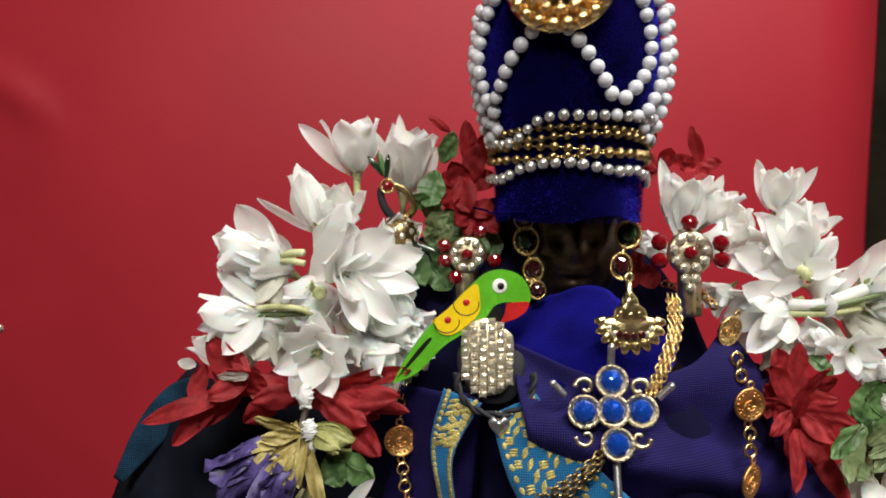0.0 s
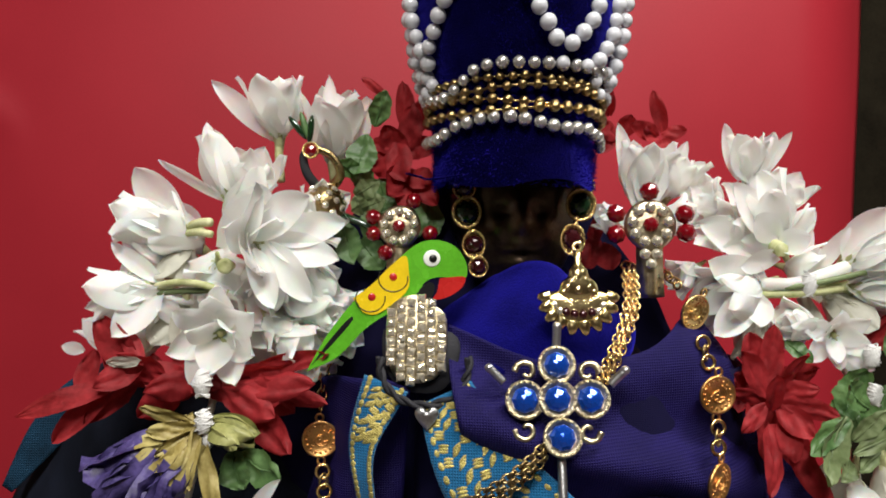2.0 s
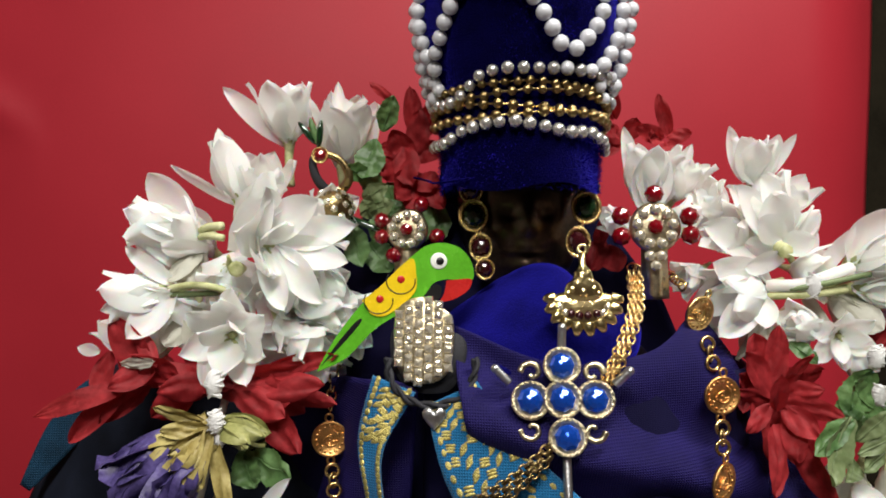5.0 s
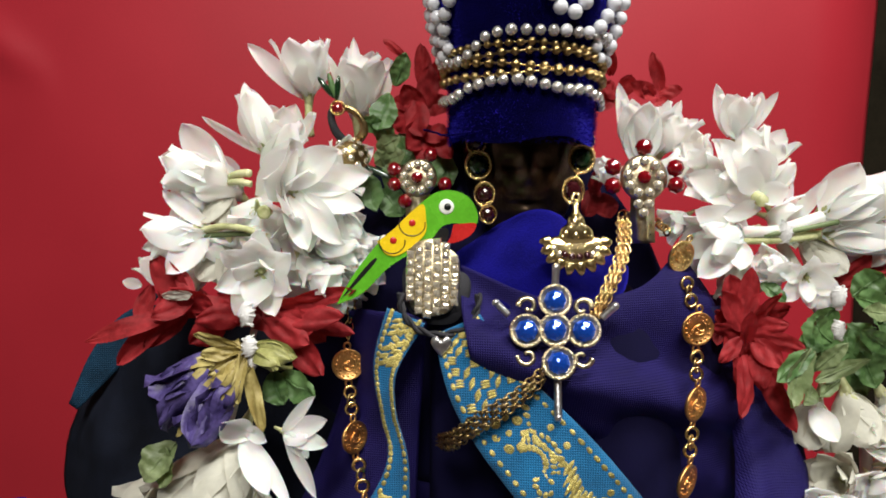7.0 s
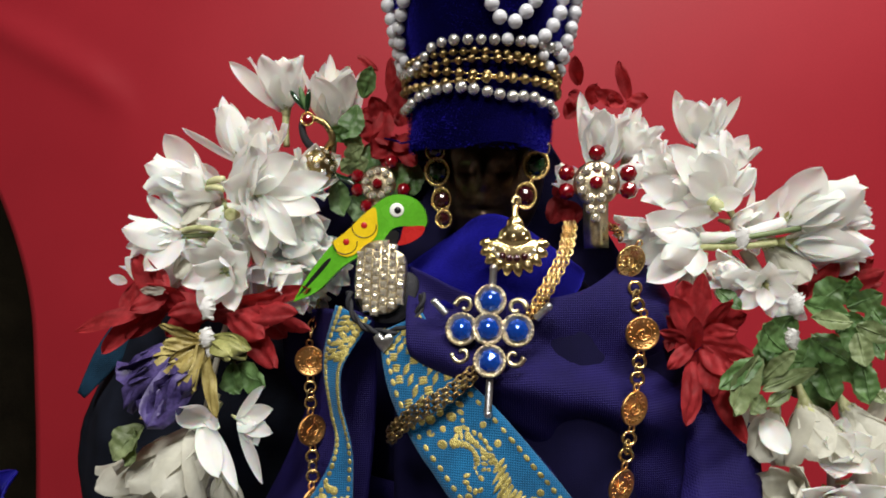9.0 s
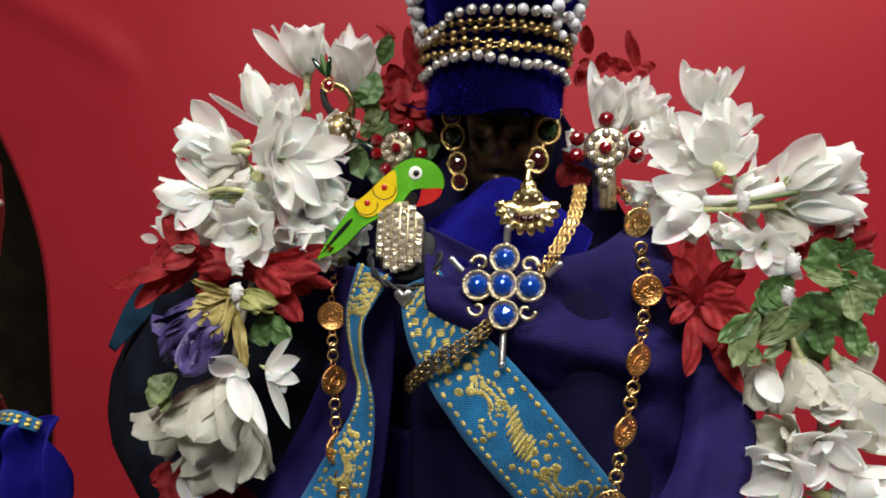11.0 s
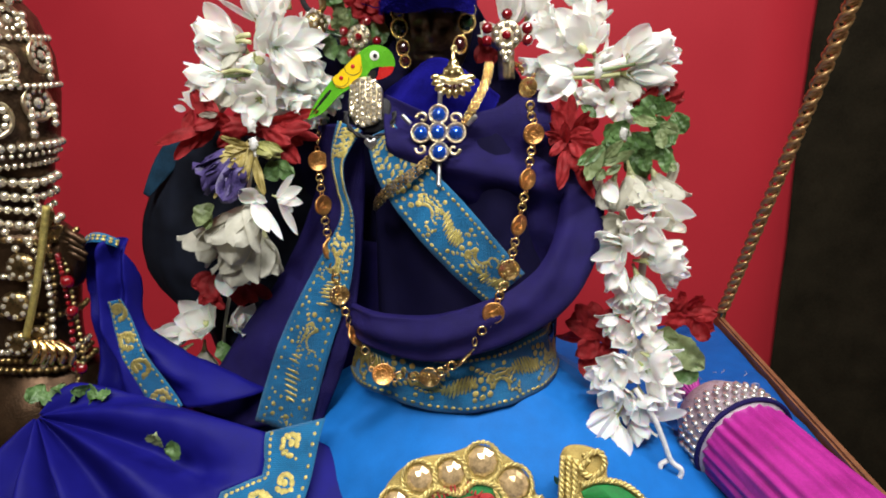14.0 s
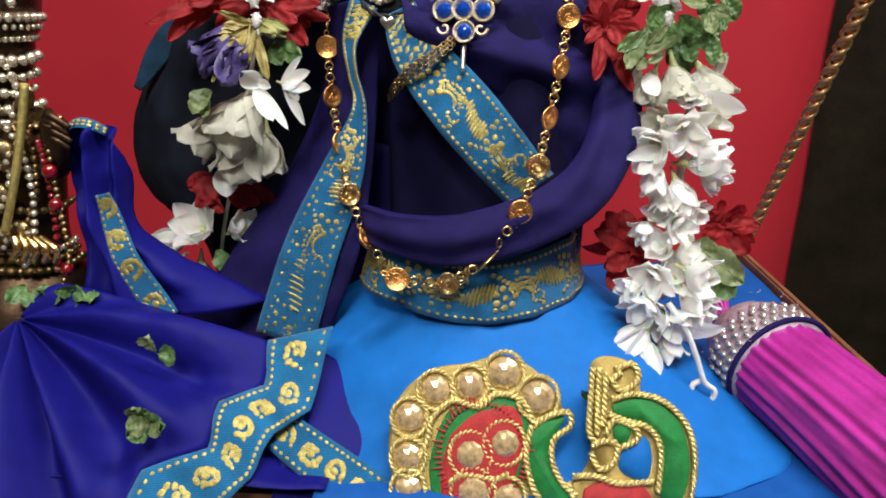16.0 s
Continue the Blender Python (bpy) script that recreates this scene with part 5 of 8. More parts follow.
def garland_one():
    g = thing("flower_garland", (-0.04, 0.235, 0.07), "garland of white tuberoses, red petals and a wilted purple flower", "garland", "garlands")
    w = lambda *p, **k: blossom(g, *p, **k)
    random.seed(11)
    # upper bunch
    w((-0.0302, 0.2500, 0.2925), (-0.00, -0.21, 0.98), 0.0215, 30, 6)
    lone(g, (-0.0319, 0.2500, 0.2929), (-0.0488, 0.2470, 0.3099), 0.0033, WHITE_PETAL)
    stem(g, [(-0.0305, 0.2505, 0.2930), (-0.0302, 0.2495, 0.2868), (-0.0292, 0.2480, 0.2798)], 0.0013)
    w((-0.0143, 0.2580, 0.2861), (0.07, -0.21, 0.98), 0.0259, 28, 6)
    lone(g, (-0.0154, 0.2575, 0.2873), (-0.0154, 0.2620, 0.3135), 0.0028, WHITE_PETAL)
    lone(g, (-0.0131, 0.2575, 0.2863), (-0.0027, 0.2550, 0.3026), 0.0044, WHITE_PETAL)
    w((-0.0425, 0.2380, 0.2736), (-0.25, -0.14, 0.96), 0.0206, 12, 4, inner=False)
    lone(g, (-0.0439, 0.2380, 0.2736), (-0.0595, 0.2350, 0.2862), 0.0018, WHITE_PETAL)
    lone(g, (-0.0446, 0.2370, 0.2741), (-0.0475, 0.2380, 0.2954), 0.0031, WHITE_PETAL)
    w((-0.0402, 0.2390, 0.2710), (-0.25, -0.34, 0.90), 0.0070, 18, 4)
    w((-0.0556, 0.2370, 0.2652), (-0.93, -0.34, 0.15), 0.0206, 24, 6)
    lone(g, (-0.0549, 0.2360, 0.2645), (-0.0671, 0.2380, 0.2820), 0.0058, WHITE_PETAL)
    stem(g, [(-0.0542, 0.2360, 0.2650), (-0.0499, 0.2320, 0.2664), (-0.0454, 0.2300, 0.2667)], 0.0013)
    stem(g, [(-0.0539, 0.2350, 0.2636), (-0.0493, 0.2310, 0.2639), (-0.0451, 0.2300, 0.2632)], 0.0011)
    w((-0.0420, 0.2370, 0.2637), (0.53, -0.17, 0.83), 0.0217, 16, 4)
    w((-0.0334, 0.2300, 0.2621), (0.70, -0.71, -0.08), 0.0210, 48, 7)
    lone(g, (-0.0417, 0.2290, 0.2589), (-0.0261, 0.2220, 0.2738), 0.0060, WHITE_PETAL)
    lone(g, (-0.0338, 0.2260, 0.2626), (-0.0146, 0.2220, 0.2733), 0.0059, WHITE_PETAL)
    lone(g, (-0.0281, 0.2240, 0.2619), (-0.0072, 0.2260, 0.2664), 0.0049, WHITE_PETAL)
    lone(g, (-0.0279, 0.2230, 0.2610), (-0.0145, 0.2190, 0.2458), 0.0047, WHITE_PETAL)
    lone(g, (-0.0314, 0.2230, 0.2592), (-0.0223, 0.2180, 0.2439), 0.0043, WHITE_PETAL)
    lone(g, (-0.0279, 0.2230, 0.2618), (-0.0090, 0.2260, 0.2547), 0.0047, WHITE_PETAL)
    w((-0.0418, 0.2255, 0.2556), (-0.13, 0.79, -0.60), 0.0143, 50, 6)
    w((-0.0608, 0.2320, 0.2476), (-0.93, -0.31, -0.20), 0.0195, 28, 6)
    lone(g, (-0.0583, 0.2300, 0.2493), (-0.0733, 0.2300, 0.2597), 0.0027, WHITE_PETAL)
    lone(g, (-0.0589, 0.2290, 0.2474), (-0.0710, 0.2260, 0.2351), 0.0048, WHITE_PETAL)
    lone(g, (-0.0597, 0.2290, 0.2483), (-0.0786, 0.2280, 0.2449), 0.0036, WHITE_PETAL)
    stem(g, [(-0.0604, 0.2290, 0.2483), (-0.0530, 0.2250, 0.2497), (-0.0454, 0.2230, 0.2492), (-0.0385, 0.2230, 0.2468)], 0.0011)
    stem(g, [(-0.0598, 0.2290, 0.2465), (-0.0516, 0.2260, 0.2472), (-0.0440, 0.2240, 0.2477)], 0.0009, PALE_LEAF)
    w((-0.0546, 0.2360, 0.2454), (-0.34, -0.21, -0.92), 0.0176, 26, 5, "old")
    w((-0.0541, 0.2390, 0.2612), (-0.30, -0.26, -0.92), 0.0152, 28, 5, "old")
    w((-0.0391, 0.2205, 0.2367), (-0.04, -0.98, -0.20), 0.0155, 58, 7)
    lone(g, (-0.0383, 0.2190, 0.2376), (-0.0360, 0.2140, 0.2501), 0.0048, WHITE_PETAL)
    w((-0.0211, 0.2345, 0.2564), (0.63, -0.24, -0.74), 0.0167, 18, 4)
    w((-0.0256, 0.2340, 0.2441), (0.92, -0.31, -0.23), 0.0193, 20, 5)
    w((-0.0239, 0.2360, 0.2355), (0.79, -0.26, -0.55), 0.0169, 20, 4)
    w((-0.0307, 0.2340, 0.2404), (0.60, -0.50, -0.62), 0.0146, 28, 5)
    w((-0.0698, 0.2330, 0.2305), (-0.84, -0.26, 0.48), 0.0157, 18, 3, inner=False)
    w((-0.0623, 0.2350, 0.2330), (-0.67, -0.34, -0.66), 0.0114, 22, 3, "old", inner=False)
    w((-0.0517, 0.2440, 0.2582), (-0.62, -0.57, 0.53), 0.0204, 34, 6)
    w((-0.0386, 0.2460, 0.2714), (0.23, -0.50, 0.84), 0.0196, 30, 6)
    w((-0.0252, 0.2450, 0.2657), (0.73, -0.57, 0.36), 0.0196, 32, 6)
    w((-0.0413, 0.2400, 0.2490), (-0.34, -0.77, -0.55), 0.0192, 44, 6)
    w((-0.0284, 0.2410, 0.2508), (0.63, -0.71, -0.32), 0.0206, 40, 6)
    w((-0.0514, 0.2420, 0.2432), (-0.77, -0.57, -0.29), 0.0190, 32, 6)
    w((-0.0378, 0.2400, 0.2359), (0.48, -0.64, -0.60), 0.0181, 38, 6)
    w((-0.0195, 0.2430, 0.2430), (0.88, -0.42, -0.22), 0.0170, 28, 6)
    w((-0.0589, 0.2430, 0.2564), (-0.87, -0.50, 0.00), 0.0178, 30, 6)
    w((-0.0212, 0.2410, 0.2319), (0.57, -0.42, -0.70), 0.0148, 30, 6)
    w((-0.0269, 0.2330, 0.2360), (0.75, -0.50, -0.44), 0.0187, 30, 6)
    w((-0.0149, 0.2380, 0.2408), (0.71, -0.37, -0.60), 0.0158, 26, 6)
    w((-0.0314, 0.2380, 0.2520), (0.32, -0.77, -0.56), 0.0166, 44, 6)
    w((-0.0611, 0.2400, 0.2397), (-0.62, -0.50, -0.61), 0.0159, 30, 6)
    # red petals
    lone(g, (-0.0650, 0.2260, 0.2238), (-0.0738, 0.2220, 0.2402), 0.0046, RED_PETAL)
    lone(g, (-0.0659, 0.2250, 0.2229), (-0.0936, 0.2220, 0.2113), 0.0033, RED_PETAL)
    lone(g, (-0.0708, 0.2250, 0.2217), (-0.0864, 0.2220, 0.2072), 0.0034, RED_PETAL)
    lone(g, (-0.0639, 0.2270, 0.2257), (-0.0488, 0.2220, 0.2199), 0.0050, RED_PETAL)
    lone(g, (-0.0622, 0.2240, 0.2270), (-0.0734, 0.2190, 0.2219), 0.0037, RED_PETAL)
    lone(g, (-0.0570, 0.2260, 0.2230), (-0.0677, 0.2200, 0.2302), 0.0042, RED_PETAL)
    lone(g, (-0.0660, 0.2270, 0.2206), (-0.0781, 0.2240, 0.2107), 0.0029, RED_PETAL)
    lone(g, (-0.0457, 0.2240, 0.2227), (-0.0594, 0.2190, 0.2200), 0.0041, RED_PETAL)
    lone(g, (-0.0398, 0.2200, 0.2205), (-0.0139, 0.2140, 0.2230), 0.0044, RED_PETAL)
    lone(g, (-0.0358, 0.2200, 0.2187), (-0.0192, 0.2130, 0.2066), 0.0050, RED_PETAL)
    lone(g, (-0.0315, 0.2240, 0.2260), (-0.0107, 0.2200, 0.2305), 0.0028, RED_PETAL)
    lone(g, (-0.0342, 0.2210, 0.2234), (-0.0235, 0.2140, 0.2182), 0.0048, RED_PETAL)
    lone(g, (-0.0275, 0.2240, 0.2204), (-0.0113, 0.2220, 0.2165), 0.0028, RED_PETAL)
    lone(g, (-0.0387, 0.2220, 0.2241), (-0.0185, 0.2160, 0.2292), 0.0032, RED_PETAL)
    lone(g, (-0.0784, 0.2300, 0.2300), (-0.0820, 0.2260, 0.2183), 0.0030, RED_PETAL)
    lone(g, (-0.0393, 0.2190, 0.2216), (-0.0245, 0.2120, 0.2149), 0.0044, RED_PETAL)
    lone(g, (-0.0714, 0.2220, 0.2280), (-0.0614, 0.2190, 0.2291), 0.0025, OLD_SHADED_PETAL)
    lone(g, (-0.0685, 0.2260, 0.2365), (-0.0615, 0.2220, 0.2273), 0.0025, RED_PETAL)
    lone(g, (-0.0804, 0.2280, 0.2301), (-0.0855, 0.2260, 0.2321), 0.0019, WHITE_PETAL)
    lone(g, (-0.0584, 0.2305, 0.2234), (-0.0751, 0.2280, 0.2272), 0.0055, RED_PETAL)
    lone(g, (-0.0494, 0.2295, 0.2228), (-0.0314, 0.2260, 0.2190), 0.0054, RED_PETAL)
    lone(g, (-0.0534, 0.2290, 0.2188), (-0.0644, 0.2260, 0.2125), 0.0050, RED_PETAL)
    lone(g, (-0.0570, 0.2300, 0.2265), (-0.0415, 0.2260, 0.2196), 0.0055, RED_PETAL)
    lone(g, (-0.0658, 0.2305, 0.2212), (-0.0773, 0.2280, 0.2161), 0.0047, RED_PETAL)
    lone(g, (-0.0353, 0.2280, 0.2225), (-0.0219, 0.2250, 0.2127), 0.0049, RED_PETAL)
    # wilted purple flower
    w((-0.0429, 0.2110, 0.2140), (-0.81, -0.24, -0.53), 0.0305, 12, 8, "purple")
    w((-0.0413, 0.2085, 0.2137), (-0.52, -0.28, -0.81), 0.0286, 13, 7, "purple")
    lone(g, (-0.0427, 0.2090, 0.2143), (-0.0551, 0.2060, 0.2193), 0.0027, YELLOW_PETAL)
    lone(g, (-0.0422, 0.2080, 0.2138), (-0.0527, 0.2040, 0.2130), 0.0031, YELLOW_PETAL)
    lone(g, (-0.0409, 0.2070, 0.2129), (-0.0356, 0.2030, 0.1920), 0.0032, YELLOW_PETAL)
    lone(g, (-0.0407, 0.2065, 0.2134), (-0.0419, 0.2025, 0.1998), 0.0025, YELLOW_PETAL)
    lone(g, (-0.0414, 0.2065, 0.2137), (-0.0500, 0.2020, 0.2085), 0.0025, YELLOW_PETAL)
    lone(g, (-0.0577, 0.2025, 0.1937), (-0.0597, 0.2020, 0.1897), 0.0013, YELLOW_PETAL)
    w((-0.0410, 0.2110, 0.2144), (0.95, -0.24, -0.22), 0.0158, 20, 7, "bud")
    w((-0.0396, 0.2090, 0.2141), (0.79, -0.50, -0.35), 0.0126, 18, 5, "bud")
    knot(g, (-0.0415, 0.2105, 0.2246), 0.0038)
    knot(g, (-0.0394, 0.2055, 0.2158), 0.0034)
    knot(g, (-0.0388, 0.2065, 0.2113), 0.0023)
    leaf_blade(g, (-0.0322, 0.2120, 0.2053), (-0.0202, 0.2060, 0.2009), 0.0046, LEAF)
    leaf_blade(g, (-0.0630, 0.2080, 0.1859), (-0.0709, 0.2030, 0.1754), 0.0051, PALE_LEAF)
    leaf_blade(g, (-0.0647, 0.2070, 0.1846), (-0.0647, 0.2030, 0.1734), 0.0039, PALE_LEAF)
    leaf_blade(g, (-0.0346, 0.2130, 0.2069), (-0.0309, 0.2090, 0.1969), 0.0046, LEAF)
    # hanging white flowers
    # white flower under the bunch, dull colour holds its shade
    w((-0.0441, 0.2140, 0.1871), (-0.32, -0.34, -0.88), 0.0296, 26, 6, "old", inner=False)
    lone(g, (-0.0412, 0.2090, 0.1887), (-0.0484, 0.2030, 0.1954), 0.0048, WHITE_PETAL)
    lone(g, (-0.0427, 0.2080, 0.1871), (-0.0341, 0.2020, 0.1725), 0.0038, WHITE_PETAL)
    lone(g, (-0.0413, 0.2100, 0.1873), (-0.0272, 0.2040, 0.1682), 0.0023, WHITE_PETAL)
    lone(g, (-0.0417, 0.2100, 0.1897), (-0.0333, 0.2060, 0.1867), 0.0023, WHITE_PETAL)
    w((-0.0307, 0.2095, 0.1891), (0.88, -0.42, -0.21), 0.0110, 24, 5)
    lone(g, (-0.0303, 0.2085, 0.1890), (-0.0202, 0.2060, 0.2007), 0.0021, WHITE_PETAL)
    lone(g, (-0.0296, 0.2070, 0.1892), (-0.0161, 0.2030, 0.1942), 0.0032, WHITE_PETAL)
    lone(g, (-0.0292, 0.2060, 0.1891), (-0.0160, 0.2020, 0.1875), 0.0028, WHITE_PETAL)
    lone(g, (-0.0292, 0.2070, 0.1885), (-0.0183, 0.2040, 0.1728), 0.0026, WHITE_PETAL)
    w((-0.0498, 0.2240, 0.1816), (-0.48, -0.34, -0.81), 0.0320, 30, 7, "old")
    w((-0.0500, 0.2260, 0.1707), (-0.24, -0.26, -0.94), 0.0329, 26, 7, "old")
    w((-0.0649, 0.2280, 0.1697), (-0.67, -0.34, -0.66), 0.0236, 30, 6, "old")
    w((-0.0447, 0.2280, 0.1649), (0.13, -0.26, -0.96), 0.0230, 22, 5, "old")
    lone(g, (-0.0656, 0.2260, 0.1466), (-0.0644, 0.2220, 0.1327), 0.0062, WHITE_PETAL)
    lone(g, (-0.0837, 0.2360, 0.1391), (-0.0738, 0.2300, 0.1296), 0.0065, RED_PETAL)
    lone(g, (-0.0733, 0.2360, 0.1338), (-0.0853, 0.2310, 0.1245), 0.0054, RED_PETAL)
    lone(g, (-0.0705, 0.2360, 0.1353), (-0.0531, 0.2310, 0.1269), 0.0059, RED_PETAL)
    lone(g, (-0.0599, 0.2360, 0.1342), (-0.0440, 0.2320, 0.1303), 0.0048, RED_PETAL)
    lone(g, (-0.0765, 0.2380, 0.1385), (-0.0886, 0.2340, 0.1343), 0.0054, RED_PETAL)
    lone(g, (-0.0653, 0.2370, 0.1392), (-0.0599, 0.2310, 0.1239), 0.0059, RED_PETAL)
    lone(g, (-0.0785, 0.2350, 0.1313), (-0.0707, 0.2310, 0.1222), 0.0049, RED_PETAL)
    w((-0.0846, 0.2400, 0.1086), (-0.09, -0.82, 0.57), 0.0200, 52, 7)
    w((-0.0998, 0.2400, 0.0933), (-0.81, -0.42, -0.40), 0.0197, 24, 5)
    w((-0.0712, 0.2430, 0.1075), (0.76, -0.50, 0.41), 0.0201, 30, 6)
    w((-0.0943, 0.2410, 0.1043), (-0.93, -0.31, -0.18), 0.0235, 18, 4)
    w((-0.0891, 0.2430, 0.0920), (-0.00, -0.34, -0.94), 0.0189, 34, 6, "old")
    w((-0.1041, 0.2430, 0.0849), (-0.35, -0.42, -0.84), 0.0165, 34, 6, "old")
    leaf_blade(g, (-0.0774, 0.2360, 0.0999), (-0.0700, 0.2320, 0.0887), 0.0046, LEAF)
    leaf_blade(g, (-0.0919, 0.2360, 0.0848), (-0.0854, 0.2320, 0.0717), 0.0047, PALE_LEAF)
    # flowers and leaves beside the crown
    lone(g, (0.0087, 0.2520, 0.2869), (0.0032, 0.2480, 0.2970), 0.0043, RED_PETAL)
    lone(g, (0.0096, 0.2540, 0.2889), (0.0118, 0.2500, 0.3038), 0.0047, RED_PETAL)
    lone(g, (0.0078, 0.2500, 0.2848), (-0.0024, 0.2460, 0.2868), 0.0042, RED_PETAL)
    lone(g, (0.0088, 0.2500, 0.2839), (0.0034, 0.2440, 0.2760), 0.0046, RED_PETAL)
    lone(g, (0.0107, 0.2500, 0.2838), (0.0166, 0.2460, 0.2789), 0.0042, RED_PETAL)
    lone(g, (0.0115, 0.2560, 0.2930), (0.0072, 0.2540, 0.3121), 0.0035, RED_PETAL)
    lone(g, (0.0105, 0.2560, 0.2950), (0.0174, 0.2560, 0.3086), 0.0039, RED_PETAL)
    lone(g, (0.0086, 0.2540, 0.2909), (0.0184, 0.2500, 0.2924), 0.0043, RED_PETAL)
    lone(g, (0.0077, 0.2520, 0.2907), (-0.0010, 0.2480, 0.2923), 0.0031, RED_PETAL)
    lone(g, (0.0098, 0.2490, 0.2828), (0.0090, 0.2450, 0.2723), 0.0038, RED_PETAL)
    lone(g, (0.0126, 0.2500, 0.2810), (0.0194, 0.2480, 0.2732), 0.0035, RED_PETAL)
    lone(g, (0.0026, 0.2580, 0.3089), (-0.0052, 0.2570, 0.3142), 0.0016, RED_PETAL)
    lone(g, (0.0059, 0.2500, 0.2925), (0.0091, 0.2440, 0.2807), 0.0046, RED_PETAL)
    leaf_blade(g, (-0.0001, 0.2470, 0.2969), (0.0037, 0.2430, 0.3075), 0.0032, LEAF)
    leaf_blade(g, (-0.0025, 0.2480, 0.2942), (-0.0059, 0.2430, 0.2807), 0.0046, LEAF)
    leaf_blade(g, (-0.0043, 0.2460, 0.2827), (-0.0113, 0.2420, 0.2853), 0.0030, LEAF)
    leaf_blade(g, (-0.0061, 0.2450, 0.2751), (0.0019, 0.2400, 0.2796), 0.0030, PALE_LEAF)
    leaf_blade(g, (-0.0043, 0.2450, 0.2714), (0.0037, 0.2400, 0.2741), 0.0030, PALE_LEAF)
    leaf_blade(g, (-0.0033, 0.2440, 0.2695), (-0.0056, 0.2400, 0.2750), 0.0026, PALE_LEAF)
    leaf_blade(g, (-0.0103, 0.2470, 0.2676), (-0.0062, 0.2440, 0.2543), 0.0042, LEAF)
    leaf_blade(g, (0.0047, 0.2520, 0.2753), (-0.0029, 0.2490, 0.2617), 0.0051, LEAF)
    leaf_blade(g, (0.0086, 0.2530, 0.2753), (0.0135, 0.2500, 0.2617), 0.0051, LEAF)
    leaf_blade(g, (0.0009, 0.2520, 0.2811), (0.0048, 0.2500, 0.2694), 0.0047, LEAF)
    leaf_blade(g, (-0.0049, 0.2500, 0.2617), (0.0030, 0.2470, 0.2522), 0.0047, LEAF)
    leaf_blade(g, (0.0164, 0.2540, 0.2753), (0.0183, 0.2520, 0.2616), 0.0039, LEAF)
    leaf_blade(g, (-0.0066, 0.2500, 0.2887), (-0.0017, 0.2480, 0.2771), 0.0042, LEAF)
    bm = bmesh.new()
    turned(bm, [(0.0011, -0.004), (0.0023, 0.0), (0.0021, 0.0008), (0.0012, 0.0004)], facing((-0.0388, 0.2215, 0.2545), (-0.2, -1, 0)), 12)
    part("cut_stem", bm, STEM, g, "cut green stem end")
    # cord through the flowers
    stem(g, [(-0.036, 0.238, 0.25), (-0.044, 0.232, 0.22), (-0.052, 0.232, 0.19), (-0.064, 0.240, 0.15), (-0.076, 0.246, 0.11), (-0.08, 0.248, 0.09)], 0.0011, OLD_SHADED_PETAL)
    return g


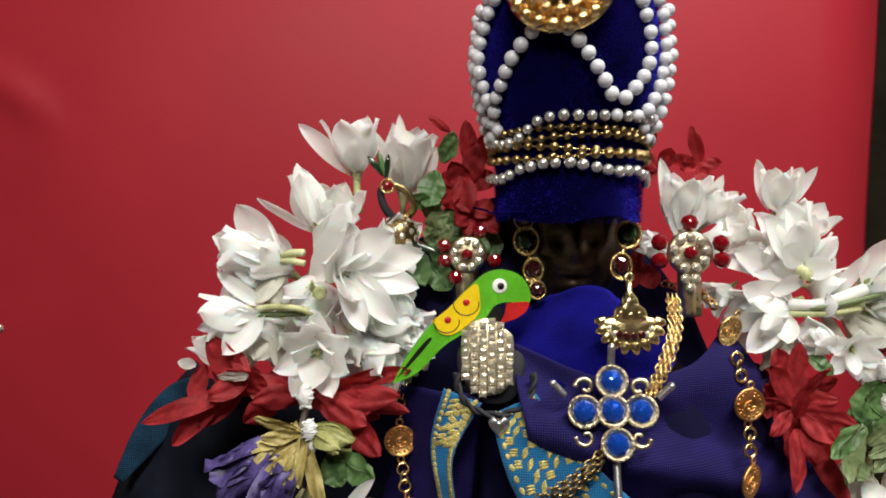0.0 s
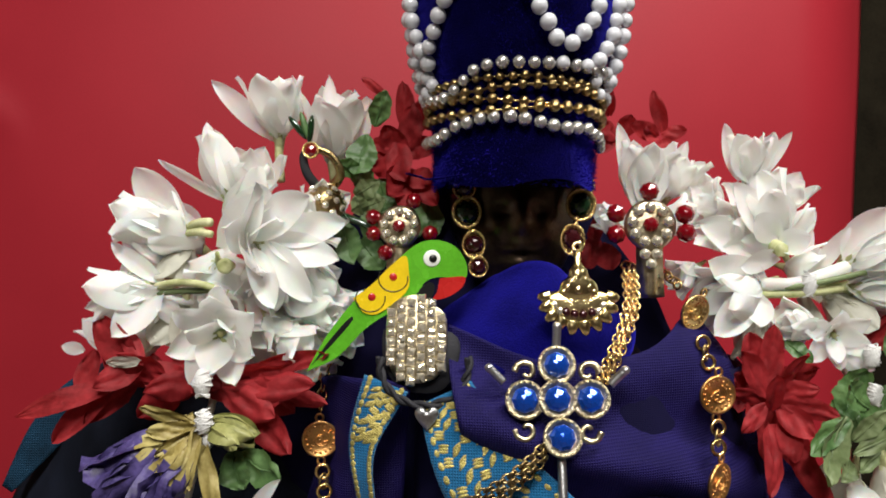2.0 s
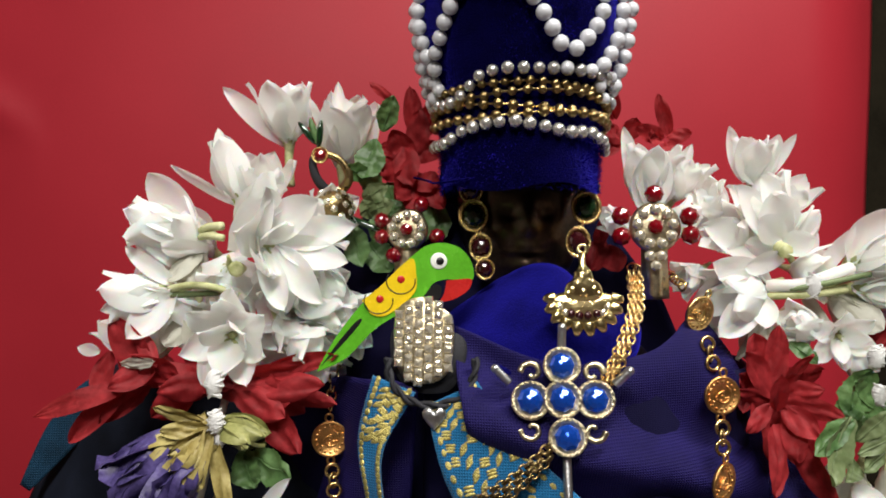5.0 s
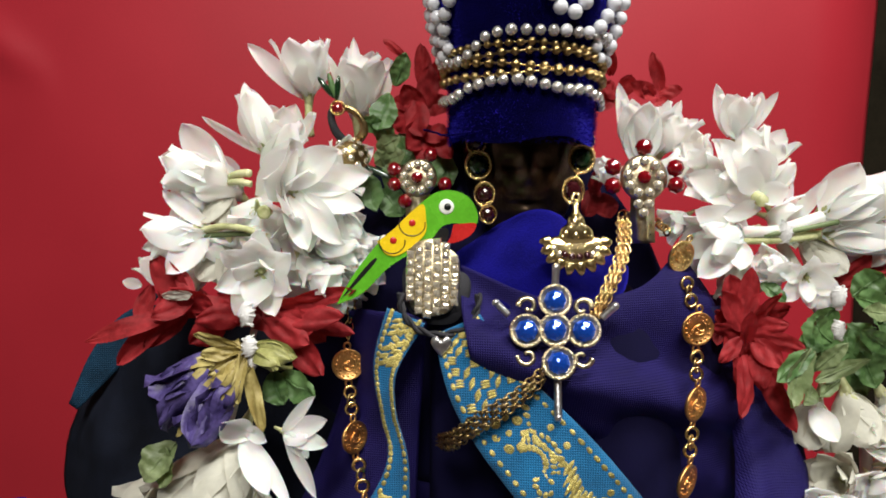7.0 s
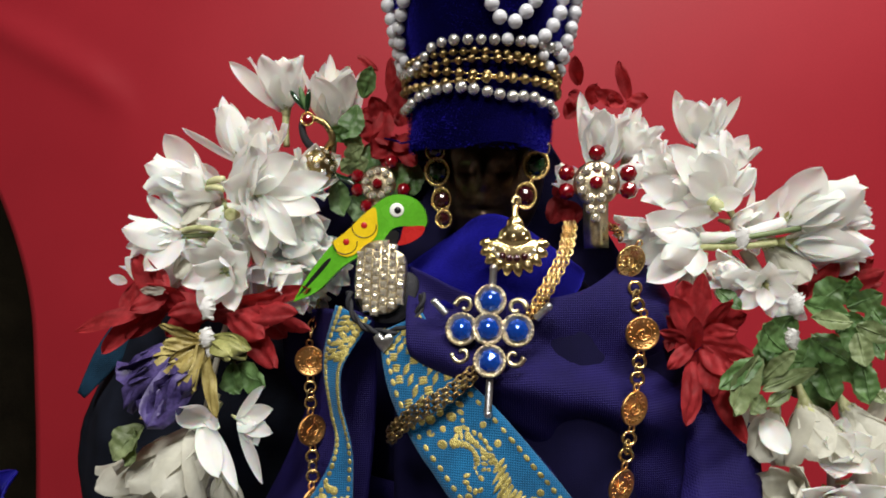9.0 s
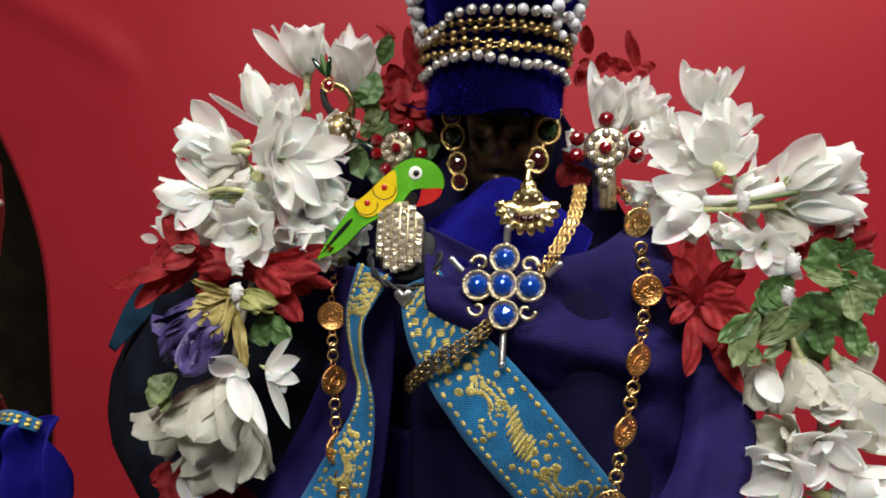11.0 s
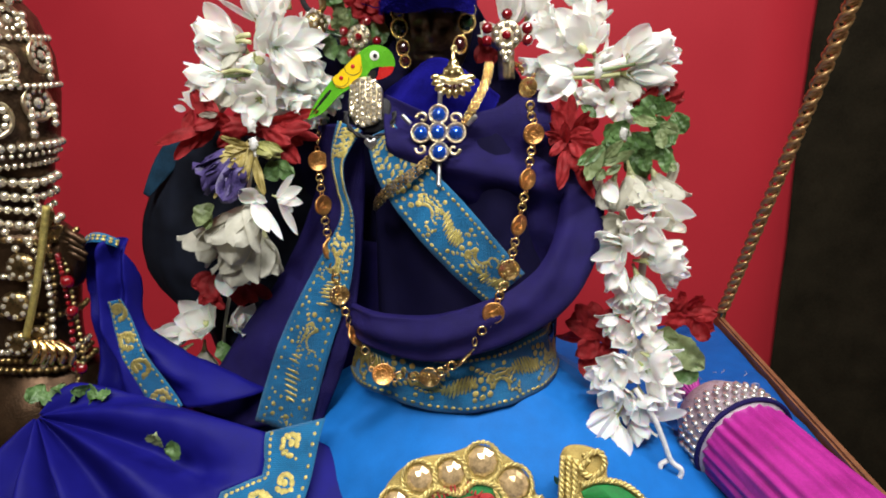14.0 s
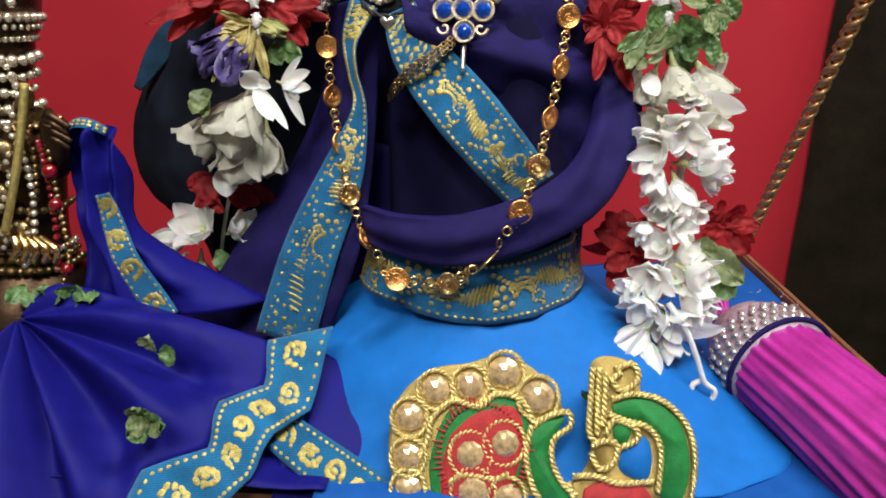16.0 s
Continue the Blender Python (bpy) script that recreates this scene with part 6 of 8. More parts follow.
def garland_two():
    g = thing("flower_garland", (0.15, 0.22, 0.05), "garland of white tuberoses, red petals and green leaves", "garland", "garlands")
    w = lambda *p, **k: blossom(g, *p, **k)
    random.seed(12)
    # upper bunch
    w((0.0841, 0.2500, 0.2708), (0.02, -0.17, 0.98), 0.0228, 28, 7)
    lone(g, (0.0819, 0.2490, 0.2712), (0.0780, 0.2520, 0.2979), 0.0029, WHITE_PETAL)
    lone(g, (0.0859, 0.2495, 0.2722), (0.0969, 0.2490, 0.2918), 0.0033, WHITE_PETAL)
    lone(g, (0.0830, 0.2470, 0.2712), (0.0853, 0.2450, 0.2918), 0.0061, WHITE_PETAL)
    w((0.0872, 0.2480, 0.2645), (0.81, -0.26, 0.53), 0.0154, 26, 4)
    w((0.0803, 0.2500, 0.2658), (-0.91, -0.26, 0.32), 0.0135, 24, 4)
    w((0.1171, 0.2490, 0.2792), (-0.02, -0.21, 0.98), 0.0177, 30, 7)
    lone(g, (0.1140, 0.2480, 0.2807), (0.1066, 0.2480, 0.2970), 0.0029, WHITE_PETAL)
    lone(g, (0.1175, 0.2470, 0.2803), (0.1107, 0.2440, 0.2947), 0.0049, WHITE_PETAL)
    lone(g, (0.1184, 0.2470, 0.2803), (0.1215, 0.2450, 0.2951), 0.0042, WHITE_PETAL)
    lone(g, (0.1194, 0.2480, 0.2803), (0.1293, 0.2480, 0.2947), 0.0021, WHITE_PETAL)
    w((0.1248, 0.2430, 0.2608), (-0.50, -0.28, 0.82), 0.0241, 26, 5)
    lone(g, (0.1216, 0.2400, 0.2618), (0.1026, 0.2380, 0.2770), 0.0059, WHITE_PETAL)
    lone(g, (0.1234, 0.2400, 0.2646), (0.1153, 0.2380, 0.2817), 0.0050, WHITE_PETAL)
    lone(g, (0.1189, 0.2400, 0.2581), (0.0944, 0.2380, 0.2647), 0.0056, WHITE_PETAL)
    lone(g, (0.1203, 0.2350, 0.2629), (0.1091, 0.2300, 0.2689), 0.0044, WHITE_PETAL)
    w((0.1211, 0.2365, 0.2594), (-0.60, 0.77, 0.24), 0.0113, 48, 6)
    w((0.1253, 0.2400, 0.2618), (0.52, -0.26, 0.81), 0.0126, 14, 3)
    lone(g, (0.1200, 0.2340, 0.2602), (0.1267, 0.2300, 0.2631), 0.0040, WHITE_PETAL)
    lone(g, (0.1205, 0.2350, 0.2575), (0.1045, 0.2310, 0.2564), 0.0036, WHITE_PETAL)
    w((0.1173, 0.2390, 0.2489), (-0.90, -0.34, -0.25), 0.0223, 32, 6)
    lone(g, (0.1166, 0.2360, 0.2495), (0.0971, 0.2330, 0.2567), 0.0055, WHITE_PETAL)
    lone(g, (0.1153, 0.2350, 0.2474), (0.0969, 0.2310, 0.2341), 0.0051, WHITE_PETAL)
    lone(g, (0.1140, 0.2340, 0.2457), (0.1121, 0.2300, 0.2371), 0.0040, WHITE_PETAL)
    lone(g, (0.1166, 0.2360, 0.2482), (0.0913, 0.2340, 0.2443), 0.0044, WHITE_PETAL)
    w((0.1405, 0.2390, 0.2533), (0.88, -0.24, 0.41), 0.0256, 17, 6)
    lone(g, (0.1416, 0.2370, 0.2545), (0.1515, 0.2360, 0.2707), 0.0066, WHITE_PETAL)
    lone(g, (0.1430, 0.2360, 0.2537), (0.1612, 0.2340, 0.2620), 0.0062, WHITE_PETAL)
    w((0.1427, 0.2400, 0.2480), (0.97, -0.24, -0.02), 0.0239, 16, 5)
    lone(g, (0.1424, 0.2380, 0.2489), (0.1637, 0.2360, 0.2476), 0.0055, WHITE_PETAL)
    w((0.1375, 0.2430, 0.2466), (0.66, -0.26, -0.70), 0.0179, 26, 5, "old")
    lone(g, (0.1313, 0.2390, 0.2503), (0.1410, 0.2380, 0.2666), 0.0028, WHITE_PETAL)
    lone(g, (0.1303, 0.2400, 0.2516), (0.1324, 0.2390, 0.2648), 0.0013, WHITE_PETAL)
    stem(g, [(0.1157, 0.2360, 0.2491), (0.1248, 0.2320, 0.2495), (0.1406, 0.2350, 0.2543)], 0.0020, WHITE_PETAL)
    stem(g, [(0.1153, 0.2350, 0.2459), (0.1262, 0.2310, 0.2467), (0.1380, 0.2330, 0.2479)], 0.0011)
    stem(g, [(0.1185, 0.2340, 0.2479), (0.1266, 0.2300, 0.2493), (0.1450, 0.2330, 0.2526)], 0.0009, PALE_LEAF)
    stem(g, [(0.1187, 0.2345, 0.2606), (0.1194, 0.2325, 0.2596), (0.1195, 0.2315, 0.2593)], 0.0022)
    knot(g, (0.1270, 0.2305, 0.2493), 0.0036)
    w((0.1349, 0.2325, 0.2347), (0.01, -0.98, -0.17), 0.0109, 68, 6)
    w((0.1317, 0.2350, 0.2354), (-0.89, -0.37, 0.25), 0.0154, 24, 5)
    w((0.1167, 0.2380, 0.2397), (-0.34, -0.17, -0.92), 0.0159, 20, 4, "old")
    w((0.1401, 0.2360, 0.2297), (0.36, -0.64, -0.68), 0.0103, 36, 5)
    w((0.1141, 0.2470, 0.2616), (-0.73, -0.57, 0.36), 0.0176, 34, 6)
    w((0.1235, 0.2470, 0.2692), (0.18, -0.57, 0.80), 0.0160, 32, 6)
    w((0.1117, 0.2450, 0.2483), (-0.75, -0.57, -0.33), 0.0175, 36, 6)
    w((0.1268, 0.2450, 0.2540), (0.61, -0.77, -0.20), 0.0152, 42, 6)
    w((0.1267, 0.2440, 0.2427), (-0.21, -0.71, -0.68), 0.0152, 40, 6)
    w((0.1070, 0.2490, 0.2693), (-0.59, -0.42, 0.69), 0.0146, 28, 6)
    w((0.1540, 0.2460, 0.2539), (0.83, -0.42, 0.36), 0.0176, 30, 6)
    w((0.1529, 0.2470, 0.2462), (0.79, -0.42, -0.45), 0.0165, 28, 6)
    w((0.0929, 0.2540, 0.2751), (0.35, -0.42, 0.84), 0.0169, 30, 6)
    w((0.1005, 0.2460, 0.2540), (-0.77, -0.50, -0.39), 0.0134, 30, 6)
    knot(g, (0.1417, 0.2245, 0.2294), 0.0036)
    knot(g, (0.1390, 0.2185, 0.2199), 0.0032)
    # red petals
    lone(g, (0.1127, 0.2240, 0.2179), (0.1049, 0.2220, 0.2307), 0.0037, RED_PETAL)
    lone(g, (0.1127, 0.2240, 0.2188), (0.1145, 0.2240, 0.2377), 0.0034, RED_PETAL)
    lone(g, (0.1132, 0.2200, 0.2178), (0.1267, 0.2140, 0.2152), 0.0031, RED_PETAL)
    lone(g, (0.1136, 0.2220, 0.2192), (0.1225, 0.2170, 0.2221), 0.0030, RED_PETAL)
    lone(g, (0.1121, 0.2240, 0.2161), (0.1036, 0.2210, 0.2093), 0.0025, RED_PETAL)
    lone(g, (0.1107, 0.2200, 0.2116), (0.1084, 0.2140, 0.1939), 0.0040, RED_PETAL)
    lone(g, (0.1153, 0.2210, 0.2098), (0.1259, 0.2160, 0.1895), 0.0033, RED_PETAL)
    lone(g, (0.1135, 0.2210, 0.2159), (0.1205, 0.2150, 0.2096), 0.0036, RED_PETAL)
    lone(g, (0.1153, 0.2260, 0.2195), (0.1215, 0.2220, 0.2308), 0.0030, RED_PETAL)
    lone(g, (0.1126, 0.2250, 0.2169), (0.1019, 0.2230, 0.2195), 0.0027, RED_PETAL)
    lone(g, (0.1116, 0.2200, 0.2151), (0.1093, 0.2140, 0.2263), 0.0026, RED_PETAL)
    lone(g, (0.1154, 0.2220, 0.2131), (0.1166, 0.2170, 0.2021), 0.0033, RED_PETAL)
    lone(g, (0.1122, 0.2280, 0.2208), (0.1077, 0.2250, 0.2104), 0.0034, RED_PETAL)
    lone(g, (0.1082, 0.2300, 0.2240), (0.1043, 0.2260, 0.2137), 0.0028, RED_PETAL)
    lone(g, (0.1506, 0.2400, 0.2314), (0.1576, 0.2360, 0.2421), 0.0031, RED_PETAL)
    lone(g, (0.1557, 0.2400, 0.2325), (0.1675, 0.2360, 0.2434), 0.0031, RED_PETAL)
    lone(g, (0.1571, 0.2390, 0.2317), (0.1701, 0.2340, 0.2394), 0.0034, RED_PETAL)
    lone(g, (0.1526, 0.2410, 0.2332), (0.1447, 0.2380, 0.2305), 0.0024, RED_PETAL)
    lone(g, (0.1615, 0.2420, 0.2352), (0.1670, 0.2400, 0.2483), 0.0021, RED_PETAL)
    lone(g, (0.1520, 0.2390, 0.2297), (0.1605, 0.2350, 0.2349), 0.0027, RED_PETAL)
    lone(g, (0.1633, 0.2420, 0.2334), (0.1726, 0.2400, 0.2357), 0.0024, RED_PETAL)
    # green leaves
    leaf_blade(g, (0.1532, 0.2160, 0.2275), (0.1390, 0.2120, 0.2315), 0.0034, LEAF)
    leaf_blade(g, (0.1532, 0.2140, 0.2258), (0.1402, 0.2090, 0.2277), 0.0027, PALE_LEAF)
    leaf_blade(g, (0.1532, 0.2170, 0.2299), (0.1615, 0.2140, 0.2346), 0.0034, LEAF)
    leaf_blade(g, (0.1552, 0.2150, 0.2252), (0.1641, 0.2120, 0.2216), 0.0029, PALE_LEAF)
    leaf_blade(g, (0.1553, 0.2140, 0.2229), (0.1561, 0.2100, 0.2136), 0.0029, PALE_LEAF)
    leaf_blade(g, (0.1533, 0.2150, 0.2144), (0.1411, 0.2110, 0.2216), 0.0031, LEAF)
    leaf_blade(g, (0.1515, 0.2190, 0.2220), (0.1578, 0.2160, 0.2277), 0.0037, LEAF)
    leaf_blade(g, (0.1358, 0.2180, 0.2165), (0.1277, 0.2130, 0.2251), 0.0038, LEAF)
    leaf_blade(g, (0.1277, 0.2140, 0.2152), (0.1194, 0.2080, 0.1980), 0.0044, PALE_LEAF)
    leaf_blade(g, (0.1288, 0.2140, 0.2144), (0.1156, 0.2090, 0.2058), 0.0031, LEAF)
    leaf_blade(g, (0.1293, 0.2120, 0.2057), (0.1434, 0.2080, 0.2138), 0.0022, PALE_LEAF)
    leaf_blade(g, (0.1298, 0.2130, 0.2088), (0.1369, 0.2090, 0.2179), 0.0023, PALE_LEAF)
    leaf_blade(g, (0.1580, 0.2170, 0.2142), (0.1595, 0.2140, 0.2030), 0.0031, LEAF)
    leaf_blade(g, (0.1197, 0.2300, 0.2330), (0.1266, 0.2270, 0.2272), 0.0026, LEAF)
    leaf_blade(g, (0.1623, 0.2190, 0.2056), (0.1651, 0.2170, 0.2020), 0.0019, PALE_LEAF)
    leaf_blade(g, (0.1490, 0.2170, 0.2255), (0.1430, 0.2140, 0.2340), 0.0025, LEAF)
    leaf_blade(g, (0.1602, 0.2180, 0.2274), (0.1624, 0.2150, 0.2148), 0.0031, LEAF)
    leaf_blade(g, (0.1423, 0.2190, 0.2131), (0.1315, 0.2150, 0.2135), 0.0032, LEAF)
    leaf_blade(g, (0.1524, 0.2210, 0.2166), (0.1579, 0.2180, 0.2073), 0.0038, LEAF)
    leaf_blade(g, (0.1478, 0.2210, 0.2129), (0.1522, 0.2190, 0.2017), 0.0038, LEAF)
    leaf_blade(g, (0.1300, 0.2140, 0.2036), (0.1258, 0.2100, 0.1986), 0.0025, PALE_LEAF)
    leaf_blade(g, (0.1378, 0.2140, 0.2056), (0.1297, 0.2100, 0.2012), 0.0019, PALE_LEAF)
    leaf_blade(g, (0.1546, 0.2200, 0.2320), (0.1559, 0.2180, 0.2390), 0.0023, LEAF)
    leaf_blade(g, (0.1413, 0.2270, 0.2255), (0.1326, 0.2240, 0.2117), 0.0056, LEAF)
    leaf_blade(g, (0.1485, 0.2280, 0.2186), (0.1414, 0.2250, 0.2048), 0.0059, LEAF)
    leaf_blade(g, (0.1548, 0.2280, 0.2258), (0.1638, 0.2250, 0.2128), 0.0058, LEAF)
    leaf_blade(g, (0.1588, 0.2290, 0.2153), (0.1647, 0.2260, 0.1987), 0.0055, LEAF)
    leaf_blade(g, (0.1485, 0.2290, 0.2290), (0.1572, 0.2270, 0.2365), 0.0049, LEAF)
    leaf_blade(g, (0.1451, 0.2270, 0.2116), (0.1531, 0.2250, 0.1966), 0.0056, LEAF)
    leaf_blade(g, (0.1363, 0.2260, 0.2185), (0.1293, 0.2230, 0.2030), 0.0049, LEAF)
    leaf_blade(g, (0.1648, 0.2290, 0.2295), (0.1707, 0.2270, 0.2196), 0.0048, LEAF)
    leaf_blade(g, (0.1529, 0.2300, 0.2095), (0.1425, 0.2280, 0.2006), 0.0049, LEAF)
    leaf_blade(g, (0.1579, 0.2310, 0.2184), (0.1491, 0.2290, 0.2114), 0.0059, LEAF)
    lone(g, (0.1149, 0.2290, 0.2244), (0.1248, 0.2260, 0.2109), 0.0051, RED_PETAL)
    lone(g, (0.1133, 0.2290, 0.2207), (0.1040, 0.2260, 0.2244), 0.0045, RED_PETAL)
    lone(g, (0.1150, 0.2280, 0.2137), (0.1112, 0.2240, 0.2001), 0.0044, RED_PETAL)
    lone(g, (0.1170, 0.2300, 0.2207), (0.1283, 0.2280, 0.2250), 0.0045, RED_PETAL)
    lone(g, (0.1168, 0.2280, 0.2102), (0.1248, 0.2240, 0.1972), 0.0044, RED_PETAL)
    lone(g, (0.1117, 0.2300, 0.2241), (0.1092, 0.2280, 0.2351), 0.0041, RED_PETAL)
    # faded and white flowers below the leaves
    w((0.1441, 0.2220, 0.2009), (0.24, -0.31, -0.92), 0.0208, 34, 6, "old")
    w((0.1561, 0.2240, 0.2001), (0.50, -0.26, -0.83), 0.0204, 26, 5, "old")
    w((0.1369, 0.2240, 0.1974), (-0.30, -0.21, -0.93), 0.0178, 22, 5, "old")
    lone(g, (0.1619, 0.2220, 0.1900), (0.1662, 0.2200, 0.2055), 0.0034, OLD_SHADED_PETAL)
    lone(g, (0.1303, 0.2260, 0.1992), (0.1263, 0.2240, 0.1802), 0.0051, OLD_SHADED_PETAL)
    lone(g, (0.1306, 0.2160, 0.1958), (0.1365, 0.2110, 0.1878), 0.0040, WHITE_PETAL)
    lone(g, (0.1517, 0.2140, 0.1886), (0.1734, 0.2080, 0.1834), 0.0053, WHITE_PETAL)
    lone(g, (0.1564, 0.2160, 0.1785), (0.1694, 0.2110, 0.1746), 0.0033, WHITE_PETAL)
    w((0.1492, 0.2135, 0.1749), (0.02, -0.95, -0.31), 0.0156, 60, 7)
    w((0.1396, 0.2125, 0.1662), (-0.60, -0.79, -0.15), 0.0170, 52, 7)
    w((0.1530, 0.2145, 0.1572), (0.92, -0.37, 0.08), 0.0203, 24, 6)
    w((0.1394, 0.2145, 0.1568), (-0.03, -0.47, -0.88), 0.0173, 28, 5)
    w((0.1574, 0.2165, 0.1663), (0.59, -0.64, -0.49), 0.0162, 40, 6)
    w((0.1495, 0.2165, 0.1501), (0.30, -0.42, -0.86), 0.0178, 28, 5)
    w((0.1509, 0.2180, 0.1850), (-0.05, -0.77, 0.64), 0.0135, 48, 6)
    lone(g, (0.1400, 0.2100, 0.1647), (0.1237, 0.2060, 0.1599), 0.0033, WHITE_PETAL)
    lone(g, (0.1378, 0.2090, 0.1591), (0.1284, 0.2050, 0.1528), 0.0033, WHITE_PETAL)
    w((0.1574, 0.2190, 0.1776), (0.66, -0.64, 0.38), 0.0158, 40, 6, "old")
    w((0.1441, 0.2190, 0.1724), (-0.73, -0.64, 0.24), 0.0159, 40, 6, "old")
    w((0.1615, 0.2190, 0.1531), (0.71, -0.57, -0.40), 0.0151, 36, 6)
    w((0.1472, 0.2190, 0.1426), (-0.29, -0.57, -0.76), 0.0144, 36, 6)
    w((0.1569, 0.2185, 0.1354), (0.63, -0.71, -0.32), 0.0130, 44, 6)
    w((0.1467, 0.2185, 0.1300), (-0.40, -0.71, 0.58), 0.0121, 44, 6)
    w((0.1500, 0.2115, 0.1296), (0.41, -0.91, 0.01), 0.0128, 52, 6)
    w((0.1412, 0.2145, 0.1280), (-0.74, -0.50, -0.45), 0.0125, 30, 5)
    w((0.1500, 0.2155, 0.1392), (0.68, -0.57, -0.45), 0.0138, 36, 5)
    w((0.1436, 0.2090, 0.1060), (-0.46, -0.87, -0.19), 0.0157, 56, 6)
    w((0.1567, 0.2080, 0.1083), (0.73, -0.64, -0.23), 0.0177, 42, 6)
    w((0.1416, 0.2070, 0.0934), (-0.49, -0.71, -0.51), 0.0158, 46, 6)
    w((0.1546, 0.2070, 0.0878), (0.24, -0.77, -0.59), 0.0164, 46, 6)
    w((0.1423, 0.2040, 0.0797), (-0.73, -0.37, -0.57), 0.0252, 16, 4, inner=False)
    w((0.1421, 0.2030, 0.0740), (0.09, -0.42, -0.90), 0.0192, 22, 4)
    w((0.1569, 0.2105, 0.0999), (0.59, -0.57, -0.56), 0.0191, 34, 5)
    w((0.1490, 0.2130, 0.1150), (-0.56, -0.64, 0.53), 0.0141, 40, 6)
    w((0.1508, 0.2140, 0.0997), (0.32, -0.71, 0.63), 0.0165, 44, 6)
    w((0.1505, 0.2120, 0.0853), (-0.65, -0.71, -0.27), 0.0167, 44, 6)
    w((0.1626, 0.2120, 0.0888), (0.66, -0.64, -0.39), 0.0155, 40, 6)
    w((0.1543, 0.2160, 0.1110), (0.56, -0.64, 0.52), 0.0143, 40, 6)
    w((0.1392, 0.2110, 0.0991), (-0.85, -0.50, -0.14), 0.0143, 32, 6)
    w((0.1520, 0.2080, 0.0749), (0.27, -0.50, -0.82), 0.0161, 32, 6)
    lone(g, (0.1527, 0.2030, 0.0781), (0.1749, 0.1990, 0.0826), 0.0052, WHITE_PETAL)
    lone(g, (0.1469, 0.2030, 0.0864), (0.1555, 0.1990, 0.0735), 0.0049, WHITE_PETAL)
    lone(g, (0.1354, 0.2050, 0.0971), (0.1286, 0.2030, 0.0933), 0.0043, WHITE_PETAL)
    leaf_blade(g, (0.1631, 0.2160, 0.1178), (0.1864, 0.2090, 0.1014), 0.0076, PALE_LEAF)
    leaf_blade(g, (0.1680, 0.2140, 0.1062), (0.1829, 0.2100, 0.0934), 0.0071, LEAF)
    leaf_blade(g, (0.1608, 0.2170, 0.1167), (0.1730, 0.2130, 0.1186), 0.0049, PALE_LEAF)
    leaf_blade(g, (0.1719, 0.2130, 0.0947), (0.1692, 0.2100, 0.0869), 0.0044, LEAF)
    lone(g, (0.1353, 0.2260, 0.1128), (0.1163, 0.2210, 0.1215), 0.0057, RED_PETAL)
    lone(g, (0.1356, 0.2260, 0.1097), (0.1125, 0.2210, 0.1124), 0.0051, RED_PETAL)
    lone(g, (0.1342, 0.2250, 0.1070), (0.1276, 0.2200, 0.0909), 0.0062, RED_PETAL)
    lone(g, (0.1353, 0.2260, 0.1128), (0.1300, 0.2220, 0.1324), 0.0057, RED_PETAL)
    lone(g, (0.1363, 0.2250, 0.1147), (0.1404, 0.2200, 0.1292), 0.0056, RED_PETAL)
    lone(g, (0.1321, 0.2230, 0.1107), (0.1220, 0.2180, 0.1033), 0.0062, RED_PETAL)
    lone(g, (0.1367, 0.2240, 0.1090), (0.1413, 0.2190, 0.1004), 0.0062, RED_PETAL)
    lone(g, (0.1316, 0.2230, 0.1168), (0.1214, 0.2190, 0.1311), 0.0050, RED_PETAL)
    lone(g, (0.1344, 0.2220, 0.1142), (0.1416, 0.2170, 0.1162), 0.0056, RED_PETAL)
    lone(g, (0.1298, 0.2280, 0.1149), (0.1199, 0.2240, 0.1250), 0.0062, RED_PETAL)
    lone(g, (0.1798, 0.2280, 0.1223), (0.1938, 0.2240, 0.1166), 0.0056, RED_PETAL)
    lone(g, (0.1797, 0.2280, 0.1238), (0.1704, 0.2240, 0.1328), 0.0050, RED_PETAL)
    lone(g, (0.1809, 0.2280, 0.1253), (0.1864, 0.2240, 0.1361), 0.0050, RED_PETAL)
    lone(g, (0.1797, 0.2270, 0.1212), (0.1686, 0.2220, 0.1205), 0.0056, RED_PETAL)
    lone(g, (0.1821, 0.2270, 0.1242), (0.1942, 0.2230, 0.1273), 0.0044, RED_PETAL)
    lone(g, (0.1784, 0.2290, 0.1249), (0.1745, 0.2260, 0.1376), 0.0039, RED_PETAL)
    lone(g, (0.1835, 0.2260, 0.1216), (0.1904, 0.2220, 0.1122), 0.0050, RED_PETAL)
    # red petals beside the crown
    lone(g, (0.0798, 0.2620, 0.2964), (0.0738, 0.2580, 0.2999), 0.0036, RED_PETAL)
    lone(g, (0.0808, 0.2620, 0.2964), (0.0827, 0.2580, 0.3029), 0.0032, RED_PETAL)
    lone(g, (0.0813, 0.2600, 0.2942), (0.0837, 0.2570, 0.2880), 0.0032, RED_PETAL)
    lone(g, (0.0949, 0.2620, 0.2974), (0.0911, 0.2600, 0.3110), 0.0026, RED_PETAL)
    lone(g, (0.0926, 0.2610, 0.2963), (0.0825, 0.2570, 0.2998), 0.0030, RED_PETAL)
    lone(g, (0.0936, 0.2610, 0.2969), (0.1003, 0.2570, 0.2978), 0.0026, RED_PETAL)
    lone(g, (0.0933, 0.2600, 0.2952), (0.0955, 0.2570, 0.2910), 0.0030, RED_PETAL)
    lone(g, (0.0906, 0.2610, 0.2963), (0.0865, 0.2570, 0.2978), 0.0028, RED_PETAL)
    lone(g, (0.0771, 0.2640, 0.3037), (0.0755, 0.2620, 0.3133), 0.0028, RED_PETAL)
    lone(g, (0.0772, 0.2640, 0.2986), (0.0720, 0.2600, 0.2913), 0.0037, RED_PETAL)
